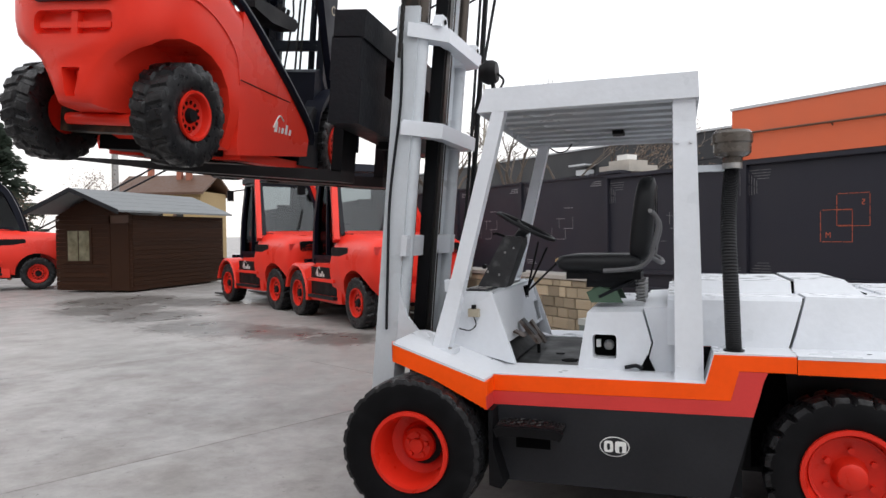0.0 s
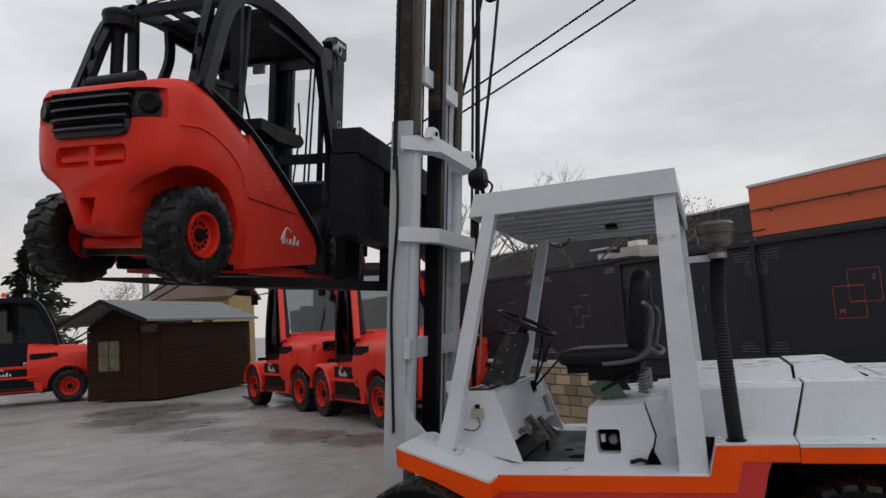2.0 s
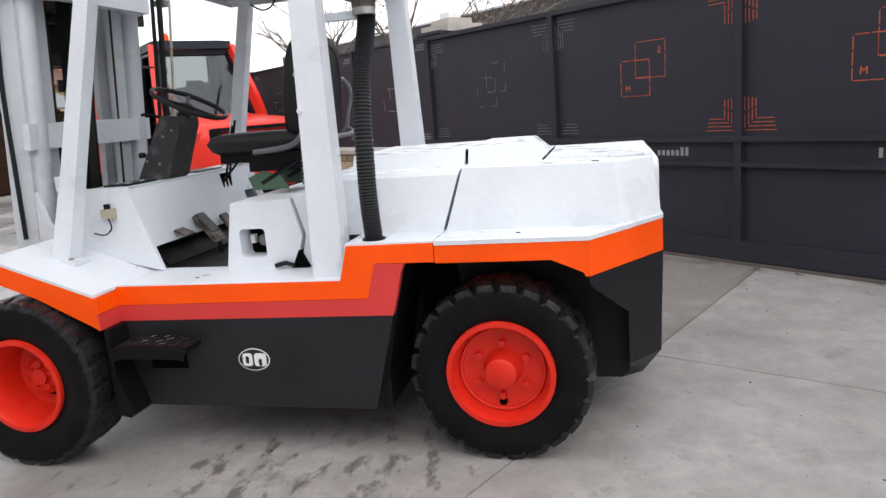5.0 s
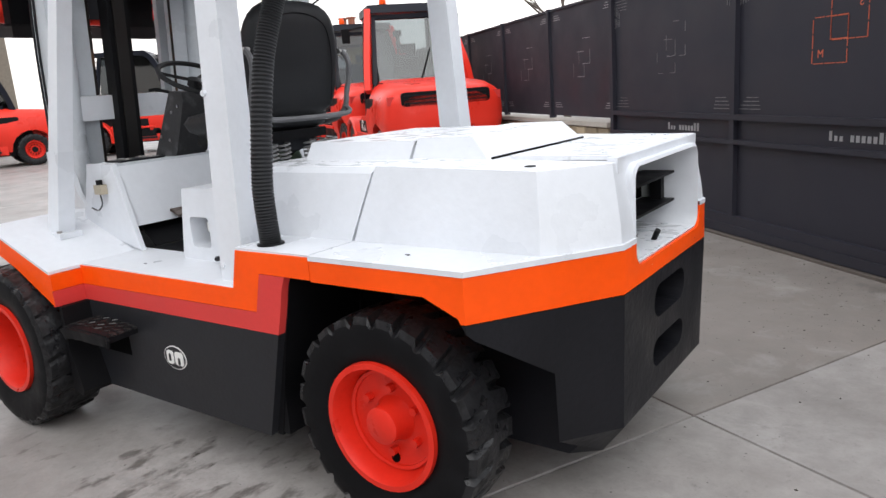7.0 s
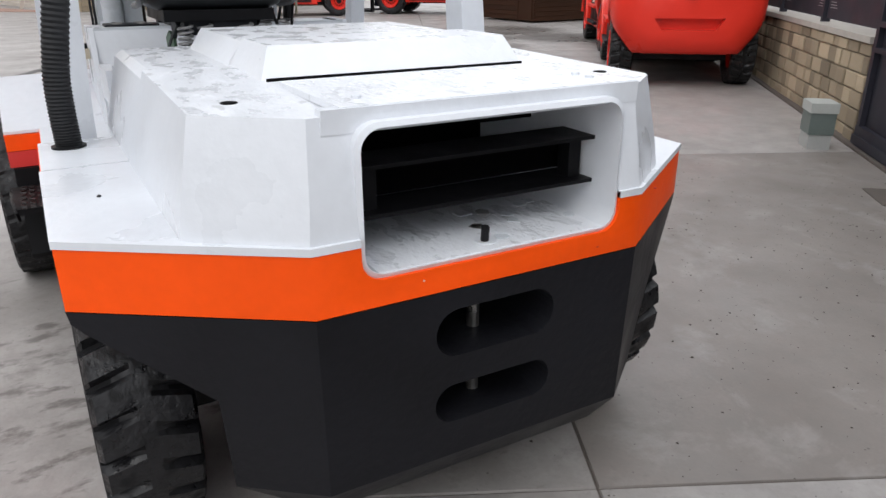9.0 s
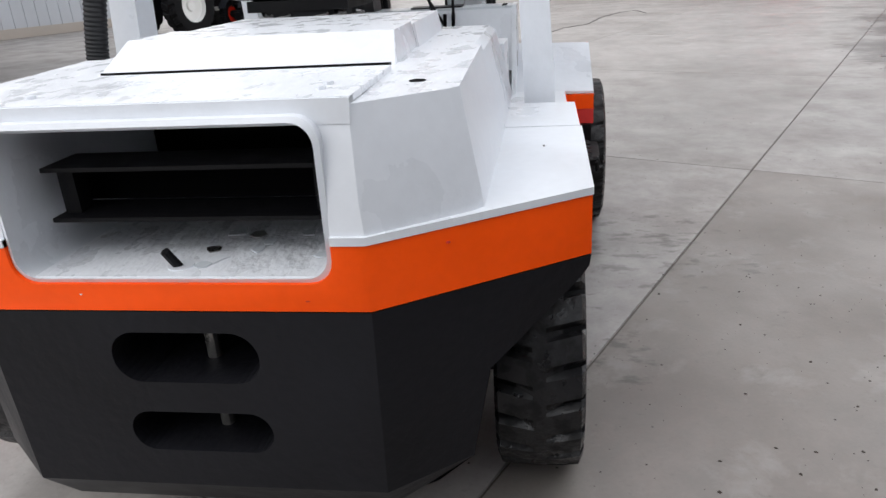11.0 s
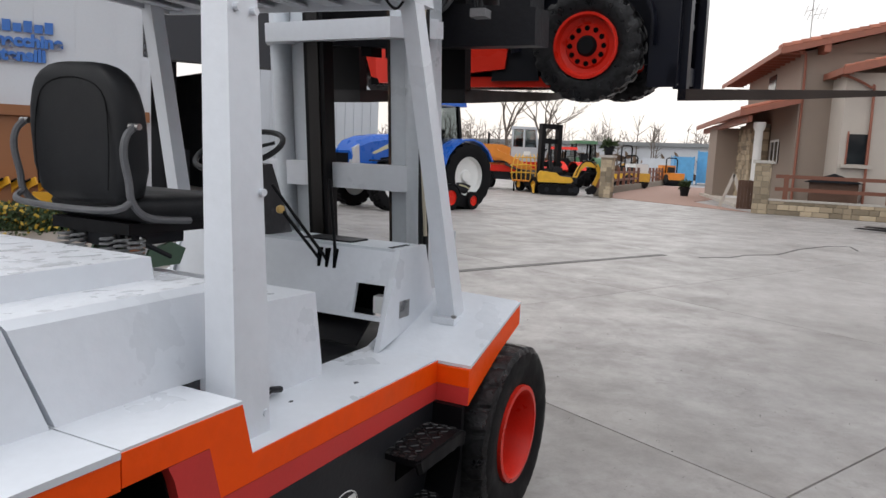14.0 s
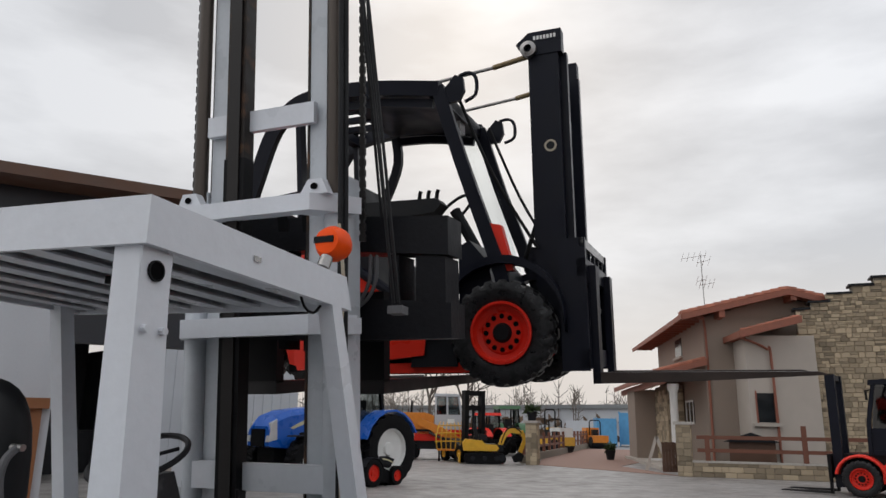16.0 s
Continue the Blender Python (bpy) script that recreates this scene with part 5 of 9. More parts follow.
        part("lug_hole", cyl((-0.055, s * 0.335, 3.17), (-0.052, s * 0.335, 3.17), 0.018, n=14), HOLLOW_SHADE, lift)
    part("middle_ram", bx(-0.20, -0.11, -0.175, -0.065, 0.55, 3.4), BLACK, lift, "black middle lift ram", bevel=0.02)
    part("ram_guide", bx(-0.205, -0.115, -0.17, -0.07, 3.4, 4.95), GREASE, lift, "rusty greasy ram guide", bevel=0.01)
    part("guide_chain", bx(-0.112, -0.10, -0.15, -0.09, 1.0, 4.9), CHAIN, lift)
    # hose pulley arm above, and hoses
    for x, y0 in ((-0.10, 0.445), (-0.075, 0.47), (-0.05, 0.455)):
        part("mast_hose", tube([(x, y0, 0.95), (x, y0 + 0.01, 2.6), (x - 0.02, y0, 4.6), (x - 0.05, y0 - 0.03, 5.1)], 0.012, 8, smooth=6), VINYL, lift, "black hydraulic hose")
    part("pale_cable", tube([(-0.03, 0.47, 2.95), (-0.01, 0.50, 2.6), (0.0, 0.48, 2.2), (-0.03, 0.49, 1.4)], 0.008, 6, smooth=6), BEIGE, lift)
    for y in (-0.475, -0.49):
        part("mast_wire", tube([(-0.30, y * 0.92, 3.0), (-0.28, y * 0.92, 2.6), (-0.31, y * 0.92, 2.0), (-0.29, y * 0.92, 1.5), (-0.27, y * 0.92, 1.1)], 0.006, 6, smooth=5), CHARCOAL, lift)
    part("pulley_arm", tube([(-0.15, 0.10, 4.97), (-0.07, 0.40, 4.84), (0.13, 0.60, 4.64)], 0.03, 4, flat=(0.03, 0.045)), WHITE, lift, "white pulley arm")
    part("pulley_wheel", lathe([(0.075, -0.025), (0.075, -0.015), (0.06, -0.005), (0.075, 0.01), (0.075, 0.02), (0.02, 0.02), (0.02, -0.025)], (0.171, 0.655, 4.567), "y", 24, closed=True), BLACK, lift)
    part("pulley_axle", cyl((0.171, 0.60, 4.567), (0.171, 0.672, 4.567), 0.016, n=10), STEEL, lift)
    for dy in (-0.014, 0.014):
        arc = [(0.171 + 0.074 * math.cos(radians(q)), 0.650 + dy, 4.567 + 0.074 * math.sin(radians(q))) for q in (180, 135, 90, 45, 0)]
        part("pulley_hose", tube([(-0.36, 0.62 + dy, 3.0), (-0.05, 0.625 + dy, 4.0)] + arc + [(0.127, 0.715 + dy, 4.0), (-0.039, 0.757 + dy, 3.2), (-0.19, 0.79 + dy, 2.48)], 0.0085, 8), VINYL, lift, "black hose over the pulley")
    part("pulley_hose_clip", bx(-0.25, -0.17, 0.75, 0.83, 2.43, 2.47), GREYTUBE, lift)
    # carriage and forks
    for s in (-1, 1):
        part("carriage_side", prism([(-0.72, 2.36), (-0.50, 2.36), (-0.50, 2.95), (-0.56, 3.16), (-0.72, 3.16)], s * 0.05, s * 0.12), BLACK, lift, bevel=0.006)
    part("carriage_lower_bar", prism([(-0.88, 2.38), (0.10, 2.42), (0.975, 2.50), (0.975, 2.69), (-0.88, 2.66)], -0.80, -0.58, "x"), CAST, lift, "black fork carriage beam", bevel=0.008)
    part("carriage_upper_bar", prism([(-0.88, 2.93), (0.965, 2.95), (0.965, 3.165), (-0.88, 3.11)], -0.80, -0.58, "x"), CAST, lift, "black fork carriage beam", bevel=0.008)
    for s in (-1, 1):
        for y0, y1 in ((0.60, 0.665), (0.765, 0.94)) if s > 0 else ((-0.88, -0.36),):
            part("carriage_end", bx(-0.81, -0.595, y0, y1, 2.66, 2.94), CAST, lift, bevel=0.006)
        fy = (-0.50, -0.28) if s < 0 else (0.24, 0.46)
        part("fork_shank", bx(-0.90, -0.82, *fy, 2.17, 2.70), BLACK, lift, "black fork shank", bevel=0.006)
        tine = [(-0.82, 2.10), (-0.82, 2.18), (-3.2, 2.165), (-3.25, 2.145), (-2.4, 2.11), (-0.90, 2.10)]
        part("fork_blade", prism(tine, *fy), BLADE, lift, "long dark fork blade", bevel=0.006)
    for i in range(2):
        part("carriage_hose", tube([(-0.57, 0.50 + i * 0.04, 2.93), (-0.55, 0.50 + i * 0.04, 2.78), (-0.55, 0.44 + i * 0.03, 2.66), (-0.57, 0.34, 2.60)], 0.011, 8, smooth=6), GREYTUBE, lift)


om_forklift()


# ---- the red forklift lying across the forks; local: +y ahead, x to its right, z up from its tyres ----
def small_wheel(parent, name, x, y, r, wid, rim, lugs=20, steer=0.0, lift=0.0):
    w = new(name)
    w.parent = parent
    s = 1 if x > 0 else -1
    # outer side faces away from the truck
    w.matrix_basis = pose(x, y, r + lift, 0, 0, (90 if s > 0 else -90) + steer)
    part("tyre", tyre_bm(r, wid, rim, lugs, 0.022), RUBBER_WET, w, "damp black solid tyre")
    h = wid / 2
    prof = [(rim + 0.008, -h * 0.85), (rim + 0.006, -h * 0.95), (rim - 0.010, -h * 0.96), (rim - 0.02, -h * 0.6), (rim * 0.72, -h * 0.5), (rim * 0.66, -h * 0.62), (rim * 0.45, -h * 0.60), (0.0005, -h * 0.60),
            (0.0005, h * 0.5), (rim - 0.02, h * 0.5), (rim + 0.008, h * 0.8)]
    part("rim", lathe(prof, n=32, closed=True), RIM, w, "red steel rim")
    part("hub", cyl((0, -h * 0.60, 0), (0, -h * 0.85, 0), rim * 0.34, rim * 0.26, n=18), BLACK, w)
    part("rim_lip", lathe([(rim - 0.012, -h * 0.90), (rim - 0.006, -h * 1.0), (rim + 0.010, -h * 1.0), (rim + 0.012, -h * 0.88)], n=32, closed=True), RIM, w)
    for i in range(12):
        a = 2 * math.pi * i / 12
        part("rim_hole", cyl((rim * 0.56 * math.cos(a), -h * 0.59, rim * 0.56 * math.sin(a)), (rim * 0.56 * math.cos(a), -h * 0.635, rim * 0.56 * math.sin(a)), rim * 0.09, n=8), HOLLOW_SHADE, w)
    return w


def script_mark(parent, m, size=1.0):
    """A white flowing maker's mark, as plain strokes."""
    for k, (x0, w, hh) in enumerate(((0.0, 0.05, 0.085), (0.065, 0.02, 0.045), (0.10, 0.045, 0.045), (0.16, 0.045, 0.075), (0.22, 0.04, 0.045))):
        part("maker_mark", moved(prism([(x0 * size, 0), ((x0 + w * 0.8) * size, 0), ((x0 + w) * size, hh * size), ((x0 + w * 0.3) * size, hh * size)], 0, 0.004), m), WHITE_MARK, parent, "white maker's mark")
    part("maker_mark", moved(tube([(-0.02 * size, -0.002, 0.03 * size), (0.06 * size, -0.002, 0.13 * size), (0.13 * size, -0.002, 0.10 * size)], 0.006 * size, 5, smooth=4), m), WHITE_MARK, parent)


GRILLE = mat("dark_grey_grille_plastic", (0.016, 0.018, 0.024), 0.42, var=0.2, scale=6, bump=0.2, spec=0.4)


def red_forklift():
    f = root("forklift", "red counterbalance forklift lifted sideways on the fork blades", "forklift", at=pose(-2.15, 0.0, 2.185, 0, 5.0, 0.8))
    # counterweight hull
    hull = smooth_hull([
        (-1.535, [(0.40, 0.09), (0.60, 0.20), (0.76, 0.36), (1.00, 0.40), (1.20, 0.40), (1.27, 0.35)]),
        (-1.50, [(0.35, 0.12), (0.61, 0.27), (0.77, 0.46), (1.04, 0.50), (1.24, 0.49), (1.315, 0.43)]),
        (-1.42, [(0.33, 0.15), (0.62, 0.33), (0.77, 0.54), (1.06, 0.575), (1.27, 0.565), (1.345, 0.50)]),
        (-1.28, [(0.32, 0.18), (0.64, 0.40), (0.78, 0.59), (1.07, 0.61), (1.29, 0.60), (1.37, 0.54)]),
        (-1.12, [(0.31, 0.24), (0.64, 0.50), (0.78, 0.615), (1.07, 0.62), (1.28, 0.61), (1.36, 0.55)]),
        (-0.88, [(0.22, 0.50), (0.48, 0.61), (0.78, 0.62), (1.00, 0.62), (1.18, 0.61), (1.25, 0.55)]),
        (-0.655, [(0.16, 0.55), (0.38, 0.615), (0.68, 0.62), (0.88, 0.62), (1.07, 0.61), (1.14, 0.55)])])
    hb = part("counterweight", hull, GLOSS_RED, f, "glossy red rounded counterweight", smooth=50)
    arch = [(-0.76, -0.2), (-0.765, 0.25), (-0.785, 0.42), (-0.83, 0.56), (-0.90, 0.66), (-1.00, 0.725), (-1.12, 0.755), (-1.26, 0.765), (-1.36, 0.735), (-1.42, 0.67), (-1.455, 0.55), (-1.46, 0.40), (-1.46, -0.2)]
    arch = [(-1.12 + (y + 1.12) * 1.08, 0.335 + (z - 0.335) * (1.06 if z > 0 else 1)) for y, z in arch]
    slot = rounded(0.60, 0.145, 0.05, 3, 0, 0.83)
    cut(hb, prism(arch, 0.27, 0.9, "x"), prism(arch, -0.9, -0.27, "x"), prism(slot, -1.7, -1.475, "y"), prism([(-0.035, 0.38), (0.035, 0.38), (0.07, 0.555), (-0.07, 0.555)], -1.7, -1.42, "y"),
        prism([(x * 1.0, z) for x, z in rounded(0.66, 0.22, 0.07, 3, 0, 1.065)], -1.7, -1.46, "y"), prism(rounded(1.30, 0.20, 0.06, 3, 0, 1.165), -1.7, -1.455, "y"))
    part("tow_bracket", bx(-0.025, 0.025, -1.52, -1.46, 0.76, 0.90), GLOSS_RED, f, bevel=0.006)
    part("tow_lip", bx(-0.27, 0.27, -1.515, -1.46, 0.80, 0.835), GLOSS_RED, f, bevel=0.012)
    for s in (-1, 1):
        part("body_crease", tube([(s * 0.612, -1.40, 1.03), (s * 0.624, -1.20, 1.055), (s * 0.624, -0.98, 1.00), (s * 0.624, -0.80, 0.90), (s * 0.622, -0.70, 0.78), (s * 0.62, -0.66, 0.62)], 0.007, 6, smooth=4), GLOSS_RED, f)

    # charcoal grille band that wraps round the corners, with lamps
    def band(y):
        return 0.19 * (max(abs(y) - 0.10, 0) / 0.52) ** 3
    cols = [-0.585 + 1.17 * k / 24 for k in range(25)]
    gr = loft([[(x, -1.542 + band(x), 1.085 - 0.02 * abs(x)), (x, -1.552 + band(x) * 1.02, 1.165), (x, -1.520 + band(x), 1.285 - 0.03 * abs(x)), (x, -1.40 + band(x) * 0.6, 1.285 - 0.03 * abs(x)), (x, -1.40 + band(x) * 0.6, 1.085)] for x in cols])
    gp = part("grille", gr, GRILLE, f, "charcoal plastic radiator grille", smooth=30)
    low = loft([[(x, -1.535, z) for x, z in rounded(0.64, 0.15, 0.05, 3, 0, 1.03)], [(x * 0.95, -1.562, z) for x, z in rounded(0.64, 0.15, 0.05, 3, 0, 1.03)]])
    part("grille_chin", low, GRILLE, f, bevel=0.008)
    for k in range(4):
        zz, hw = 1.236 - k * 0.068, (0.33, 0.33, 0.32, 0.30)[k]
        xs = [-hw + 2 * hw * q / 10 for q in range(11)]
        part("grille_slot", bx(-hw, hw, -1.568, -1.48, zz - 0.022, zz + 0.022), HOLLOW_SHADE, gp)
        part("grille_bar", loft([[(x, -1.555 + band(x), zz - 0.040), (x, -1.590 + band(x), zz - 0.030), (x, -1.585 + band(x), zz - 0.014), (x, -1.55 + band(x), zz - 0.010)] for x in xs]), GRILLE, gp, smooth=50)
    for s in (-1, 1):
        part("rear_lamp", moved(lathe([(0.070, 0.03), (0.070, -0.015), (0.055, -0.03), (0.0005, -0.025)], (0, 0, 0), "y", 24), pose(s * 0.44, -1.495, 1.165, 0, 0, s * 22)), BLACK, gp, "round dark rear lamp")
    part("hood_edge", loft([[(x, -1.46 + 0.16 * (abs(x) / 0.5) ** 3, 1.325), (x, -1.20, 1.385), (x, -1.20, 1.36), (x, -1.46 + 0.16 * (abs(x) / 0.5) ** 3, 1.285)] for x in [-0.48 + 0.08 * k for k in range(13)]]), GLOSS_RED, f, smooth=40)
    # side body panels in front of the counterweight
    for s in (-1, 1):
        pan = [(-0.648, 1.14), (-0.02, 0.73), (0.34, 0.46), (0.40, 0.36), (0.38, 0.22), (-0.62, 0.13), (-0.648, 0.2)]
        part("side_panel", prism([(y, z) for y, z in pan], s * 0.50, s * 0.615, "x"), GLOSS_RED, f, "glossy red side panel", bevel=0.02, segs=3)
        part("panel_seam", tube([(s * 0.617, -0.645, 0.66), (s * 0.617, 0.05, 0.62)], 0.004, 5), HOLLOW_SHADE, f)
        # black trim and guard leg from the hood edge down to the step
        part("slanted_trim", tube([(s * 0.57, -1.21, 1.385), (s * 0.60, -0.65, 1.175), (s * 0.615, 0.01, 0.755), (s * 0.615, 0.40, 0.46), (s * 0.60, 0.46, 0.33)], 0.036, 8, smooth=4), NAVY, f, "navy black slanted trim")
        leg = [(s * 0.580, -1.15, 1.33), (s * 0.565, -1.045, 1.633), (s * 0.558, -0.96, 1.879), (s * 0.552, -0.88, 2.041), (s * 0.548, -0.766, 2.165), (s * 0.545, -0.62, 2.235), (s * 0.54, -0.38, 2.262), (s * 0.54, -0.118, 2.252), (s * 0.535, 0.12, 2.225), (s * 0.53, 0.50, 2.165)]
        part("guard_arch", tube(leg, 0.045, 4, smooth=3, flat=(0.036, 0.056)), NAVY, f, "navy black curved guard rail", bevel=0.008)
        flange = part("guard_flange", loft([[(s * (w + 0.035), y - 0.035, z - 0.01), (s * (w - 0.035), y - 0.035, z - 0.01), (s * (w - 0.035), y + 0.02, z), (s * (w + 0.035), y + 0.02, z)] for w, y, z in ((0.50, -1.15, 1.36), (0.475, -1.05, 1.76), (0.44, -0.94, 2.06), (0.40, -0.84, 2.19))]), NAVY, f, bevel=0.006)
        for y, z in ((-1.135, 1.55), (-1.085, 1.72)):
            part("flange_slot", bx(*sorted((s * 0.475, s * 0.500)), y - 0.022, y - 0.012, z - 0.05, z + 0.05), HOLLOW_SHADE, flange)
        part("guard_inner_post", tube([(s * 0.49, -0.66, 1.10), (s * 0.495, -0.68, 1.7), (s * 0.50, -0.70, 2.20)], 0.03, 4, flat=(0.022, 0.042)), NAVY, f)
        part("guard_link", tube([(s * 0.50, -1.02, 1.46), (s * 0.49, -0.67, 1.50)], 0.03, 4, flat=(0.02, 0.02)), NAVY, f)
        part("guard_side_post", tube([(s * 0.50, -0.66, 1.05), (s * 0.49, -0.52, 1.42), (s * 0.49, -0.38, 1.68), (s * 0.49, -0.28, 1.95), (s * 0.49, -0.30, 2.19)], 0.03, 4, smooth=3, flat=(0.022, 0.040)) if s < 0 else tube([(0.49, -0.62, 1.30), (0.49, -0.58, 1.75), (0.49, -0.56, 2.18)], 0.03, 4, flat=(0.020, 0.022)), NAVY, f, "flared dark guard post")
        part("roof_rail", tube([(s * 0.49, -0.30, 2.15), (s * 0.49, 0.05, 2.135), (s * 0.50, 0.44, 2.07)], 0.03, 4, smooth=4, flat=(0.022, 0.032)), NAVY, f)
        part("front_pillar", tube([(s * 0.53, 0.49, 2.18), (s * 0.535, 0.66, 1.60), (s * 0.56, 0.91, 0.86), (s * 0.56, 0.96, 0.66)], 0.035, 4, smooth=3, flat=(0.030, 0.048)), NAVY, f, "navy black front pillar")
        part("fender", loft([[(s * (0.46 if w else 0.64), 0.945 + 0.43 * math.cos(radians(a)), 0.40 + 0.43 * math.sin(radians(a)) + (0.0 if q else 0.055)) for w, q in ((1, 1), (0, 1), (0, 0), (1, 0))] for a in range(-6, 181, 12)]), NAVY, f, "dark front fender", smooth=30)
        part("step_side", prism([(0.28, 0.14), (0.62, 0.14), (0.62, 0.60), (0.50, 0.66), (0.30, 0.44)], s * 0.44, s * 0.60, "x"), CHARCOAL, f, bevel=0.02)
        part("red_frame", bx(*sorted((s * 0.30, s * 0.58)), -0.55, 0.70, 0.10, 0.17), GLOSS_RED, f, bevel=0.01)
        part("dash_side", prism([(0.93, 0.78), (1.03, 0.78), (0.95, 1.10), (0.87, 1.12)], s * 0.50, s * 0.575, "x"), GLOSS_RED if s > 0 else NAVY, f, bevel=0.01)
        small_wheel(f, "front_wheel", s * 0.53, 0.945, 0.36, 0.24, 0.20, 22)
        small_wheel(f, "rear_wheel", 0.49 if s > 0 else -0.54, -1.12, 0.335, 0.26, 0.150, 18)
        part("tilt_cylinder", tube([(s * 0.40, -0.20, 2.27), (s * 0.40, 0.85, 2.37)], 0.014, 10), STEEL, f, "steel tilt rod above the roof")
        part("tilt_cylinder_end", tube([(s * 0.40, 0.85, 2.37), (s * 0.40, 1.22, 2.43)], 0.021, 10), YELLOW_END, f)
        wl = part("lamp_frame", prism([(0.53, 2.04), (0.66, 2.05), (0.70, 2.12), (0.69, 2.22), (0.63, 2.25), (0.54, 2.15)], s * 0.52, s * 0.555, "x"), NAVY, f, "black lamp frame", bevel=0.010)
        part("lamp_hoop", tube([(s * 0.54, 0.66, 2.24), (s * 0.55, 0.74, 2.25), (s * 0.55, 0.79, 2.20), (s * 0.55, 0.785, 2.08), (s * 0.54, 0.70, 2.04)], 0.014, 6, smooth=3), NAVY, wl)
    for x, y, z, q in ((-0.142, -0.70, 2.335, 1.0), (-0.441, -0.69, 2.295, 0.72), (0.387, -0.68, 2.315, 0.80)):
        rl = part("rear_work_lamp", lathe([(0.0005, -0.03 * q), (0.055 * q, -0.02 * q), (0.062 * q, 0.02 * q), (0.035 * q, 0.06 * q), (0.0005, 0.07 * q)], (x, y, z), "y", 18), BLACK, f, "round rear work lamp")
        part("lamp_lens", cyl((x, y - 0.033 * q, z), (x, y - 0.029 * q, z), 0.046 * q, n=18), LAMPGLASS, rl)
        part("lamp_stem", cyl((x, y + 0.02, z - 0.10), (x, y + 0.02, z - 0.03), 0.012, n=8), BLACK, rl)
    script_mark(f, pose(0.617, -0.16, 0.36, 0, 0, 90), 1.0)
    part("rear_axle_beam", bx(-0.40, 0.40, -1.20, -1.06, 0.20, 0.36), GREASE, f, bevel=0.02)
    part("axle_cylinder", cyl((-0.30, -1.23, 0.28), (0.30, -1.23, 0.28), 0.04, n=14), GLOSS_RED, f)
    part("chassis", bx(-0.44, 0.44, -0.80, 0.95, 0.12, 0.40), BLACK, f, bevel=0.02)
    part("belly", bx(-0.40, 0.40, -0.3, 0.7, 0.09, 0.14), GREASE, f)
    part("engine_hood", prism([(-1.20, 1.34), (-0.66, 1.13), (-0.40, 1.02), (-0.05, 0.98), (-0.05, 0.55), (-0.70, 0.55), (-1.20, 1.1)], -0.50, 0.50, "x"), CHARCOAL, f, bevel=0.03)
    part("front_axle", cyl((-0.5, 0.945, 0.36), (0.5, 0.945, 0.36), 0.12, n=16), BLACK, f)
    part("floor_plate", bx(-0.52, 0.52, -0.05, 0.85, 0.40, 0.45), CHARCOAL, f)
    part("front_cowl", prism([(0.62, 0.44), (0.90, 0.44), (0.84, 0.85), (0.70, 1.02), (0.62, 0.98)], -0.52, 0.52, "x"), NAVY, f, bevel=0.02)
    # roof
    part("roof_front_bar", bx(-0.53, 0.53, 0.42, 0.50, 2.11, 2.20), NAVY, f, bevel=0.01)
    part("roof_rear_bar", bx(-0.53, 0.53, -0.74, -0.66, 2.16, 2.23), NAVY, f, bevel=0.01)
    for k in range(3):
        part("roof_bar", bx(-0.24 + k * 0.22, -0.20 + k * 0.22, -0.68, -0.30, 2.20, 2.25), NAVY, f)
    slab_top = [(-0.36, 2.252), (-0.10, 2.250), (0.15, 2.225), (0.50, 2.175)]
    part("roof_panel", prism(slab_top + [(0.50, 2.120), (0.15, 2.180), (-0.10, 2.205), (-0.36, 2.215)], -0.52, 0.52, "x"), NAVY, f, "solid black guard roof", bevel=0.015)
    part("cab_mirror", bx(-0.15, -0.03, 0.44, 0.47, 2.02, 2.13), LAMPGLASS, f, "small square cab mirror", bevel=0.01)
    part("intake_snorkel", lathe([(0.045, 1.40), (0.048, 1.93), (0.06, 1.955), (0.115, 1.975), (0.12, 2.05), (0.125, 2.055), (0.125, 2.085), (0.10, 2.105), (0.0005, 2.11)], (-0.42, -0.93, 0), "z", 20), CHARCOAL, f, "round air intake cap")
    part("antenna_stub", tube([(0.24, -0.70, 2.18), (0.23, -0.70, 2.30), (0.23, -0.70, 2.33), (0.23, -0.70, 2.45)], 0.026, 8, radii=[0.055, 0.045, 0.024, 0.022]), NAVY, f)
    part("roof_cable", tube([(-0.44, -0.69, 2.24), (-0.20, -0.70, 2.27), (0.1, -0.70, 2.28), (0.34, -0.69, 2.27)], 0.010, 6, smooth=5), BLACK, f)
    # seat, wheel, levers
    part("seat", prism([(-0.45, 1.06), (0.0, 1.06), (0.04, 1.18), (-0.28, 1.22), (-0.36, 1.62), (-0.46, 1.63), (-0.52, 1.14)], -0.25, 0.25, "x"), VINYL, f, "black seat", bevel=0.035, segs=3)
    part("seat_arm", prism([(-0.22, 1.30), (0.05, 1.25), (0.40, 1.27), (0.46, 1.33), (0.42, 1.375), (0.02, 1.385), (-0.22, 1.39)], 0.26, 0.42, "x"), VINYL, f, bevel=0.02)
    for k in range(3):
        part("joystick", tube([(0.34, 0.25 + k * 0.07, 1.36), (0.345, 0.26 + k * 0.07, 1.43), (0.345, 0.27 + k * 0.07, 1.455)], 0.016, 8), BLACK, f)
    wheel = [(0.17 + 0.013 * math.cos(k * math.pi / 4), 0.013 * math.sin(k * math.pi / 4)) for k in range(8)]
    part("steering_wheel", moved(lathe(wheel, axis="z", n=28, closed=True), pose(0.0, 0.42, 1.36, 40, 0, 0)), VINYL, f)
    part("steering_column", tube([(0, 0.64, 0.95), (0, 0.42, 1.36)], 0.045, 10), CHARCOAL, f)
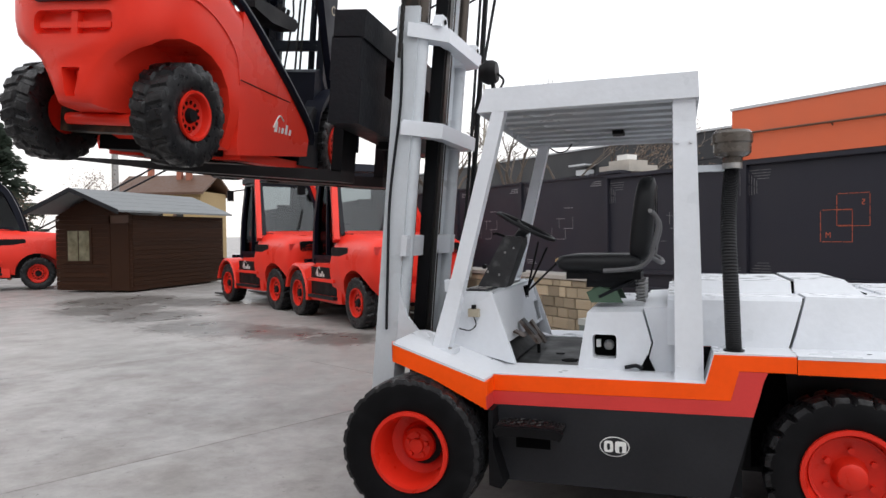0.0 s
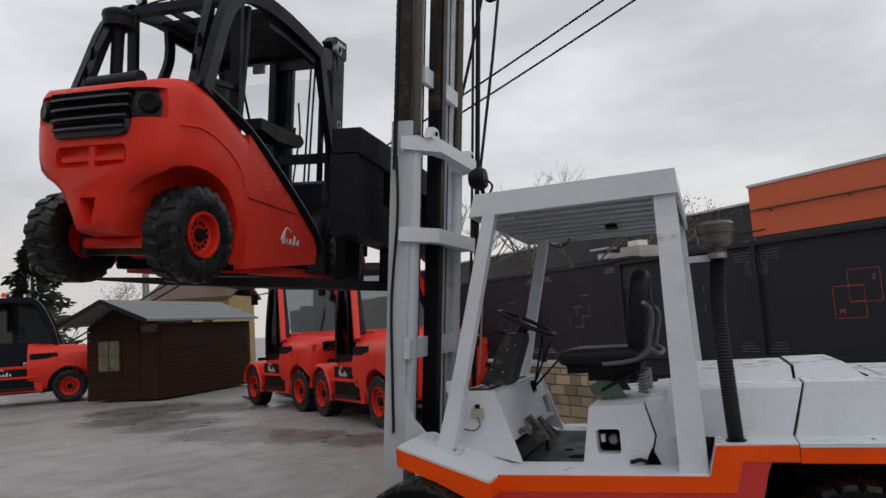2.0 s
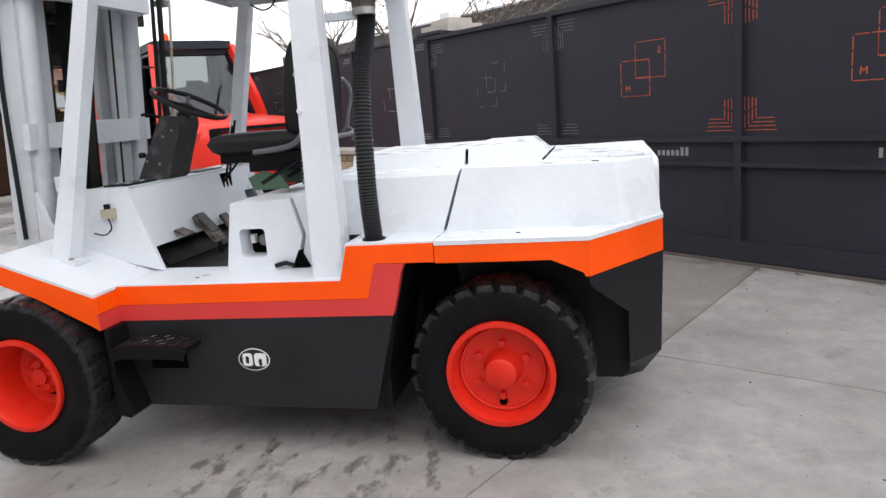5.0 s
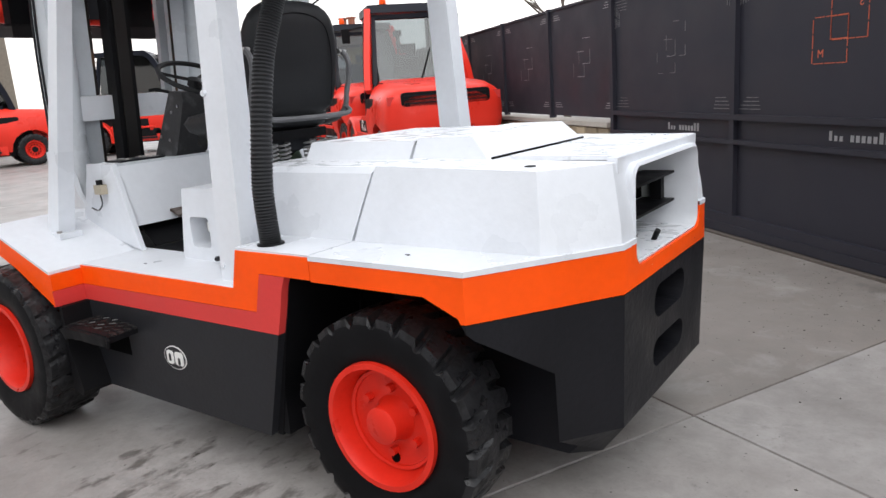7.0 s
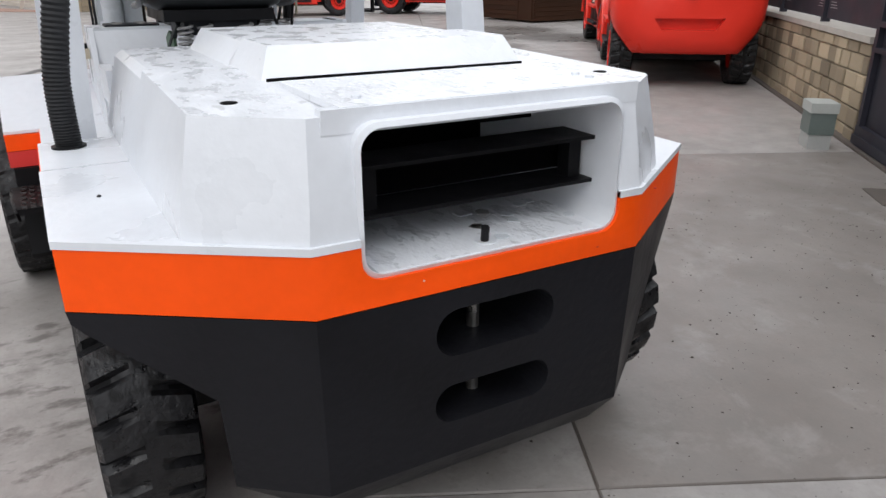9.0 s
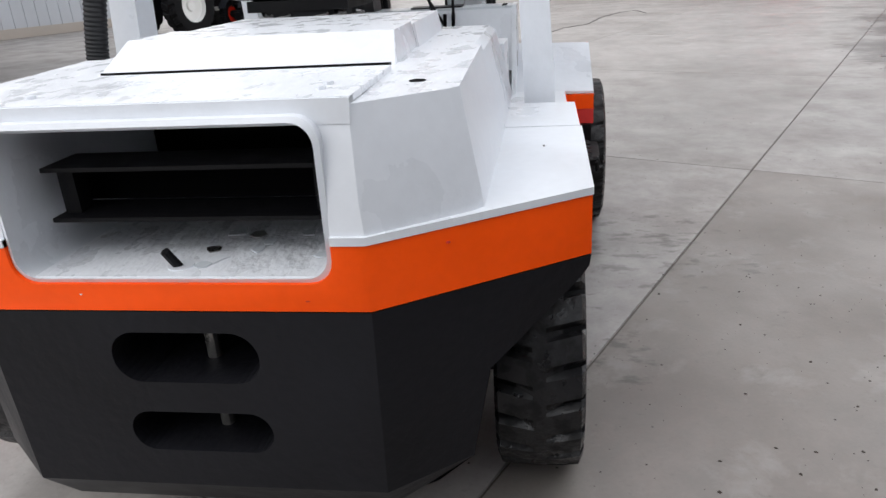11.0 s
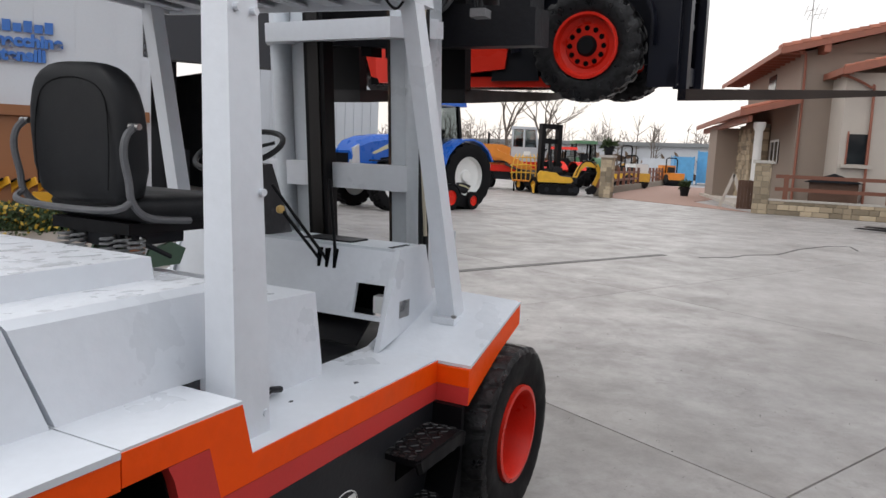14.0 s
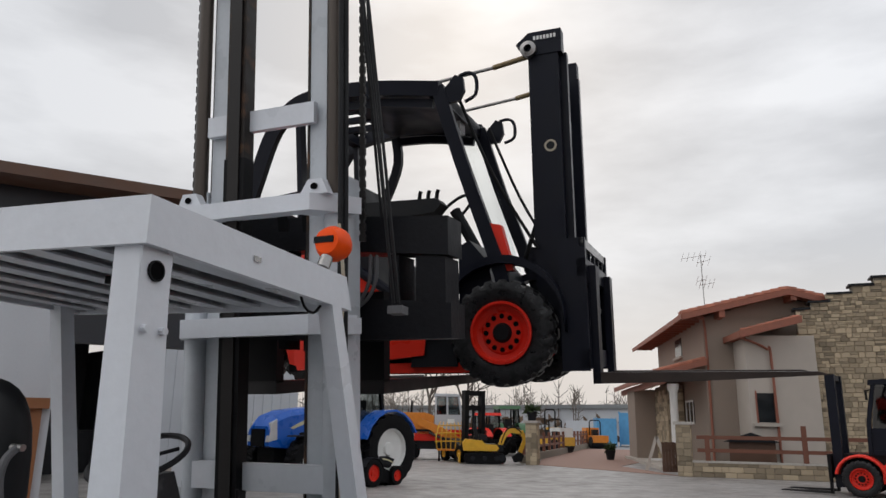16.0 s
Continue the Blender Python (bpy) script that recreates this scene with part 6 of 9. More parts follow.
    part("hood_pad", tube([(-0.34, -1.24, 1.425), (0.12, -1.24, 1.435)], 0.058, 12), CHARCOAL, f, "black roll on the hood", bevel=0.01)
    # windscreen
    ws = part("windscreen", prism([(0.55, 1.95), (0.56, 1.95), (0.83, 0.90), (0.82, 0.90)], -0.46, 0.46, "x"), CLEAR_THIN, f, "clear windscreen")
    ws.visible_shadow = False
    part("wiper", tube([(0.1, 0.80, 1.0), (0.25, 0.66, 1.5), (0.26, 0.60, 1.75)], 0.009, 6), BLACK, f)
    for s in (-1, 1):
        part("pillar_hose", tube([(s * 0.42, 0.60, 2.15), (s * 0.40, 0.86, 1.5), (s * 0.38, 1.16, 0.95)], 0.012, 6, smooth=5), BLACK, f)
        # mast
        ch = [(s * 0.36, 1.19), (s * 0.44, 1.19), (s * 0.44, 1.41), (s * 0.36, 1.41), (s * 0.36, 1.38), (s * 0.41, 1.38), (s * 0.41, 1.22), (s * 0.36, 1.22)]
        part("mast_rail", prism(ch, 0.25, 2.50, "z"), NAVY, f, "navy black mast channel", bevel=0.003)
        ch2 = [(s * 0.27, 1.32), (s * 0.35, 1.32), (s * 0.35, 1.46), (s * 0.27, 1.46)]
        part("inner_rail", prism(ch2, 0.2, 2.42, "z"), NAVY, f, bevel=0.003)
        part("lift_ram", cyl((s * 0.22, 1.30, 0.3), (s * 0.22, 1.30, 2.35), 0.035, n=14), NAVY, f)
        part("mast_cheek", prism([(1.22, 2.40), (1.44, 2.40), (1.44, 2.58), (1.20, 2.58), (1.10, 2.50)], s * 0.33, s * 0.45, "x"), NAVY, f, bevel=0.008)
        part("tilt_eye", lathe([(0.06, s * 0.45), (0.06, s * 0.50), (0.03, s * 0.51), (0.03, s * 0.45)], (0, 1.20, 2.44), "x", 18, closed=True), STEEL, f)
        # carriage, fork
        part("carriage_cheek", bx(*sorted((s * 0.50, s * 0.54)), 1.44, 1.62, 0.10, 0.98), NAVY, f, bevel=0.006)
        part("fork_shank", bx(*sorted((s * 0.30, s * 0.44)), 1.62, 1.67, 0.02, 0.80), NAVY, f, bevel=0.005)
        part("fork_blade", prism([(1.62, 0.015), (1.62, 0.09), (2.95, 0.08), (3.02, 0.06), (2.2, 0.025)], *sorted((s * 0.30, s * 0.44)), "x"), RUSTBLADE, f, "brown rusted fork blade", bevel=0.004)
        part("carriage_roller", cyl((s * 0.46, 1.52, 0.55), (s * 0.50, 1.52, 0.55), 0.05, n=16), STEEL, f)
    for z in (0.12, 0.72):
        part("carriage_plate", bx(-0.54, 0.54, 1.56, 1.62, z, z + 0.12), NAVY, f, bevel=0.006)
    part("load_rest", bx(-0.54, 0.54, 1.58, 1.61, 0.92, 0.98), STEEL, f, bevel=0.004)
    for k in range(5):
        part("load_rest_bar", bx(-0.42 + k * 0.2, -0.39 + k * 0.2, 1.585, 1.605, 0.80, 0.93), NAVY, f)
    for z in (2.30, 1.3, 0.3):
        part("mast_cross", bx(-0.40, 0.40, 1.25, 1.29, z, z + 0.1), NAVY, f, bevel=0.004)
    part("name_plate", bx(0.447, 0.452, 1.22, 1.42, 2.50, 2.56), NAVY, f)
    for k in range(7):
        part("name_plate_bar", bx(0.452, 0.455, 1.235 + k * 0.025, 1.252 + k * 0.025, 2.515, 2.545), WHITE_MARK, f)
    part("round_sticker", lathe([(0.0005, 0.441), (0.045, 0.442), (0.045, 0.444), (0.0005, 0.445)], (0, 1.33, 1.70), "x", 20), BEIGE, f)
    part("round_sticker", lathe([(0.0005, 0.443), (0.030, 0.445), (0.030, 0.446), (0.0005, 0.447)], (0, 1.33, 1.70), "x", 20), CHARCOAL, f)
    for k in range(2):
        part("mast_hose", tube([(0.05 * k, 1.25, 2.4), (0.05 * k, 1.20, 1.6), (0.1 + 0.05 * k, 1.0, 0.9)], 0.011, 6, smooth=4), BLACK, f)
    for c in f.children:
        if any(k in c.name for k in ("mast", "inner_rail", "lift_ram", "tilt_eye", "carriage", "fork_", "load_rest", "name_plate", "sticker")) and "hose" not in c.name:
            c.location.y -= 0.11 if any(k in c.name for k in ("carriage", "fork_", "load_rest")) else 0.06
        if any(k in c.name for k in ("mast_rail", "mast_cheek", "mast_cross", "inner_rail", "lift_ram", "tilt_", "name_plate", "sticker")):
            c.matrix_basis = Matrix.Translation(c.location) @ Matrix.Translation((-0.05, 0, 0)) @ Matrix.Diagonal((0.86, 1, 1, 1))
    return f


red_forklift()


# ---- parked heavy red forklifts; local: +y ahead, x to the right, z up ----
SIDEGLASS = glass_mat("dark_cab_side_glass", (0.16, 0.18, 0.19), 0.06)
SMOKED = glass_mat("smoked_cab_glass", (0.42, 0.46, 0.47), 0.08)


def heavy_forklift(name_label, at, red_cab=True, mast_h=2.6):
    f = root("forklift", name_label, "forklift", "parked red forklifts", at=at)
    W = 0.92
    hull = smooth_hull([
        (-1.95, [(0.62, 0.42), (0.80, 0.60), (1.05, 0.66), (1.25, 0.62), (1.33, 0.46)]),
        (-1.85, [(0.46, 0.58), (0.75, 0.82), (1.05, 0.88), (1.30, 0.84), (1.42, 0.66)]),
        (-1.55, [(0.40, 0.74), (0.75, 0.91), (1.05, 0.935), (1.34, 0.88), (1.48, 0.70)]),
        (-0.75, [(0.40, 0.80), (0.75, 0.92), (1.05, 0.93), (1.38, 0.86), (1.54, 0.66)]),
        (-0.28, [(0.42, 0.80), (0.75, 0.90), (1.05, 0.91), (1.42, 0.78), (1.60, 0.60)])])
    hb = part("counterweight", hull, RED_FAR, f, "rounded red counterweight and engine hood", smooth=50)
    arch = [(-1.25 + 0.53 * math.cos(radians(a)), 0.42 + 0.53 * math.sin(radians(a))) for a in range(-20, 201, 20)] + [(-1.77, -0.1), (-0.73, -0.1)]
    cut(hb, prism(arch, 0.52, 1.2, "x"), prism(arch, -1.2, -0.52, "x"), prism([(-0.42, 0.86), (0.42, 0.86), (0.32, 0.72), (-0.32, 0.72)], -2.1, -1.84, "y"))
    part("rear_grille", prism(rounded(1.34, 0.20, 0.05, 3, 0, 1.28), -1.95, -1.81, "y"), BLACK, f, "black rear grille", bevel=0.01)
    for k in range(3):
        part("grille_bar", bx(-0.62, 0.62, -1.965, -1.94, 1.215 + k * 0.055, 1.232 + k * 0.055), CHARCOAL, f)
    part("tow_hook", bx(-0.03, 0.03, -1.98, -1.90, 1.08, 1.20), BLACK, f)
    for s in (-1, 1):
        part("side_vent", prism(rounded(0.66, 0.15, 0.06, 4, -0.66, 1.24), s * (W - 0.10), s * (W - 0.005), "x"), BLACK, f, "black oval side vent", bevel=0.004)
        part("tail_lamp", bx(*sorted((s * 0.70, s * 0.86)), -1.89, -1.83, 1.21, 1.33), REDSTRIPE, f, bevel=0.01)
        # step box and front fender
        part("step_box", prism([(-0.62, 0.34), (0.80, 0.34), (0.80, 0.72), (0.45, 1.02), (-0.40, 1.02), (-0.62, 0.8)], s * 0.60, s * (W - 0.06), "x"), RED_FAR, f, bevel=0.02)
        for z in (0.40, 0.70):
            part("step", bx(*sorted((s * (W - 0.10), s * (W + 0.02))), -0.45, 0.68, z, z + 0.05), CHARCOAL if z < 0.5 else RED_FAR, f, bevel=0.006)
        part("step_recess", bx(*sorted((s * (W - 0.061), s * (W - 0.05))), -0.43, 0.66, 0.46, 0.95), BLACK, f)
        rings = []
        for a in range(10, 191, 15):
            c, sn = math.cos(radians(a)), math.sin(radians(a))
            rings.append([(s * x, 1.25 + rr * c, 0.43 + rr * sn) for x, rr in ((0.58, 0.50), (0.93, 0.50), (0.96, 0.53), (0.93, 0.57), (0.58, 0.57))])
        part("front_fender", loft(rings), RED_FAR, f, "rounded red front fender", smooth=40)
        small_wheel(f, "front_wheel", s * 0.76, 1.25, 0.43, 0.32, 0.24, 20)
        small_wheel(f, "rear_wheel", s * 0.76, -1.25, 0.42, 0.30, 0.23, 20)
        script_mark(f, pose(s * (W - 0.048), 0.06 + (-0.2 if s > 0 else 0.35), 0.78, 0, 0, 90 if s > 0 else -90), 1.3)
        # cab
        cab = RED_FAR if red_cab else NAVY
        part("cab_rear_pillar", tube([(s * 0.85, -0.42, 1.42), (s * 0.80, -0.28, 1.85), (s * 0.64, 0.14, 2.70)] if red_cab else [(s * 0.66, -0.95, 1.45), (s * 0.64, -0.80, 2.0), (s * 0.60, -0.55, 2.55), (s * 0.58, -0.30, 2.74)], 0.06, 4, smooth=3, flat=(0.05, 0.11) if red_cab else (0.05, 0.07)), cab, f, "slanted cab pillar", bevel=0.01)
        part("cab_front_pillar", tube([(s * 0.62, 1.02, 1.0), (s * 0.60, 0.98, 1.8), (s * 0.56, 0.80, 2.70)], 0.05, 4, smooth=3, flat=(0.045, 0.06)), NAVY, f, bevel=0.008)
        part("cab_sill", bx(*sorted((s * 0.56, s * 0.66)), -0.05, 1.02, 0.98, 1.10), NAVY, f, bevel=0.01)
        part("door_bar", tube([(s * 0.63, 0.45, 1.08), (s * 0.57, 0.50, 2.66)], 0.03, 4, flat=(0.02, 0.03)), NAVY, f)
        dg = part("side_glass", prism([(-0.30, 1.10), (1.0, 1.10), (0.80, 2.66), (0.14, 2.66)] if red_cab else [(-0.90, 1.50), (-0.10, 1.10), (1.0, 1.10), (0.80, 2.66), (-0.42, 2.66)], s * 0.585, s * 0.595, "x"), SIDEGLASS, f, "smoked cab side glass")
        dg.visible_shadow = False
        if red_cab:
            part("door_frame", tube([(s * 0.70, -0.10, 1.12), (s * 0.64, 0.24, 2.62), (s * 0.62, 0.74, 2.62), (s * 0.65, 0.95, 1.75), (s * 0.66, 0.97, 1.12), (s * 0.70, -0.10, 1.12)], 0.03, 4, flat=(0.025, 0.035)), NAVY, f, "black cab door frame")
            part("grab_rail", tube([(s * 0.70, -0.02, 1.30), (s * 0.72, 0.0, 1.60), (s * 0.68, 0.14, 2.05)], 0.014, 6, smooth=3), BLACK, f)
        mir = part("mirror", bx(*sorted((s * 0.86, s * 1.00)), 0.92, 0.96, 2.28, 2.52), BLACK, f, bevel=0.015)
        part("mirror_arm", tube([(s * 0.58, 0.84, 2.55), (s * 0.90, 0.94, 2.50)], 0.014, 6), BLACK, mir)
        # mast
        part("mast_rail", bx(*sorted((s * 0.42, s * 0.55)), 1.65, 1.87, 0.20, mast_h), NAVY, f, bevel=0.008)
        part("fork", prism([(2.01, 0.03), (2.01, 0.95), (1.95, 0.95), (1.95, 0.03)], *sorted((s * 0.36, s * 0.52)), "x"), BLACK, f)
        part("fork_blade", prism([(1.95, 0.03), (1.95, 0.095), (3.10, 0.08), (3.20, 0.05), (2.35, 0.03)], *sorted((s * 0.36, s * 0.52)), "x"), BLADE, f)
    part("cab_roof", prism([(0.02, 2.68), (0.92, 2.66), (0.90, 2.78), (0.08, 2.81)], -0.66, 0.66, "x"), NAVY, f, "black cab roof", bevel=0.03)
    part("rear_glass", prism([(-0.38, 1.52), (-0.37, 1.52), (0.12, 2.62), (0.11, 2.62)] if red_cab else [(-0.93, 1.5), (-0.92, 1.5), (-0.49, 2.62), (-0.50, 2.62)], -0.64 if red_cab else -0.52, 0.64 if red_cab else 0.52, "x"), SMOKED, f, "tilted rear window").visible_shadow = False
    if not red_cab:
        part("cab_roof_rear", prism([(-0.50, 2.64), (0.20, 2.68), (0.22, 2.81), (-0.40, 2.78)], -0.62, 0.62, "x"), NAVY, f, bevel=0.03)
        for s in (-1, 1):
            part("lower_door", prism([(-0.60, 1.10), (1.0, 1.10), (0.97, 1.62), (-0.72, 1.62)], s * 0.60, s * 0.63, "x"), NAVY, f, "black lower door panel", bevel=0.01)
    wb, wt = ((-0.40, 1.52), (0.095, 2.62)) if red_cab else ((-0.945, 1.5), (-0.515, 2.62))
    wide = 0.72 if red_cab else 0.53
    for x in (-wide, wide):
        part("rear_window_frame", tube([(x, wb[0], wb[1]), (x * (0.80 if red_cab else 0.97), wt[0], wt[1])], 0.03, 4, flat=(0.035, 0.02)), NAVY, f, "black rear window frame")
    for p in (wb, wt):
        part("rear_window_frame", bx(-wide + 0.05 * (p is wt), wide - 0.05 * (p is wt), p[0] - 0.02, p[0] + 0.02, p[1] - 0.035, p[1] + 0.035), NAVY, f)
    part("window_wiper", tube([(0.05, wb[0] - 0.02, wb[1] + 0.05), (0.30, (wb[0] + wt[0]) / 2 - 0.02, (wb[1] + wt[1]) / 2)], 0.012, 5), BLACK, f)
    part("steering_wheel", moved(lathe([(0.19 + 0.014 * math.cos(k * 1.2566), 0.014 * math.sin(k * 1.2566)) for k in range(5)], axis="z", n=20, closed=True), pose(0, 0.82, 1.62, 35, 0, 0)), VINYL, f)
    part("steering_column", tube([(0, 0.95, 1.30), (0, 0.83, 1.60)], 0.035, 8), CHARCOAL, f)
    part("headrest", prism(rounded(0.10, 0.16, 0.04, 3, 0.20, 2.10), -0.13, 0.13, "x"), VINYL, f, bevel=0.02)
    if red_cab:
        part("roof_front_trim", bx(-0.63, 0.63, 0.86, 0.94, 2.64, 2.79), RED_FAR, f, bevel=0.02)
    part("rear_shelf", bx(-0.68, 0.68, -0.72, -0.40, 1.46, 1.545), CHARCOAL, f, bevel=0.02)
    part("dash", bx(-0.58, 0.58, 0.85, 1.05, 1.0, 1.35), CHARCOAL, f, bevel=0.03)
    part("seat", prism([(0.15, 1.25), (0.62, 1.25), (0.62, 1.38), (0.32, 1.42), (0.24, 2.0), (0.14, 2.0)], -0.26, 0.26, "x"), VINYL, f, bevel=0.03)
    part("chassis", bx(-0.60, 0.60, -1.3, 1.60, 0.30, 1.0), BLACK, f, bevel=0.02)
    part("lamp_bar", bx(-0.55, 0.55, 0.12, 0.17, 2.78, 2.82), BLACK, f)
    for x in (-0.5, 0.5):
        part("work_lamp", lathe([(0.0005, -0.04), (0.06, -0.03), (0.07, 0.02), (0.0005, 0.06)], (x, 0.12, 2.74), "y", 16), BLACK, f, "round black work lamp")
    part("carriage", bx(-0.78, 0.78, 1.89, 1.97, 0.42, 0.98), BLACK, f, bevel=0.01)
    part("mast_cross", bx(-0.55, 0.55, 1.69, 1.81, mast_h - 0.14, mast_h), NAVY, f, bevel=0.01)
    part("beacon", lathe([(0.06, 2.84), (0.06, 2.90), (0.04, 2.95), (0.0005, 2.96)], (-0.35, 0.3, 0), "z", 14), ORANGE, f)
    part("exhaust", tube([(0.72, -0.2, 1.5), (0.72, -0.18, 2.5)], 0.04, 10), CHARCOAL, f)
    part("exhaust_cap", lathe([(0.09, 2.5), (0.10, 2.58), (0.08, 2.62), (0.0005, 2.63)], (0.72, -0.18, 0), "z", 16), CHARCOAL, f)
    return f


def heading(x, y, hx, hy, size, rear=True):
    """The pose of a truck of a size whose left rear (or front) wheel stands at x, y and which looks along hx, hy."""
    a = math.atan2(hy, hx) - math.pi / 2
    return Matrix.Translation((x, y, 0)) @ Matrix.Rotation(a, 4, "Z") @ Matrix.Diagonal((size, size, size, 1)) @ Matrix.Translation((0.92, 1.25 if rear else -1.25, 0))


heavy_forklift("red heavy forklift with a cab parked by the boundary wall", heading(-4.0, 6.55, -0.78, 0.63, 1.1), True, 1.05)
heavy_forklift("red heavy forklift with a cab parked beside its twin", heading(-7.2, 9.1, -0.83, 0.56, 1.12), True, 1.05)
heavy_forklift("red heavy forklift with a black cab parked beside the shed", heading(-18.3, 12.95, -0.70, -0.71, 1.26), False)
heavy_forklift("large red forklift with a black cab by the stone house", heading(-21.3, 5.85, -0.28, -0.96, 1.2, False), False, 2.95)


# ---- shed, workshop, house and the street side ----
PLANK = mat("brown_stained_boards", (0.034, 0.014, 0.007), 0.6, spec=0.15, var=0.2, scale=3, fine=40, bump=0.4, stretch=(1, 1, 9), piece=0.15)
SHEDROOF = mat("grey_shingle_felt", (0.20, 0.21, 0.215), 0.8, var=0.15, scale=5, fine=60, bump=0.4)
CLADDING = mat("pale_grey_sheet_cladding", (0.50, 0.52, 0.55), 0.5, var=0.07, scale=0.6, fine=30, bump=0.08)
BROWNTRIM = mat("brown_painted_fascia", (0.10, 0.05, 0.03), 0.6, var=0.15)
TERRACOTTA = mat("terracotta_tile", (0.36, 0.13, 0.08), 0.75, var=0.2, scale=4, fine=30, bump=0.4, piece=0.2)
RENDER = mat("taupe_render", (0.27, 0.215, 0.175), 0.9, var=0.07, scale=1.2, fine=60, bump=0.3)
PALESTONE = mat("off_white_painted_stone", (0.66, 0.64, 0.61), 0.8, var=0.06, scale=2, bump=0.15)
RENDER_PALE = mat("pale_render", (0.45, 0.40, 0.35), 0.9, var=0.06, scale=1.2, bump=0.2)
ROOFWOOD = mat("red_brown_eaves_wood", (0.26, 0.09, 0.055), 0.6, var=0.15, scale=4, stretch=(6, 1, 1))
FENCEWOOD = mat("weathered_red_wood", (0.16, 0.06, 0.035), 0.65, var=0.2, scale=6, stretch=(1, 8, 8))
BRICKPAVE = mat("red_brown_paving", (0.33, 0.20, 0.155), 0.8, var=0.15, scale=3, fine=40, bump=0.4, piece=0.2)
DARKGLASS = mat("dark_window_glass", (0.015, 0.018, 0.02), 0.08, var=0.1, bump=0)
ORANGEWALL = mat("orange_facade_panels", (0.62, 0.115, 0.04), 0.55, var=0.06, scale=0.8, bump=0.1)
DARKWALL = mat("anthracite_facade", (0.020, 0.022, 0.027), 0.5, var=0.1, scale=0.8, bump=0.1)
OCHRE = mat("ochre_render", (0.42, 0.30, 0.15), 0.9, var=0.08)
BROWNDOOR = mat("brown_door_panels", (0.22, 0.085, 0.03), 0.5, var=0.1, scale=2)
BLUESIGN = mat("blue_sign_letters", (0.03, 0.13, 0.42), 0.45)


def shed():
    s = root("garden_shed", "dark brown wooden garden shed with a grey felt roof", "shed", at=pose(-14.15, 12.55, 0, 0, 0, 4))
    L, D, H = 2.75, 5.0, 2.35
    part("frame", bx(-L + 0.05, -0.05, 0.05, D - 0.05, 0.05, H), BROWNTRIM, s)
    for k in range(17):
        z = 0.06 + k * 0.135
        part("board", bx(-0.045, 0.012 + 0.006 * (k % 2), 0, D, z, z + 0.128), PLANK, s)
        for a, b in ((-L, -2.35), (-1.45, -0.82), (-0.12, 0.0)) if 5 < k < 14 else ((-L, -0.82), (-0.12, 0.0)):
            part("board", bx(a, b, -0.012 - 0.006 * (k % 2), 0.045, z, z + 0.128), PLANK, s)
    part("gable_board", prism([(-L, H), (0, H), (-L / 2, H + 0.62)], -0.01, 0.04), PLANK, s)
    for c in (-0.14, -0.80):
        part("door_trim", bx(c - 0.03, c + 0.03, -0.035, 0.0, 0.05, 2.12), PLANK, s, bevel=0.004)
    part("door_leaf", bx(-0.78, -0.16, -0.02, 0.01, 0.06, 2.1), PLANK, s, "brown wooden shed door")
    part("window_frame", bx(-2.38, -1.42, -0.04, 0.0, 0.88, 1.98), PLANK, s, bevel=0.006)
    # olive mottling in the pane's colour stands for reflected greenery
    part("window_pane", bx(-2.29, -1.51, -0.046, -0.041, 0.97, 1.89), mat("curtained_glass", (0.16, 0.15, 0.10), 0.15, var=0.4, scale=6), s, "window pane coloured as if reflecting greenery")
    part("window_bar", bx(-1.915, -1.885, -0.052, -0.046, 0.97, 1.89), PLANK, s)
    for k, (x0, z0, x1, z1) in enumerate(((-L - 0.28, H + 0.06, -L / 2, H + 0.74), (0.28, H + 0.06, -L / 2, H + 0.74))):
        part("roof_side", loft([[(x0, -0.95, z0), (x1, -0.95, z1), (x1, -0.95, z1 + 0.06), (x0, -0.95, z0 + 0.06)], [(x0, D + 0.2, z0), (x1, D + 0.2, z1), (x1, D + 0.2, z1 + 0.06), (x0, D + 0.2, z0 + 0.06)]]), SHEDROOF, s, "grey felt roof slope")
        part("barge_board", loft([[(x0, -0.99, z0 - 0.06), (x1, -0.99, z1 - 0.06), (x1, -0.99, z1 + 0.07), (x0, -0.99, z0 + 0.07)], [(x0, -0.95, z0 - 0.06), (x1, -0.95, z1 - 0.06), (x1, -0.95, z1 + 0.07), (x0, -0.95, z0 + 0.07)]]), CHARCOAL, s)
        for q in range(4):
            t = 0.2 + q * 0.2
            (xa, za), (xb, zb) = [(x0 + (x1 - x0) * f, z0 + (z1 - z0) * f) for f in (t, t + 0.03)]
            part("felt_lap", loft([[(xa, y, za + 0.058), (xb, y, zb + 0.058), (xb, y, zb + 0.068), (xa, y, za + 0.066)] for y in (-0.952, D + 0.202)]), SHEDROOF, s)
    return s


shed()


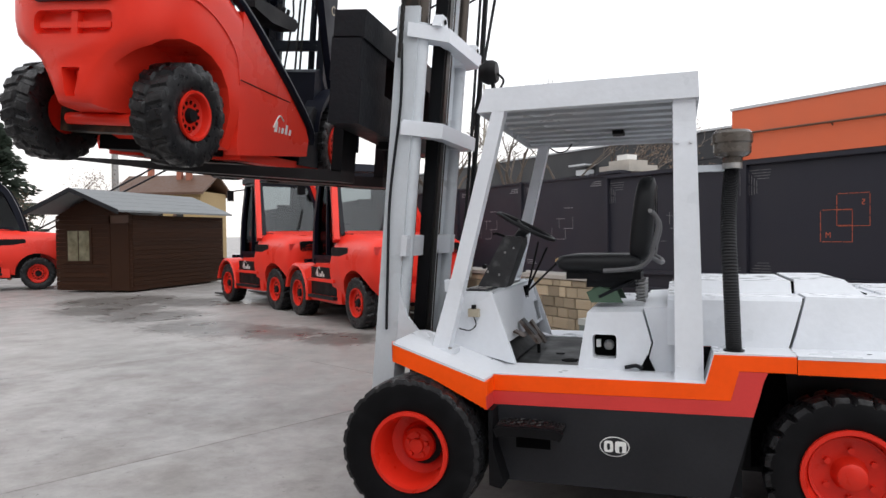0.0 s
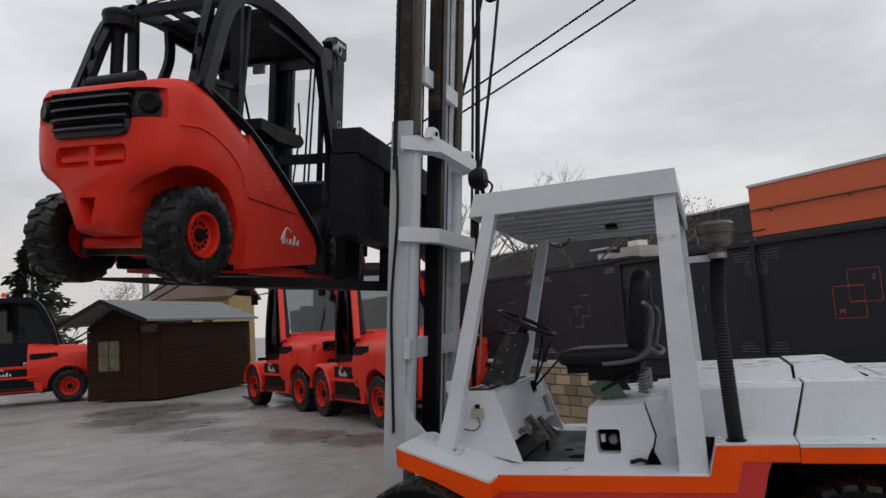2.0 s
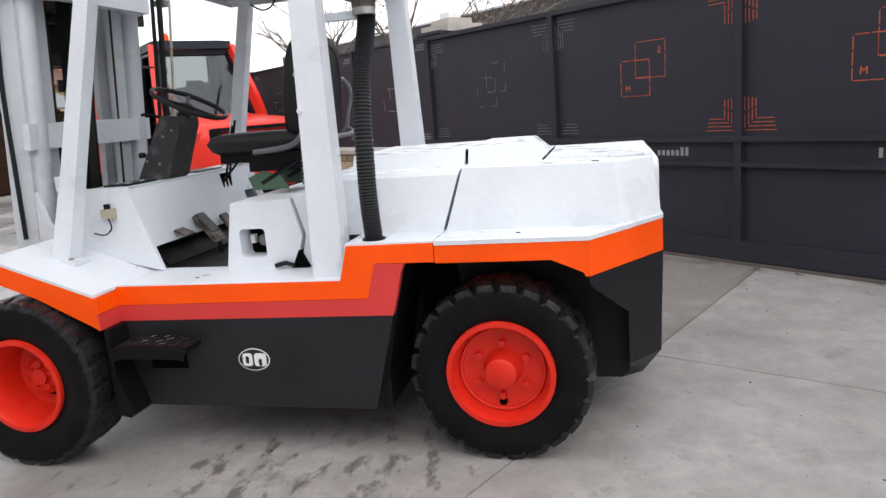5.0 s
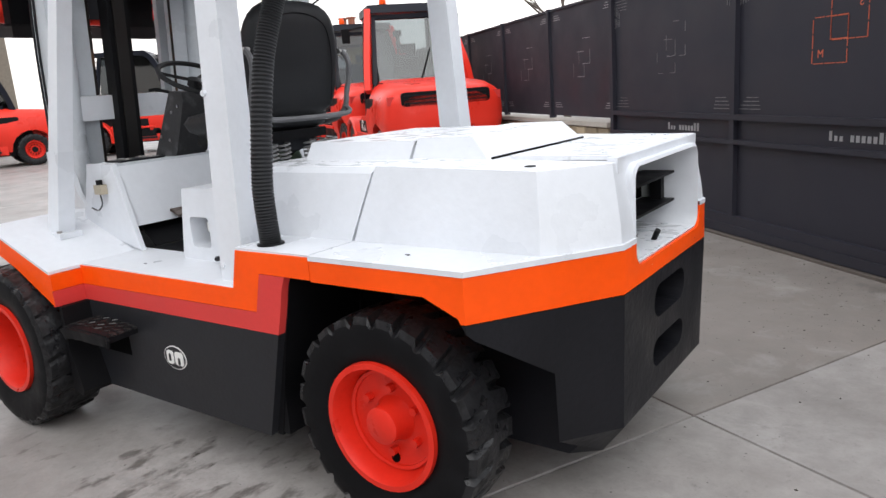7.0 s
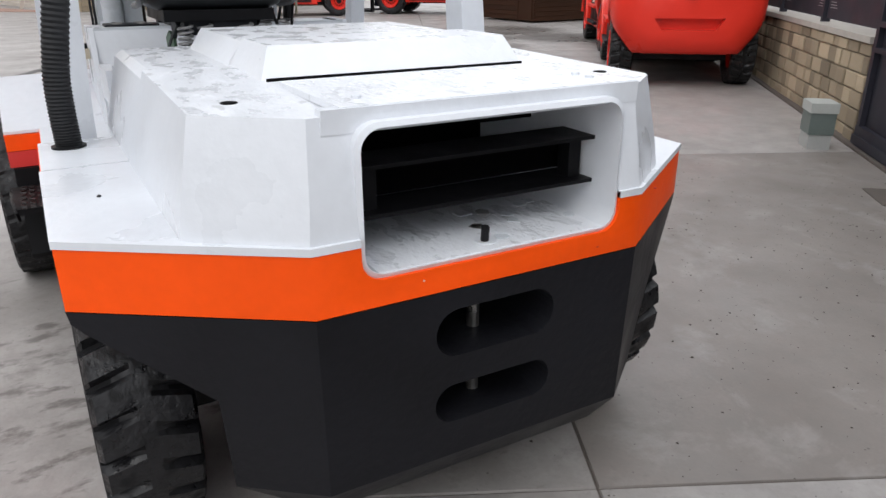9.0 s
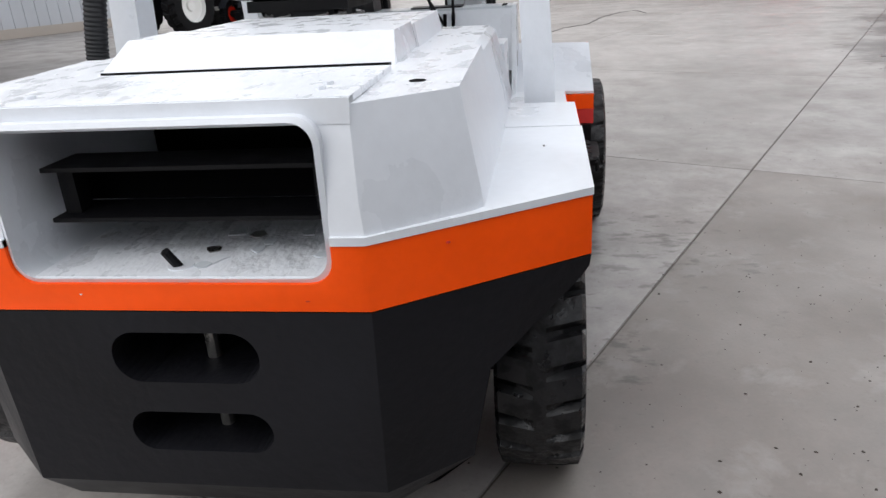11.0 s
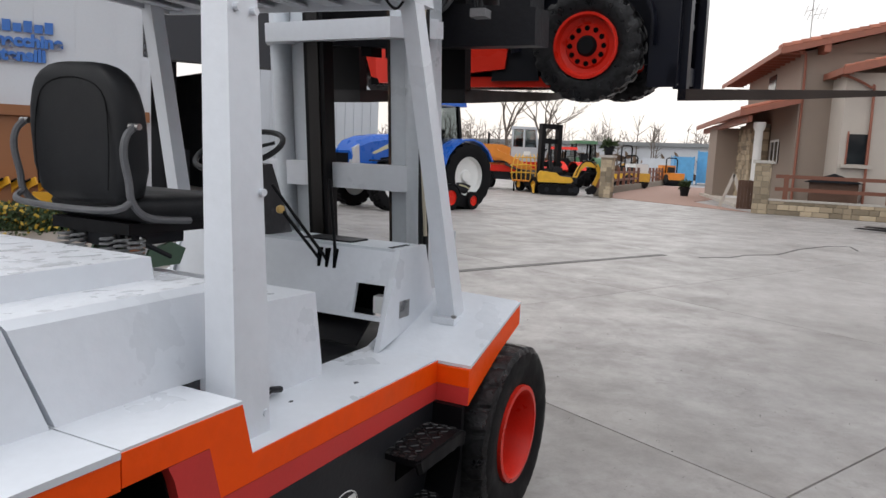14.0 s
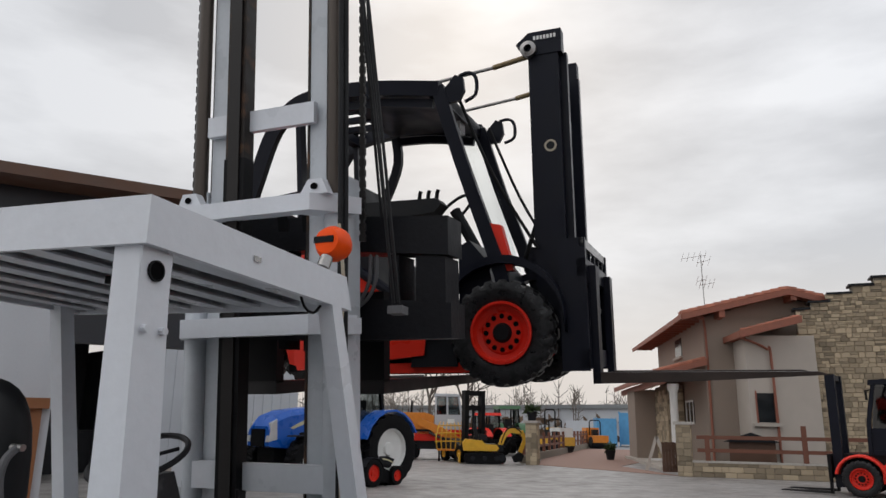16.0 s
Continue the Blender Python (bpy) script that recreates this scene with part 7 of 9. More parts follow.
def workshop():
    """The clad workshop: its wall runs beside the yard, with a dark open bay at the end."""
    m = Matrix.Translation((-4.25, -6.32, 0)) @ Matrix.Rotation(math.atan2(0.6446, -0.7645), 4, "Z")  # x: onward past the corner, -y... inside is +y
    w = root("workshop", "pale grey clad workshop with a brown roof edge", "building", at=m)
    # wall with the sign, behind x<0; the building lies on +y
    part("wall", bx(-16, 0.0, 0.0, 0.25, 0.0, 5.05), CLADDING, w)
    for k in range(22):
        part("sheet_rib", bx(-0.4 - k * 0.5, -0.36 - k * 0.5, -0.008, 0.0, 2.15, 4.54), CLADDING, w)
    part("corner_trim", bx(-0.02, 0.10, -0.02, 0.3, 0.0, 4.54), CLADDING, w)
    part("door", bx(-3.6, 0.0, -0.12, -0.002, 0.0, 2.02), BROWNDOOR, w, "brown panelled sliding door")
    part("door_head", bx(-3.7, 0.08, -0.20, -0.002, 2.02, 2.16), BROWNDOOR, w, bevel=0.01)
    for k in range(5):
        part("door_stile", bx(-3.5 + k * 0.8, -3.44 + k * 0.8, -0.135, -0.12, 0.0, 2.02), BROWNDOOR, w)
    part("roof", bx(-16.5, 1.72, -0.62, 9.0, 5.06, 5.22), BROWNTRIM, w, "low roof with a brown edge")
    # dark sheet stands for the shade on the wall under the roof overhang
    part("gable_band", bx(-16, 1.7, -0.04, -0.028, 4.55, 5.06), DARKWALL, w)
    part("roof_end", bx(1.72, 2.1, 0.4, 9.0, 4.86, 5.04), BROWNTRIM, w)
    # dark panel put where the space under the roof lies in shade
    part("bay_beam", bx(0.0, 1.95, -0.02, 0.25, 2.94, 4.84), DARKWALL, w)
    # sign: a plain bar for the firm's name, then the two trade words
    for k in range(6):
        part("sign_bar", bx(-1.85 + k * 0.125, -1.75 + k * 0.125, -0.05, -0.026, 3.13, 3.24 + 0.04 * (k % 2)), BLUESIGN, w, "blue raised sign letter")
    for text, z in (("macchine", 2.945), ("utensili", 2.755)):
        cu = bpy.data.curves.new("sign_text", "FONT")
        cu.body, cu.size, cu.extrude, cu.offset = text, 0.225, 0.02, 0.011
        tmp = new("sign_text", cu)
        bpy.context.view_layer.update()
        me = bpy.data.meshes.new_from_object(tmp.evaluated_get(bpy.context.evaluated_depsgraph_get()))
        bpy.data.objects.remove(tmp)
        me.materials.clear()
        me.materials.append(BLUESIGN)
        ob = new("sign_text", me)
        ob.parent = w
        ob.matrix_basis = Matrix.Translation((-1.86, -0.045, z)) @ Matrix.Rotation(math.pi / 2, 4, "X")
        tagged(ob, "blue raised sign word")
    return w


workshop()
far_hall = root("far_hall", "pale grey clad hall with a dark open bay", "building", at=pose(-22.4, -14.0, 0, 0, 0, -23.1))
part("wall", bx(0, 5.7, -0.25, 0, 0, 4.68), CLADDING, far_hall)
for k in range(14):
    part("sheet_rib", bx(0.1 + k * 0.41, 0.15 + k * 0.41, 0.0, 0.03, 0.3, 4.66), CLADDING, far_hall)
part("plinth", bx(0, 5.7, 0.0, 0.04, 0, 0.3), RENDER_PALE, far_hall)
part("eaves_band", bx(-0.2, 22.0, -0.30, 0.06, 4.69, 6.2), DARKWALL, far_hall, "dark band under the roof")
part("roof", bx(-0.6, 22.4, -12, 0.5, 6.2, 6.4), BROWNTRIM, far_hall)
part("end_wall", bx(-0.25, 0, -12, 0, 0, 6.0), CLADDING, far_hall)
# bay walls are coloured dark to paint the shade of its inside
part("bay_back", bx(5.7, 22.0, -7.0, -6.8, 0, 6.1), DARKWALL, far_hall)
part("bay_side", bx(5.5, 5.7, -6.8, -0.26, 0, 4.6), DARKWALL, far_hall)
part("bay_end", bx(22.0, 22.2, -7.0, 0.0, 0, 6.1), DARKWALL, far_hall)
part("bay_post", bx(9.6, 9.85, -0.25, 0.0, 0, 4.68), DARKWALL, far_hall)
# cabinets, the locker too, are coloured dark to match the bay's painted shade
for x, y, ww, hh, mt, lb in ((6.4, -3.4, 1.2, 1.5, DARK, "dark steel cabinet in the open bay"), (8.2, -4.2, 0.9, 2.3, CHARCOAL, "tall charcoal cabinet in the open bay"), (7.6, -3.0, 0.5, 2.4, DARK, "tall dark locker in the open bay"), (10.4, -3.4, 1.4, 1.9, CHARCOAL, "broad charcoal cabinet in the open bay")):
    cb = root("cabinet", lb, "cabinet", "stored cabinets", at=pose(-22.4, -14.0, 0, 0, 0, -23.1) @ Matrix.Translation((x, y, 0)))
    part("body", bx(0, ww, -0.6, 0, 0, hh), mt, cb, bevel=0.02)
    part("door", bx(0.04, ww - 0.04, 0.0, 0.02, 0.1, hh - 0.06), mt, cb, bevel=0.006)

planter = root("planter", "long beige concrete planter with a low green shrub", "planter", at=pose(-3.1, -6.75, 0, 0, 0, 140))
part("trough", bx(-0.75, 0.75, -0.2, 0.2, 0, 0.5), RENDER_PALE, planter, bevel=0.02)
LEAF = mat("dark_green_leaf", (0.045, 0.075, 0.025), 0.55, var=0.35, scale=6)
LEAF_Y = mat("yellow_variegated_leaf", (0.45, 0.30, 0.03), 0.5, var=0.25, scale=6)


def leaf_cloud(n, box_, size, seed, blade=False):
    rnd = random.Random(seed)
    bm = bmesh.new()
    for _ in range(n):
        p = Vector([rnd.uniform(*b) for b in box_])
        d = Vector((rnd.gauss(0, 1), rnd.gauss(0, 1), rnd.gauss(0.4, 0.8))).normalized()
        q = d.orthogonal().normalized() * size * rnd.uniform(0.3, 0.6) * (0.4 if blade else 1)
        t = d * size * rnd.uniform(0.7, 1.3)
        vs = [bm.verts.new(v) for v in (p, p + t * 0.5 + q, p + t, p + t * 0.5 - q)]
        bm.faces.new(vs)
    return bm


part("shrub", leaf_cloud(2600, ((-0.75, 0.75), (-0.26, 0.26), (0.45, 0.84)), 0.055, 4), LEAF, planter, smooth=0)
part("yellow_foliage", leaf_cloud(320, ((-0.72, 0.74), (-0.27, 0.27), (0.48, 0.86)), 0.06, 5), LEAF_Y, planter, "yellow leaf tips", smooth=0)


def yellow_slats():
    """A rack of curved yellow slats with dark bars between them."""
    r = root("slat_rack", "rack of curved yellow machine slats with black bars", "machine part", at=pose(-2.75, -7.35, 0, 0, 0, 140))
    yel = mat("slat_yellow_enamel", (0.60, 0.30, 0.015), 0.4, var=0.12, scale=5)
    part("stand", bx(-0.62, 0.62, -0.04, 0.04, 0.0, 0.66), CHARCOAL, r, bevel=0.01)
    for k in range(8):
        x = -0.62 + k * 0.16
        line = [(x, 0.10, 0.62), (x + 0.05, 0.14, 0.86), (x + 0.14, 0.06, 1.06), (x + 0.28, -0.08, 1.16)]
        part("slat", tube(line, 0.03, 4, smooth=4, flat=(0.05, 0.014)), yel, r, "curved yellow slat", bevel=0.004)
        part("dark_bar", tube([(p[0] + 0.08, p[1] + 0.02, p[2] + 0.01) for p in line], 0.016, 6, smooth=4), BLACK, r)
    part("cross_bar", tube([(-0.62, 0.15, 0.86), (0.60, 0.15, 0.86)], 0.014, 6), BLACK, r)
    part("end_plate", bx(0.40, 0.78, -0.02, 0.10, 0.80, 1.00), yel, r, bevel=0.02)
    return r


yellow_slats()


def stones_list(u0, u1, z0, z1, course, depth, length, seed):
    keep = new("stone_batch")
    stones(keep, u0, u1, z0, z1, 0.0, None, course, depth, None, length, seed, 0.3)
    made = list(keep.children)
    for ob in made:
        ob.parent = None
    bpy.data.objects.remove(keep)
    return made


def house():
    h = root("house", "taupe rendered country house with red brown roof edges", "house", at=pose(-33.0, 1.65, 0, 0, 0, 14.5))
    part("wall", bx(-12, 0, 0, 8.2, 0, 7.0), RENDER, h)
    part("gable", prism([(0, 7.0), (8.2, 6.8), (3.7, 8.0)], -12, 0, "x"), RENDER, h)
    # the two roof slopes, with fascia boards, rafter ends and tiles
    for y0, z0, y1, z1 in ((-1.12, 6.90, 3.7, 8.05), (8.6, 6.75, 3.7, 8.05)):
        part("roof", loft([[(x, y0, z0), (x, y1, z1), (x, y1, z1 + 0.16), (x, y0, z0 + 0.16)] for x in (-14.8, 1.0)]), TERRACOTTA, h, "tiled roof slope")
        part("barge_board", loft([[(x, y0, z0 - 0.14), (x, y1, z1 - 0.14), (x, y1, z1 + 0.12), (x, y0, z0 + 0.12)] for x in (0.95, 1.04)]), ROOFWOOD, h, "red brown barge board")
        for k in range(13):
            t = k / 13
            for q in range(3):
                xx = 0.9 - q * 0.32
                a, b = Vector((xx, y0 + (y1 - y0) * t, z0 + (z1 - z0) * t + 0.21)), Vector((xx, y0 + (y1 - y0) * (t + 0.085), z0 + (z1 - z0) * (t + 0.085) + 0.16))
                part("roof_tile", tube([a, b], 0.13, 6), TERRACOTTA, h)
    part("fascia", bx(-14.8, 1.0, -1.18, -1.12, 6.80, 7.04), ROOFWOOD, h)
    for k in range(16):
        part("rafter_end", bx(-14.0 + k * 0.95, -13.88 + k * 0.95, -1.11, 0.0, 6.84, 6.98), ROOFWOOD, h)
    for y in (0.55, 3.8):
        z = 6.90 + (y + 1.12) * 0.2386
        part("purlin_end", bx(-0.2, 0.98, y, y + 0.26, z - 0.42, z - 0.03), ROOFWOOD, h, "projecting roof beam end", bevel=0.03)
    part("bay", bx(0, 1.8, 1.32, 4.3, 0.0, 5.92), RENDER_PALE, h)
    part("bay_roof", loft([[(x, 0.95, 5.86), (x, 3.5, 6.50), (x, 3.5, 6.64), (x, 0.95, 6.00)] for x in (0.0, 2.75)]), TERRACOTTA, h, "small tiled roof over the bay")
    part("bay_fascia", bx(0.0, 2.75, 0.88, 0.95, 5.76, 6.03), ROOFWOOD, h)
    part("bay_verge", loft([[(x, 0.90, 5.72), (x, 3.5, 6.37), (x, 3.5, 6.68), (x, 0.90, 6.03)] for x in (2.75, 2.83)]), ROOFWOOD, h, "red brown sloping verge board")
    for k in range(7):
        t = k / 7
        part("roof_tile", tube([(2.64, 0.95 + 2.5 * t, 6.05 + 0.63 * t), (2.64, 0.95 + 2.5 * (t + 0.15), 6.01 + 0.63 * (t + 0.15))], 0.10, 6), TERRACOTTA, h)
    for k in range(5):
        part("rafter_end", bx(0.3 + k * 0.55, 0.42 + k * 0.55, 0.96, 1.32, 5.78, 5.90), ROOFWOOD, h)
    side = part("window", bx(-6.5, -4.9, -0.03, 0.05, 5.65, 6.6), DARKGLASS, h, "small dark upper window")
    part("sill", bx(-6.7, -4.75, -0.16, -0.0, 5.50, 5.62), RENDER_PALE, side)
    bay_w = part("window", bx(1.75, 1.818, 1.62, 2.36, 2.15, 3.40), DARKGLASS, h, "dark bay window")
    part("sill", bx(1.77, 1.97, 1.42, 2.56, 1.98, 2.12), RENDER_PALE, bay_w)
    for y in (1.58, 2.36):
        part("window_frame", bx(1.79, 1.84, y, y + 0.06, 2.08, 3.5), ROOFWOOD, bay_w)
    for pts in ([(0.09, 0.08, 0.1), (0.09, 0.08, 6.4), (0.6, -0.3, 6.9)], [(2.3, 1.0, 5.76), (1.92, 1.65, 5.62), (1.90, 2.25, 5.30), (1.90, 2.37, 5.0), (1.90, 2.42, 0.1)]):
        part("downpipe", tube(pts, 0.055, 8, smooth=4), ROOFWOOD, h, "copper brown downpipe")
    # porch along the side wall
    part("porch_roof", loft([[(x, 0.0, 4.88), (x, -2.4, 4.26), (x, -2.4, 4.40), (x, 0.0, 5.04)] for x in (-15.0, 0.3)]), TERRACOTTA, h, "tiled porch roof")
    part("porch_fascia", bx(-15.0, 0.34, -2.48, -2.4, 4.14, 4.40), ROOFWOOD, h)
    part("porch_verge", loft([[(x, 0.0, 4.74), (x, -2.48, 4.10), (x, -2.48, 4.36), (x, 0.0, 5.02)] for x in (0.3, 0.37)]), ROOFWOOD, h)
    for k in range(12):
        part("porch_tile", tube([(0.22, -0.04 - k * 0.2, 5.06 - k * 0.0516), (0.22, -0.26 - k * 0.2, 5.02 - k * 0.0516)], 0.09, 6), TERRACOTTA, h)
    part("porch_beam", bx(-14.5, 0.1, -2.1, -1.9, 3.88, 4.18), ROOFWOOD, h)
    part("porch_wall", bx(-11.5, -8.5, -2.1, 0.0, 0, 4.0), RENDER, h)
    ps = part("porch_stone", bx(-8.5, -5.0, -0.9, -0.04, 0, 4.1), MORTAR, h, "rough stone porch wall")
    for m, u0, u1 in ((pose(0, -0.9, 0, 0, 0, 180), 5.0, 8.5), (pose(-5.0, 0, 0, 0, 0, -90), 0.05, 0.9)):
        pf = new("stone_face")
        pf.parent, pf.matrix_basis = ps, m
        for ob in stones_list(u0, u1, 0.15, 3.9, 0.30, 0.05, (0.25, 0.7), 17):
            ob.parent = pf
    part("column", lathe([(0.27, 0.0), (0.27, 0.3), (0.20, 0.35), (0.18, 3.5), (0.26, 3.65), (0.28, 3.9)], (-0.5, -1.45, 0), "z", 16), PALESTONE, h, "pale round porch column")
    pd = part("window", bx(-4.4, -2.9, -0.05, 0.02, 2.15, 3.15), DARKGLASS, h, "white framed porch window")
    for q in ((-4.5, -2.8, 3.15, 3.25), (-4.5, -2.8, 2.05, 2.15), (-4.5, -4.4, 2.15, 3.15), (-2.9, -2.8, 2.15, 3.15), (-3.69, -3.61, 2.15, 3.15)):
        part("window_frame", bx(q[0], q[1], -0.08, -0.051, q[2], q[3]), PALESTONE, pd)
    part("porch_floor", bx(-11.5, 0.6, -2.4, 0.0, 0, 0.16), RENDER_PALE, h)
    a = part("aerial_pole", tube([(-4.0, 1.15, 7.3), (-4.0, 1.12, 11.0)], 0.028, 6), STEEL, h, "tall television aerial")
    part("aerial_stay", tube([(-4.0, 1.12, 7.8), (-4.0, 1.25, 8.2), (-4.0, 1.5, 8.25), (-4.0, 1.6, 7.95)], 0.03, 6, smooth=5), STEEL, a)
    for z, y0, y1, n_ in ((10.85, 0.15, 1.35, 5), (10.6, 0.95, 1.55, 3), (9.55, 0.85, 1.30, 3), (9.35, 1.0, 1.70, 4)):
        part("aerial_boom", tube([(-4.2, y0, z), (-3.8, y1, z + 0.08)], 0.012, 5), STEEL, a)
        for q in range(n_):
            y = y0 + (y1 - y0) * q / (n_ - 1)
            part("aerial_rod", tube([(-4.1, y - 0.06, z - 0.22 + q * 0.02), (-3.9, y + 0.06, z + 0.26 + q * 0.02)], 0.011, 4), STEEL, a)
    # the free-standing stepped stone wall beside it
    X = -32.6
    w = root("stone_wall", "tall stepped sandstone wall beside the house", "wall")
    steps = ((4.5, 2.2), (4.72, 3.4), (4.95, 4.3), (5.25, 5.2), (5.5, 5.8), (5.66, 7.12), (6.3, 7.42), (7.1, 7.76), (8.0, 8.10), (8.9, 8.42), (9.8, 8.76))
    core = [(4.5, 0.0)] + [p for (a0, z0), (a1, z1) in zip(steps, steps[1:] + ((14.0, 8.76),)) for p in ((a0, z0), (a1, z0))] + [(14.0, 0.0)]
    part("core", prism(core, X - 0.6, X, "x"), MORTAR, w)
    for (a0, z0), (a1, _) in list(zip(steps, steps[1:] + ((14.0, 0),)))[5:]:
        part("coping", bx(X - 0.7, X + 0.12, a0 - 0.12, a1 - 0.02, z0, z0 + 0.09), CHARCOAL, w)
    face = new("stone_face")
    face.parent = w
    face.matrix_basis = Matrix.Translation((X, 0, 0)) @ Matrix.Rotation(-math.pi / 2, 4, "Z")

    def out(u, z):
        top = max([b for a, b in steps if a <= -u + 0.1] or [0])
        return z > top - 0.04

    stones(face, -9.4, -4.0, 0.9, 8.6, 0.0, None, 0.205, 0.05, out, (0.16, 0.46), 11, 0.3)
    st = root("log_store", "dark brown wooden log store with a grey felt roof", "log store", at=pose(-30.9, 3.3, 0))
    part("box", bx(-0.5, 0.5, -0.9, 0.9, 0, 1.35), BROWNTRIM, st, bevel=0.02)
    part("roof", prism([(-1.1, 1.33), (1.1, 1.33), (0.0, 1.72)], -0.7, 0.7, "x"), CHARCOAL, st)
    for k in range(5):
        part("plank", bx(0.5, 0.515, -0.88 + k * 0.36, -0.54 + k * 0.36, 0.05, 1.3), BROWNTRIM, st)
    return h


house()


def garden_front():
    g = root("garden_wall", "low sandstone garden wall with a red brown wooden rail", "garden wall")
    part("wall_core", bx(-28.35, -28.05, 1.0, 12.0, 0, 0.55), MORTAR, g)
    part("coping", bx(-28.4, -28.0, 1.0, 12.0, 0.55, 0.62), COPING, g)
    face = new("stone_face")
    face.parent = g
    face.matrix_basis = Matrix.Translation((-28.05, 0, 0)) @ Matrix.Rotation(-math.pi / 2, 4, "Z")
    stones(face, -9.0, -1.0, 0.0, 0.55, 0.0, None, 0.2, 0.04, None, (0.25, 0.6), 12)
    for y in (1.5, 5.0, 8.3, 11.2):
        part("fence_post", bx(-28.28, -28.12, y, y + 0.18, 0.6, 2.0 if y > 3 else 1.6), FENCEWOOD, g)
    for z in (0.95, 1.45):
        part("fence_rail", bx(-28.24, -28.16, 1.2, 12.0, z, z + 0.14), FENCEWOOD, g)
    for x, y in ((-28.3, 0.70), (-32.9, -6.7)):
        p = root("gate_pillar", "square sandstone garden gate pillar", "pillar", "garden gate pillars", at=pose(x, y, 0))
        part("core", bx(-0.28, 0.28, -0.28, 0.28, 0, 2.0), MORTAR, p)
        part("cap", bx(-0.36, 0.36, -0.36, 0.36, 2.0, 2.12), COPING, p, bevel=0.02)
        fc = new("stone_face")
        fc.parent = p
        fc.matrix_basis = Matrix.Translation((0.28, 0, 0)) @ Matrix.Rotation(-math.pi / 2, 4, "Z")
        stones(fc, -0.28, 0.28, 0.0, 2.0, 0.0, None, 0.22, 0.03, None, (0.2, 0.4), 14)
        fc = new("stone_face")
        fc.parent = p
        fc.matrix_basis = Matrix.Translation((0, 0.28, 0))
        stones(fc, -0.28, 0.28, 0.0, 2.0, 0.0, None, 0.22, 0.03, None, (0.2, 0.4), 15)
    pv = part("paving", loft([[(-28.3, 0.4, 0.0), (-32.8, -6.4, 0.0), (-60, -12, 0.0), (-60, 0, 0.0), (-34, -2.6, 0.0)], [(-28.3, 0.4, 0.02), (-32.8, -6.4, 0.02), (-60, -12, 0.02), (-60, 0, 0.02), (-34, -2.6, 0.02)]]), BRICKPAVE, None, smooth=0)
    tagged(pv, "red brown block paving of the driveway", "paving", kind="structure")
    pot = root("plant_pot", "dark pot with a spiky plant on the paving", "plant pot", at=pose(-40.5, -4.0, 0))
    part("pot", lathe([(0.20, 0), (0.30, 0.5), (0.32, 0.55), (0.28, 0.55), (0.0005, 0.5)], axis="z", n=16), CHARCOAL, pot)
    part("plant", leaf_cloud(120, ((-0.18, 0.18), (-0.18, 0.18), (0.5, 0.85)), 0.32, 21, True), LEAF, pot, smooth=0)
    pot2 = root("plant_pot", "dark pot with a spiky plant on the pillar", "plant pot", at=pose(-32.9, -6.7, 2.12))
    part("pot", lathe([(0.18, 0), (0.28, 0.45), (0.0005, 0.45)], axis="z", n=16), CHARCOAL, pot2)
    part("plant", leaf_cloud(80, ((-0.2, 0.2), (-0.2, 0.2), (0.4, 0.6)), 0.4, 22, True), LEAF, pot2, smooth=0)
    brush = root("a_frame_sign", "white wooden trestle standing by the porch", "trestle", at=pose(-31.0, -0.58, 0))
    for s in (-1, 1):
        part("leg", tube([(0, s * 0.5, 0), (0, 0, 1.5)], 0.05, 4, flat=(0.03, 0.07)), RENDER_PALE, brush)
    part("rung", bx(-0.03, 0.03, -0.3, 0.3, 0.45, 0.55), PALESTONE, brush)
    gate_leaf = root("garden_gate", "brown plank garden gate leaf standing open", "gate", at=pose(-28.9, 0.10, 0, 0, 0, 12))
    for k in range(5):
        part("plank", bx(-0.03, 0.03, -0.32 + k * 0.13, -0.20 + k * 0.13, 0.10, 1.28 + 0.02 * (k % 2)), BROWNTRIM, gate_leaf)
    for z in (0.30, 1.0):
        part("ledge", bx(0.03, 0.07, -0.32, 0.32, z, z + 0.10), BROWNTRIM, gate_leaf)
    part("gate_post", bx(-0.05, 0.05, 0.33, 0.42, 0.0, 1.4), BROWNTRIM, gate_leaf)


garden_front()


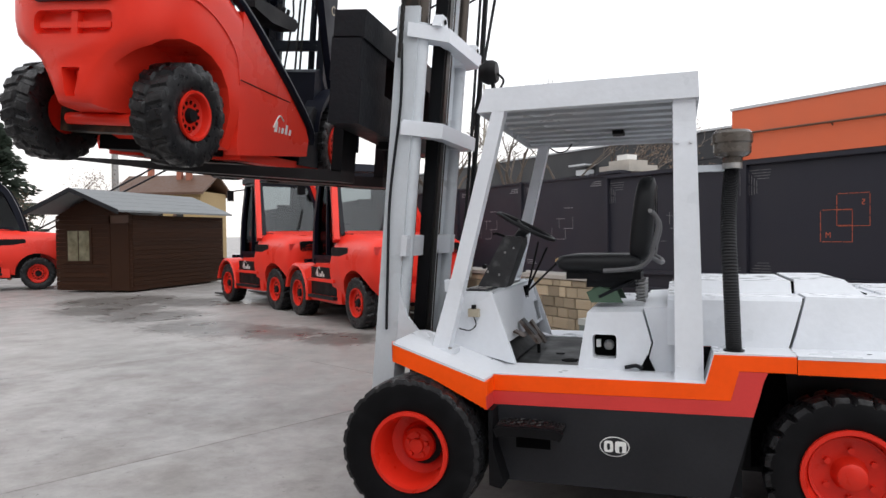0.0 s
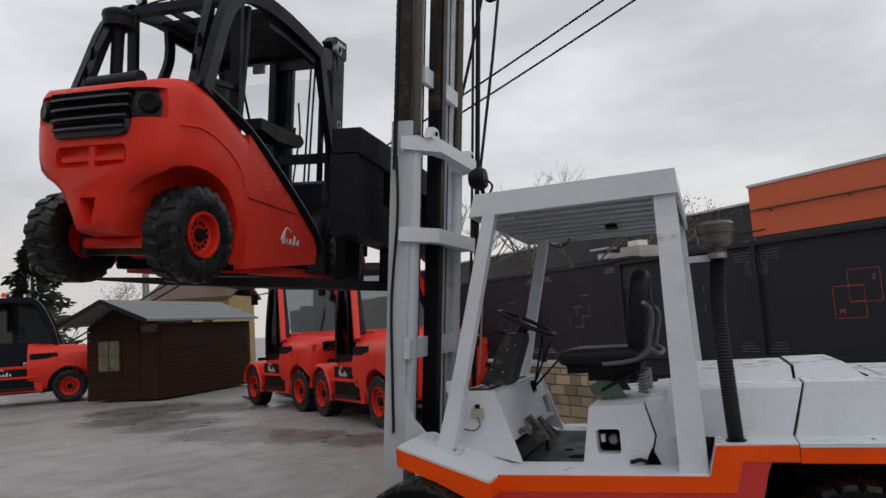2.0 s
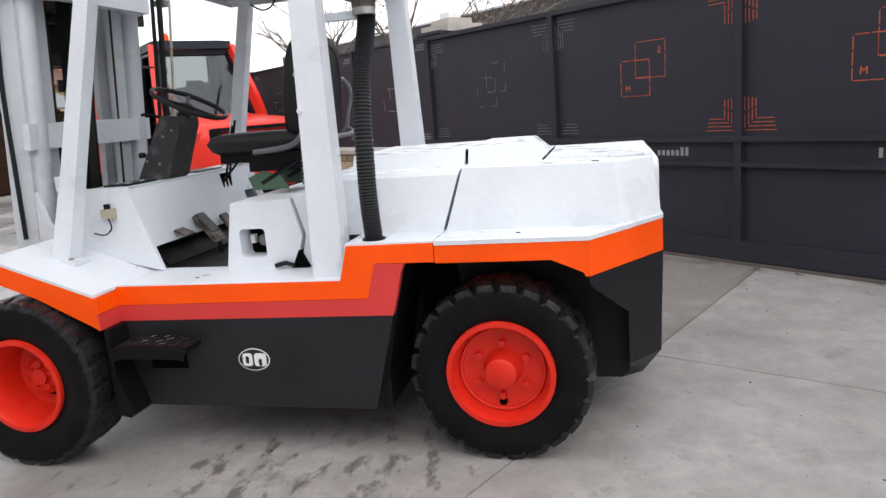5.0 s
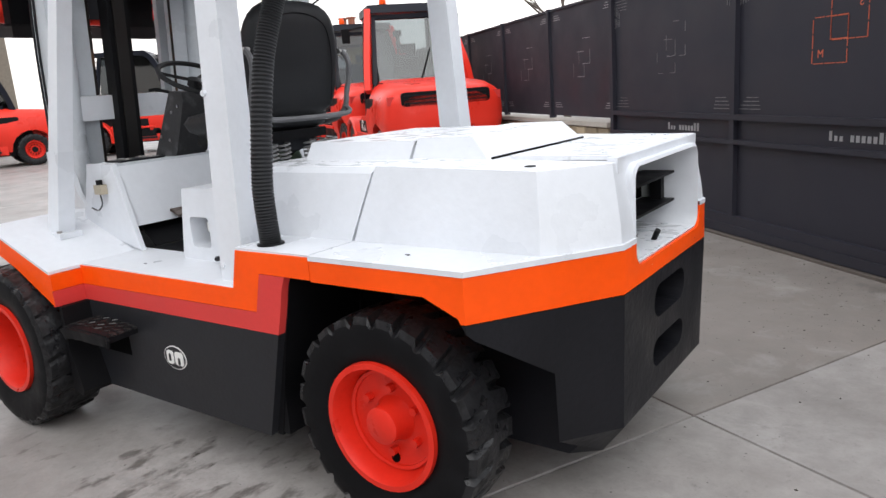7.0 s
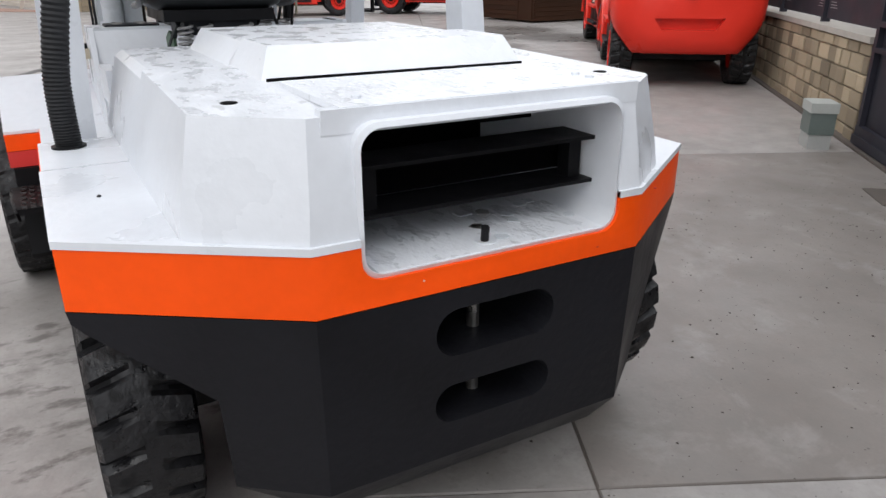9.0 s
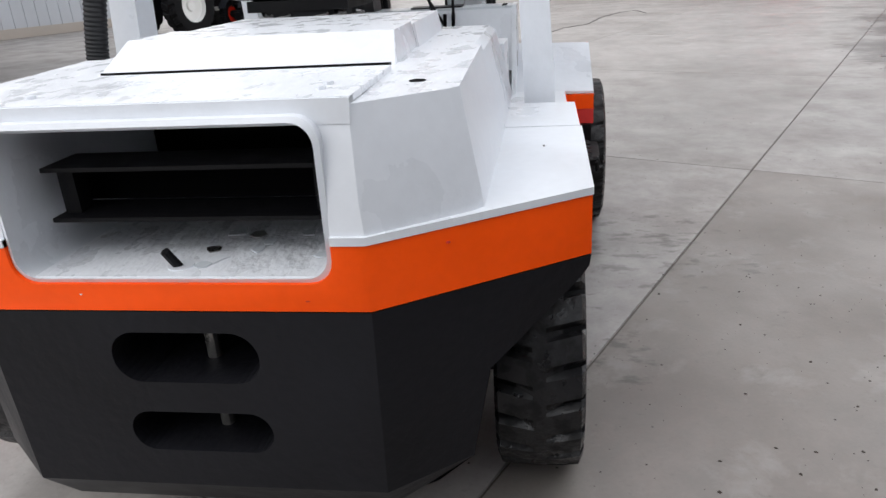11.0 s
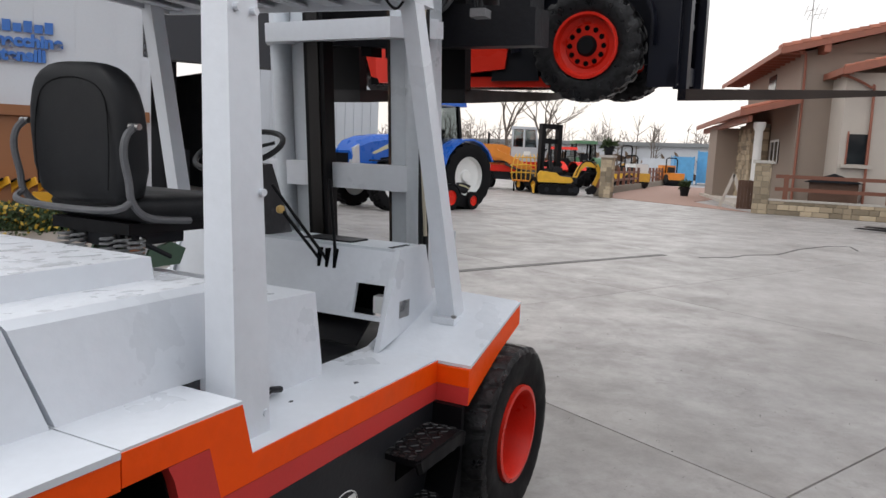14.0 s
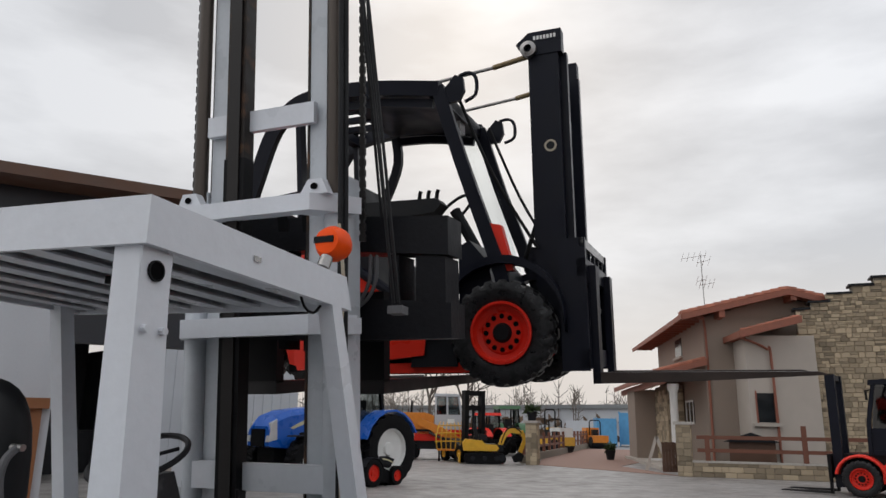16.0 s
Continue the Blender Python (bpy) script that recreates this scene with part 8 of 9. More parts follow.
def street_side():
    m = Matrix.Translation((4.2, 24.3, 0)) @ Matrix.Rotation(math.atan2(-0.6446, 0.7645), 4, "Z")
    b = root("roadside_building", "anthracite commercial building with an orange upper facade", "building", at=m)
    part("orange_wall", bx(-0.7, 26, -0.3, 0, 4.3, 6.2), ORANGEWALL, b, "orange upper facade")
    part("orange_coping", bx(-0.75, 26, -0.35, 0.06, 6.2, 6.3), CLADDING, b)
    part("pipe_rail", tube([(-0.6, -0.45, 5.28), (25, -0.45, 5.15)], 0.04, 6), BROWNTRIM, b)
    for k in range(6):
        part("rail_stay", tube([(0.2 + k * 3, -0.45, 5.27), (0.2 + k * 3, -0.3, 5.17)], 0.03, 5), BROWNTRIM, b)
    part("lower_wall", bx(-0.7, 26, -0.25, 0, 0, 4.3), DARKWALL, b)
    part("dark_wing", bx(-30, -0.7, -0.2, 0.0, 0, 5.6), DARKWALL, b, "dark lower wing")
    part("dark_coping", bx(-30, -0.7, -0.3, 0.05, 5.6, 5.68), CLADDING, b)
    part("side_wall", bx(-0.7, -0.45, 0.0, 14, 0, 6.2), ORANGEWALL, b)
    part("cable", tube([(-28, -0.5, 4.2), (-12, -0.5, 4.3), (0, -0.5, 4.5)], 0.03, 5), CHARCOAL, b)
    cam_ = part("security_lamp", bx(-9.0, -8.3, -0.7, -0.2, 4.35, 4.6), CLADDING, b, bevel=0.05)
    part("lamp_arm", bx(-9.3, -8.2, -0.9, -0.2, 4.78, 4.86), CLADDING, cam_)
    # neighbouring house over the shed, with chimneys
    n = root("neighbour_house", "ochre house with a tiled roof and chimneys", "house", at=pose(-28.2, 32.0, 0, 0, 0, 14) @ Matrix.Diagonal((0.42, 0.5, 0.70, 1)))
    part("wall", bx(-6, 6, -4, 4, 0, 6.2), OCHRE, n)
    for s in (-1, 1):
        part("roof", loft([[(-6.8, s * 4.9, 5.9), (6.8, s * 4.9, 5.9), (6.8, s * 4.9, 6.1), (-6.8, s * 4.9, 6.1)], [(-6.8, 0, 7.6), (6.8, 0, 7.6), (6.8, 0, 7.8), (-6.8, 0, 7.8)]]), BROWNTRIM, n)
    for x, y in ((-4, 1), (1.5, -1), (3.0, -1.2), (4.6, 1)):
        c = part("chimney", bx(x - 0.35, x + 0.35, y - 0.35, y + 0.35, 6.8, 8.5), TERRACOTTA, n)
        part("chimney_cap", bx(x - 0.5, x + 0.5, y - 0.5, y + 0.5, 8.5, 8.62), TERRACOTTA, c)
    for x in (-3.5, -0.5, 2.5):
        wd = part("window", bx(x, x + 1.0, -4.06, -3.98, 3.9, 5.3), DARKGLASS, n)
        part("shutter", bx(x - 0.45, x, -4.08, -4.0, 3.9, 5.3), BROWNTRIM, wd)
    p = root("utility_pole", "tall pale steel utility pole", "pole", at=pose(-23.0, 21.5, 0))
    part("shaft", cyl((0, 0, 0), (0, 0, 6.5), 0.2, 0.14, n=12), STEEL, p)
    fe = root("wood_fence", "low brown post and rail fence behind the shed", "fence")
    for k in range(7):
        part("post", bx(-26 + k * 1.6, -25.88 + k * 1.6, 17.0, 17.12, 0, 1.2), FENCEWOOD, fe)
    for z in (0.45, 0.95):
        part("rail", bx(-26, -15, 17.02, 17.1, z, z + 0.12), FENCEWOOD, fe)


street_side()


# ---- tractors, builders' machines, trees and wires ----
TBLUE = mat("tractor_blue_enamel", (0.012, 0.10, 0.45), 0.32, var=0.08, scale=3, bump=0.1)
PALEGOLD = mat("pale_gold_decal", (0.55, 0.50, 0.30), 0.4)
WRIM = mat("white_wheel_enamel", (0.68, 0.68, 0.66), 0.4, var=0.08)
MACHY = mat("machine_yellow_enamel", (0.66, 0.36, 0.02), 0.42, var=0.12, scale=4)
MACHO = mat("machine_orange_enamel", (0.66, 0.22, 0.02), 0.42, var=0.12, scale=4)
MACHG = mat("machine_green_enamel", (0.05, 0.14, 0.06), 0.45, var=0.1)
SKYBLUE = mat("sky_blue_paint", (0.10, 0.33, 0.58), 0.45, var=0.15, scale=2)
BARK = mat("grey_brown_bark", (0.10, 0.08, 0.065), 0.9, var=0.25, scale=8, bump=0.6)
TWIG = mat("bare_twig", (0.15, 0.125, 0.105), 0.9, var=0.2)
DRYLEAF = mat("dry_leaf_clusters", (0.15, 0.095, 0.06), 0.8, var=0.3)
NEEDLE = mat("conifer_needles", (0.022, 0.035, 0.022), 0.7, var=0.35, scale=5)


def farm_wheel(parent, x, y, r, wid, rim_mat, rim, name, lugs=18):
    w = new(name)
    w.parent = parent
    w.matrix_basis = pose(x, y, r, 0, 0, 90 if x > 0 else -90)
    part("tyre", tyre_bm(r, wid, rim, lugs, 0.06 * r), RUBBER, w, "black lugged farm tyre")
    h_ = wid / 2
    part("rim", lathe([(rim + 0.02, -h_ * 0.8), (rim, -h_ * 0.85), (rim * 0.92, -h_ * 0.4), (rim * 0.35, -h_ * 0.25), (rim * 0.3, -h_ * 0.5), (0.0005, -h_ * 0.5), (0.0005, h_ * 0.4), (rim + 0.02, h_ * 0.7)], n=32, closed=True), rim_mat, w)
    return w


def tractor(at, label, body, rim_mat, k=1.0, cab=True, group=""):
    t = root("tractor", label, "tractor", group, at=at @ Matrix.Diagonal((k, k, k, 1)))
    for s in (-1, 1):
        farm_wheel(t, s * 0.95, -1.2, 1.0, 0.55, rim_mat, 0.58, "rear_wheel")
        farm_wheel(t, s * 0.92, 1.62, 0.72, 0.46, rim_mat, 0.40, "front_wheel")
        rings = []
        for a in range(15, 171, 20):
            c, sn = math.cos(radians(a)), math.sin(radians(a))
            rings.append([(s * x, -1.2 + rr * c, 1.0 + rr * sn) for x, rr in ((0.55, 1.08), (1.22, 1.08), (1.22, 1.14), (0.55, 1.14))])
        part("fender", loft(rings), body, t, "rounded rear fender", smooth=40)
        part("headlamp", prism([(2.40, 1.28), (2.69, 1.22), (2.60, 1.70), (2.44, 1.80)], s * 0.34, s * 0.472, "x"), LAMPGLASS, t, "slanted clear headlamp")
        part("side_stripe", prism([(0.5, 1.92), (1.2, 1.80), (1.9, 1.55), (2.0, 1.58), (1.3, 1.90), (0.5, 2.02)], s * 0.462, s * 0.468, "x"), PALEGOLD, t, "pale gold swoosh")
        part("hood_vent", prism([(0.4, 1.20), (1.5, 1.20), (1.7, 1.45), (0.4, 1.62)], s * 0.461, s * 0.466, "x"), BLACK, t, "black side vent")
        part("front_mudguard", prism([(1.2, 1.40), (2.25, 1.40), (2.3, 1.36), (1.2, 1.36)], s * 0.72, s * 1.10, "x"), BLACK, t)
    hood = [[(-0.46, y, zb), (0.46, y, zb), (0.46, y, zt - 0.15), (0.34, y, zt), (-0.34, y, zt), (-0.46, y, zt - 0.15)] for y, zb, zt in ((0.2, 1.0, 2.16), (1.2, 1.0, 2.14), (2.0, 1.05, 2.04), (2.45, 1.08, 1.88), (2.66, 1.12, 1.62))]
    part("hood", loft(hood), body, t, "painted engine hood", bevel=0.03)
    part("nose_grille", bx(-0.28, 0.28, 2.62, 2.70, 1.1, 1.55), BLACK, t, bevel=0.02)
    part("chassis", bx(-0.35, 0.35, -1.6, 2.4, 0.6, 1.1), BLACK, t, bevel=0.02)
    part("front_axle", bx(-0.8, 0.8, 1.65, 1.85, 0.55, 0.8), BLACK, t)
    part("rear_axle", cyl((-0.9, -1.2, 1.0), (0.9, -1.2, 1.0), 0.25, n=12), BLACK, t)
    if cab:
        for x in (-0.72, 0.72):
            for y, y2 in ((0.35, 0.25), (-1.3, -1.1)):
                part("cab_pillar", tube([(x, y, 1.5), (x * 0.93, y2, 3.1)], 0.05, 4, flat=(0.05, 0.05)), BLACK, t)
            gl = part("cab_glass", prism([(-1.25, 1.6), (0.3, 1.6), (0.22, 3.05), (-1.08, 3.05)], x * 0.95, x * 0.97, "x"), SMOKED, t)
            gl.visible_shadow = False
        part("cab_roof", prism([(-1.4, 3.08), (0.45, 3.08), (0.40, 3.28), (-1.3, 3.30)], -0.78, 0.78, "x"), body, t, bevel=0.05)
        part("exhaust", tube([(0.52, 0.5, 1.9), (0.56, 0.5, 3.2)], 0.06, 8), BLACK, t)
        part("seat", bx(-0.25, 0.25, -1.0, -0.5, 1.6, 2.4), VINYL, t, bevel=0.05)
    else:
        part("seat", bx(-0.3, 0.3, -1.3, -0.8, 1.6, 1.75), VINYL, t, bevel=0.05)
        part("steering_wheel", cyl((0, -0.1, 2.2), (0, -0.05, 2.24), 0.25, n=16), BLACK, t)
        part("roll_bar", tube([(-0.5, -1.4, 1.5), (-0.5, -1.4, 2.6), (0.5, -1.4, 2.6), (0.5, -1.4, 1.5)], 0.05, 8), BLACK, t)
    return t


tractor(pose(-17.6, -9.3, 0, 0, 0, -90 - 19), "large bright blue farm tractor with white wheels", TBLUE, WRIM, 1.09)
tractor(pose(-18.0, -8.1, 0, 0, 0, 75), "tiny dark garden tractor with orange wheels beside the large one", CHARCOAL, RIM, 0.41, False)


def excavator():
    e = root("mini_excavator", "small yellow tracked excavator with a folded arm", "excavator", at=pose(-32.8, -9.2, 0, 0, 0, 21))
    for s in (-1, 1):
        part("track", prism(rounded(2.1, 0.52, 0.25, 5, 0, 0.27), s * 0.55, s * 0.90, "x"), RUBBER, e, "black rubber track")
        for y in (-0.6, 0.0, 0.6):
            part("track_roller", cyl((s * 0.9, y, 0.27), (s * 0.92, y, 0.27), 0.12, n=12), CHARCOAL, e)
        part("sprocket", cyl((s * 0.9, 0.85, 0.30), (s * 0.93, 0.85, 0.30), 0.17, n=10), CHARCOAL, e)
        part("canopy_post", tube([(s * 0.55, -0.85, 1.1), (s * 0.55, -0.80, 2.15), (s * 0.52, -0.70, 2.3)], 0.035, 6), BLACK, e)
    part("canopy_bar", tube([(-0.52, -0.70, 2.3), (0.52, -0.70, 2.3)], 0.035, 6), BLACK, e)
    part("dozer_blade", bx(-0.9, 0.9, -1.3, -1.22, 0.05, 0.45), MACHY, e)
    part("slew_ring", cyl((0, 0, 0.50), (0, 0, 0.62), 0.45, n=20), CHARCOAL, e)
    part("body", prism([(-1.05, 0.62), (0.60, 0.62), (0.72, 0.74), (0.60, 0.92), (0.05, 0.95), (-0.15, 1.12), (-0.95, 1.18), (-1.1, 1.0)], -0.72, 0.72, "x"), MACHY, e, "yellow engine body", bevel=0.06)
    part("floor_plate", bx(-0.65, 0.65, 0.0, 0.60, 0.93, 0.96), CHARCOAL, e)
    part("seat_base", bx(-0.28, 0.28, -0.55, 0.0, 1.0, 1.30), CHARCOAL, e, bevel=0.03)
    part("seat", prism([(-0.50, 1.30), (0.02, 1.30), (0.05, 1.42), (-0.32, 1.44), (-0.42, 1.98), (-0.54, 1.98)], -0.25, 0.25, "x"), VINYL, e, "black seat", bevel=0.04)
    for x in (-0.38, 0.38):
        part("lever_box", bx(x - 0.08, x + 0.08, -0.30, 0.15, 1.15, 1.38), CHARCOAL, e, bevel=0.02)
        part("control_lever", tube([(x, 0.08, 1.38), (x, 0.12, 1.62)], 0.022, 6), BLACK, e)
    part("boom_foot", bx(0.10, 0.46, 0.60, 0.95, 0.60, 0.92), CHARCOAL, e, bevel=0.03)
    part("boom", tube([(0.28, 0.80, 0.85), (0.28, 1.00, 1.35), (0.28, 1.35, 1.62), (0.28, 1.80, 1.55)], 0.1, 4, smooth=3, flat=(0.08, 0.12)), MACHY, e, "yellow bent boom")
    part("stick", tube([(0.28, 1.86, 1.62), (0.28, 2.05, 1.20), (0.28, 1.80, 0.55)], 0.08, 4, flat=(0.07, 0.10)), MACHY, e, "yellow dipper arm")
    part("bucket", prism([(1.75, 0.60), (1.98, 0.42), (1.85, 0.12), (1.50, 0.08), (1.38, 0.35)], 0.02, 0.54, "x"), BLACK, e, "black digging bucket", bevel=0.02)
    part("boom_ram", cyl((0.28, 1.02, 0.80), (0.28, 1.50, 1.40), 0.05, n=10), BLACK, e)
    part("stick_ram", cyl((0.28, 1.20, 1.78), (0.28, 1.86, 1.72), 0.045, n=10), CHROME, e)
    part("boom_hose", tube([(0.36, 0.85, 1.0), (0.37, 1.1, 1.6), (0.37, 1.5, 1.80), (0.37, 1.9, 1.5)], 0.03, 6, smooth=4), BLACK, e)
    return e


def loader():
    w = root("wheel_loader", "orange and red wheeled digger with a grey cab", "digger", at=pose(-35.6, -12.9, 0, 0, 0, 21))
    for y in (-1.5, 1.2):
        for s in (-1, 1):
            farm_wheel(w, s * 0.9, y, 0.52, 0.4, CLADDING, 0.28, "wheel", 16)
    part("undercarriage", bx(-0.85, 0.85, -2.0, 1.8, 0.55, 1.00), CHARCOAL, w, "dark undercarriage", bevel=0.05)
    part("turntable", prism([(-1.2, 1.0), (1.5, 1.0), (1.6, 1.2), (1.45, 1.60), (-1.2, 1.60)], -1.0, 1.0, "x"), RIM, w, "red turntable", bevel=0.05)
    part("engine_body", prism([(-2.6, 1.35), (-0.15, 1.35), (-0.15, 2.35), (-0.6, 2.50), (-2.4, 2.50), (-2.6, 2.2)], -1.0, 1.0, "x"), MACHO, w, "orange engine body", bevel=0.06)
    for k in range(4):
        part("vent_slot", bx(1.0, 1.012, -2.35, -1.5, 1.65 + k * 0.17, 1.72 + k * 0.17), CHARCOAL, w)
    part("engine_stripe", bx(1.0, 1.010, -1.4, -0.2, 1.48, 1.60), CHARCOAL, w)
    part("exhaust", tube([(0.5, -1.4, 2.4), (0.5, -1.4, 3.15)], 0.06, 8), BLACK, w)
    part("cab", prism([(-0.1, 1.6), (1.40, 1.6), (1.45, 1.9), (1.40, 2.40), (-0.1, 2.40)], -0.2, 1.0, "x"), CLADDING, w, "pale grey cab", bevel=0.04)
    part("cab_glass", prism([(-0.05, 2.40), (1.36, 2.40), (1.20, 3.40), (-0.05, 3.40)], -0.16, 0.96, "x"), SMOKED, w)
    part("cab_roof", prism([(-0.16, 3.38), (1.30, 3.38), (1.24, 3.52), (-0.12, 3.54)], -0.25, 1.05, "x"), CLADDING, w, "pale grey cab roof", bevel=0.04)
    for x in (-0.17, 0.97):
        for y, y2 in ((-0.05, -0.05), (0.60, 0.58), (1.38, 1.22)):
            part("cab_pillar", tube([(x, y, 2.38), (x, y2, 3.40)], 0.05, 4, flat=(0.05, 0.06)), CLADDING, w)
    part("cab_seat", bx(0.15, 0.65, 0.15, 0.60, 2.0, 2.9), VINYL, w, bevel=0.05)
    part("boom", tube([(1.25, -1.0, 2.05), (1.35, 0.2, 1.55), (1.5, 1.7, 0.75)], 0.12, 4, flat=(0.12, 0.20)), MACHO, w, "orange lowered boom", bevel=0.02)
    part("boom_ram", cyl((1.30, -0.4, 1.45), (1.46, 1.1, 0.80), 0.07, n=10), CHROME, w)
    part("bucket_arm", tube([(1.5, 1.65, 0.85), (1.55, 2.1, 1.15), (1.55, 2.5, 0.70)], 0.1, 4, flat=(0.08, 0.12)), MACHO, w)
    rings = [[(x, 1.75 + 0.55 * math.cos(radians(a)), 0.40 + 0.42 * math.sin(radians(a))) for a in (200, 240, 285, 330, 365)] + [(x, 1.75 + 0.47 * math.cos(radians(a)), 0.40 + 0.34 * math.sin(radians(a))) for a in (365, 330, 285, 240, 200)] for x in (0.85, 2.35)]
    bk = part("bucket", loft(rings), MACHO, w, "orange hollow digging bucket")
    for x in (0.83, 2.33):
        part("bucket_cheek", prism([(1.24, 0.28), (1.60, 0.0), (2.0, 0.02), (2.30, 0.45), (1.8, 0.85)], x, x + 0.04, "x"), MACHO, bk)
    for k in range(6):
        part("bucket_tooth", bx(0.92 + k * 0.25, 1.02 + k * 0.25, 2.22, 2.40, 0.40, 0.46), CHARCOAL, bk)
    return w


def mast_forklift():
    y = root("forklift", "dark forklift with a raised black mast among the machines", "forklift", at=pose(-34.0, -10.7, 0, 0, 0, -40))
    for s in (-1, 1):
        part("mast_rail", bx(*sorted((s * 0.38, s * 0.62)), 0.8, 1.15, 0.2, 3.62), BLACK, y, bevel=0.02)
        farm_wheel(y, s * 0.6, 0.7, 0.42, 0.3, MACHY, 0.2, "front_wheel", 14)
        farm_wheel(y, s * 0.6, -0.9, 0.36, 0.28, MACHY, 0.18, "rear_wheel", 14)
    for z in (3.36, 2.6, 1.4):
        part("mast_cross", bx(-0.6, 0.6, 0.85, 1.05, z, z + 0.26), BLACK, y)
    part("lift_ram", cyl((0, 0.95, 0.2), (0, 0.95, 2.9), 0.07, n=10), CHARCOAL, y)
    part("body", prism([(-1.4, 0.3), (0.6, 0.3), (0.6, 0.8), (-0.1, 1.1), (-1.3, 1.2)], -0.6, 0.6, "x"), CHARCOAL, y, bevel=0.05)
    return y


def cage():
    c = root("man_basket", "yellow tubular guard cage beside the digger", "basket", at=pose(-33.6, -11.3, 0, 0, 0, 21))
    part("floor", bx(-0.5, 0.5, -0.7, 0.7, 0.55, 0.62), MACHO, c)
    for k in range(7):
        y = -0.7 + k * 0.233
        part("bar", tube([(0.5, y, 0.6), (0.66, y * 1.1, 1.15), (0.50, y * 0.95, 1.70), (0.1, y * 0.8, 2.0)], 0.028, 6, smooth=4), MACHY, c)
    for z, k in ((0.95, 1.12), (1.35, 1.15), (1.75, 0.95)):
        part("hoop", tube([(-0.5, -0.66 * k, z), (0.40, -0.70 * k, z + 0.05), (0.64, -0.30 * k, z + 0.08), (0.64, 0.30 * k, z + 0.08), (0.40, 0.70 * k, z + 0.05), (-0.5, 0.66 * k, z)], 0.034, 6, smooth=4), MACHY, c)
    part("headlamp_box", bx(0.30, 0.46, -0.18, 0.18, 1.95, 2.15), WHITE_MARK, c, bevel=0.02)
    for y in (-0.6, 0.6):
        part("leg", tube([(0, y, 0.0), (0, y, 0.58)], 0.05, 6), BLACK, c)
    return c


excavator()
loader()
mast_forklift()
cage()
tractor(pose(-45.0, -11.6, 0, 0, 0, 120), "dark green tractor with a glazed cab far off", MACHG, BLACK, 0.95, True, "tractors far off")
tractor(pose(-42.5, -12.3, 0, 0, 0, 140), "red tractor with a glazed cab far off", RED_FAR, BLACK, 0.8, True, "tractors far off")


def roller(x, y, turn, mt, label, cover=None, bar=2.4):
    r = root("site_machine", label, "site machine", "machines along the far fence", at=pose(x, y, 0, 0, 0, turn))
    part("base", bx(-1.6, 1.6, -0.7, 0.7, 0.5, 1.1), mt, r, bevel=0.06)
    part("engine_cover", bx(-1.5, -0.4, -0.6, 0.6, 1.1, 1.75), cover or mt, r, bevel=0.2, segs=3)
    part("cover_vent", bx(-1.3, -0.6, 0.6, 0.615, 1.2, 1.5), CHARCOAL, r)
    for xx in (-1.0, 1.0):
        part("drum", cyl((xx, -0.75, 0.5), (xx, 0.75, 0.5), 0.5, n=18), CHARCOAL, r)
    part("roll_bar", tube([(0.2, -0.5, 1.1), (0.2, -0.5, bar - 0.15), (0.2, -0.35, bar), (0.2, 0.35, bar), (0.2, 0.5, bar - 0.15), (0.2, 0.5, 1.1)], 0.055, 8), BLACK, r)
    part("seat", bx(-0.1, 0.4, -0.25, 0.25, 1.1, 1.6), VINYL, r, bevel=0.05)
    return r


for x, y, tn, mt, lb in ((-50, -9.5, -125, MACHY, "yellow road roller with a white engine cover"), (-56, -10.6, 20, MACHY, "yellow road roller with a roll bar"), (-63, -8.6, 30, MACHO, "orange road roller by the far fence"), (-50, -17, 60, CHARCOAL, "dark road roller by the far fence"), (-36, -15.5, 50, RED_FAR, "red road roller behind the digger")):
    roller(x, y, tn, mt, lb, WRIM if "white" in lb else None, 3.05 if "white" in lb else 2.4)
for k, (x, y, mt) in enumerate(((-70, -8.7, SKYBLUE), (-72, -6.6, SKYBLUE), (-84, -13.5, CLADDING))):
    c = root("container", "painted steel container among the machines far off", "container", "containers far off", at=pose(x, y, 0, 0, 0, (14, 6, 100)[k]) @ Matrix.Diagonal((0.6, 0.75, (1.05, 1.28, 1.0)[k], 1)))
    part("body", bx(-3, 3, -1.2, 1.2, 0.15, 2.5), mt, c, bevel=0.03)
    for q in range(12):
        part("rib", bx(-2.9 + q * 0.5, -2.75 + q * 0.5, 1.2, 1.25, 0.25, 2.4), mt, c)
    for q in range(4):
        part("corner_post", bx(-3.05 if q < 2 else 2.95, -2.95 if q < 2 else 3.05, -1.25 if q % 2 else 1.15, -1.15 if q % 2 else 1.25, 0, 2.6), mt, c)
yf = root("yard_fence", "red brown post and rail fence along the far yard", "fence")
for k in range(16):
    part("post", bx(-34.5 - k * 2.0, -34.35 - k * 2.0, -7.6 - k * 0.12, -7.45 - k * 0.12, 0, 1.5), FENCEWOOD, yf)
for z in (0.75, 1.2):
    part("rail", tube([(-34.5, -7.55, z), (-66, -9.4, z)], 0.06, 4, flat=(0.03, 0.07)), FENCEWOOD, yf)
part("plinth", tube([(-34.0, -7.5, 0.2), (-66, -9.4, 0.2)], 0.1, 4, flat=(0.15, 0.2)), MORTAR, yf)


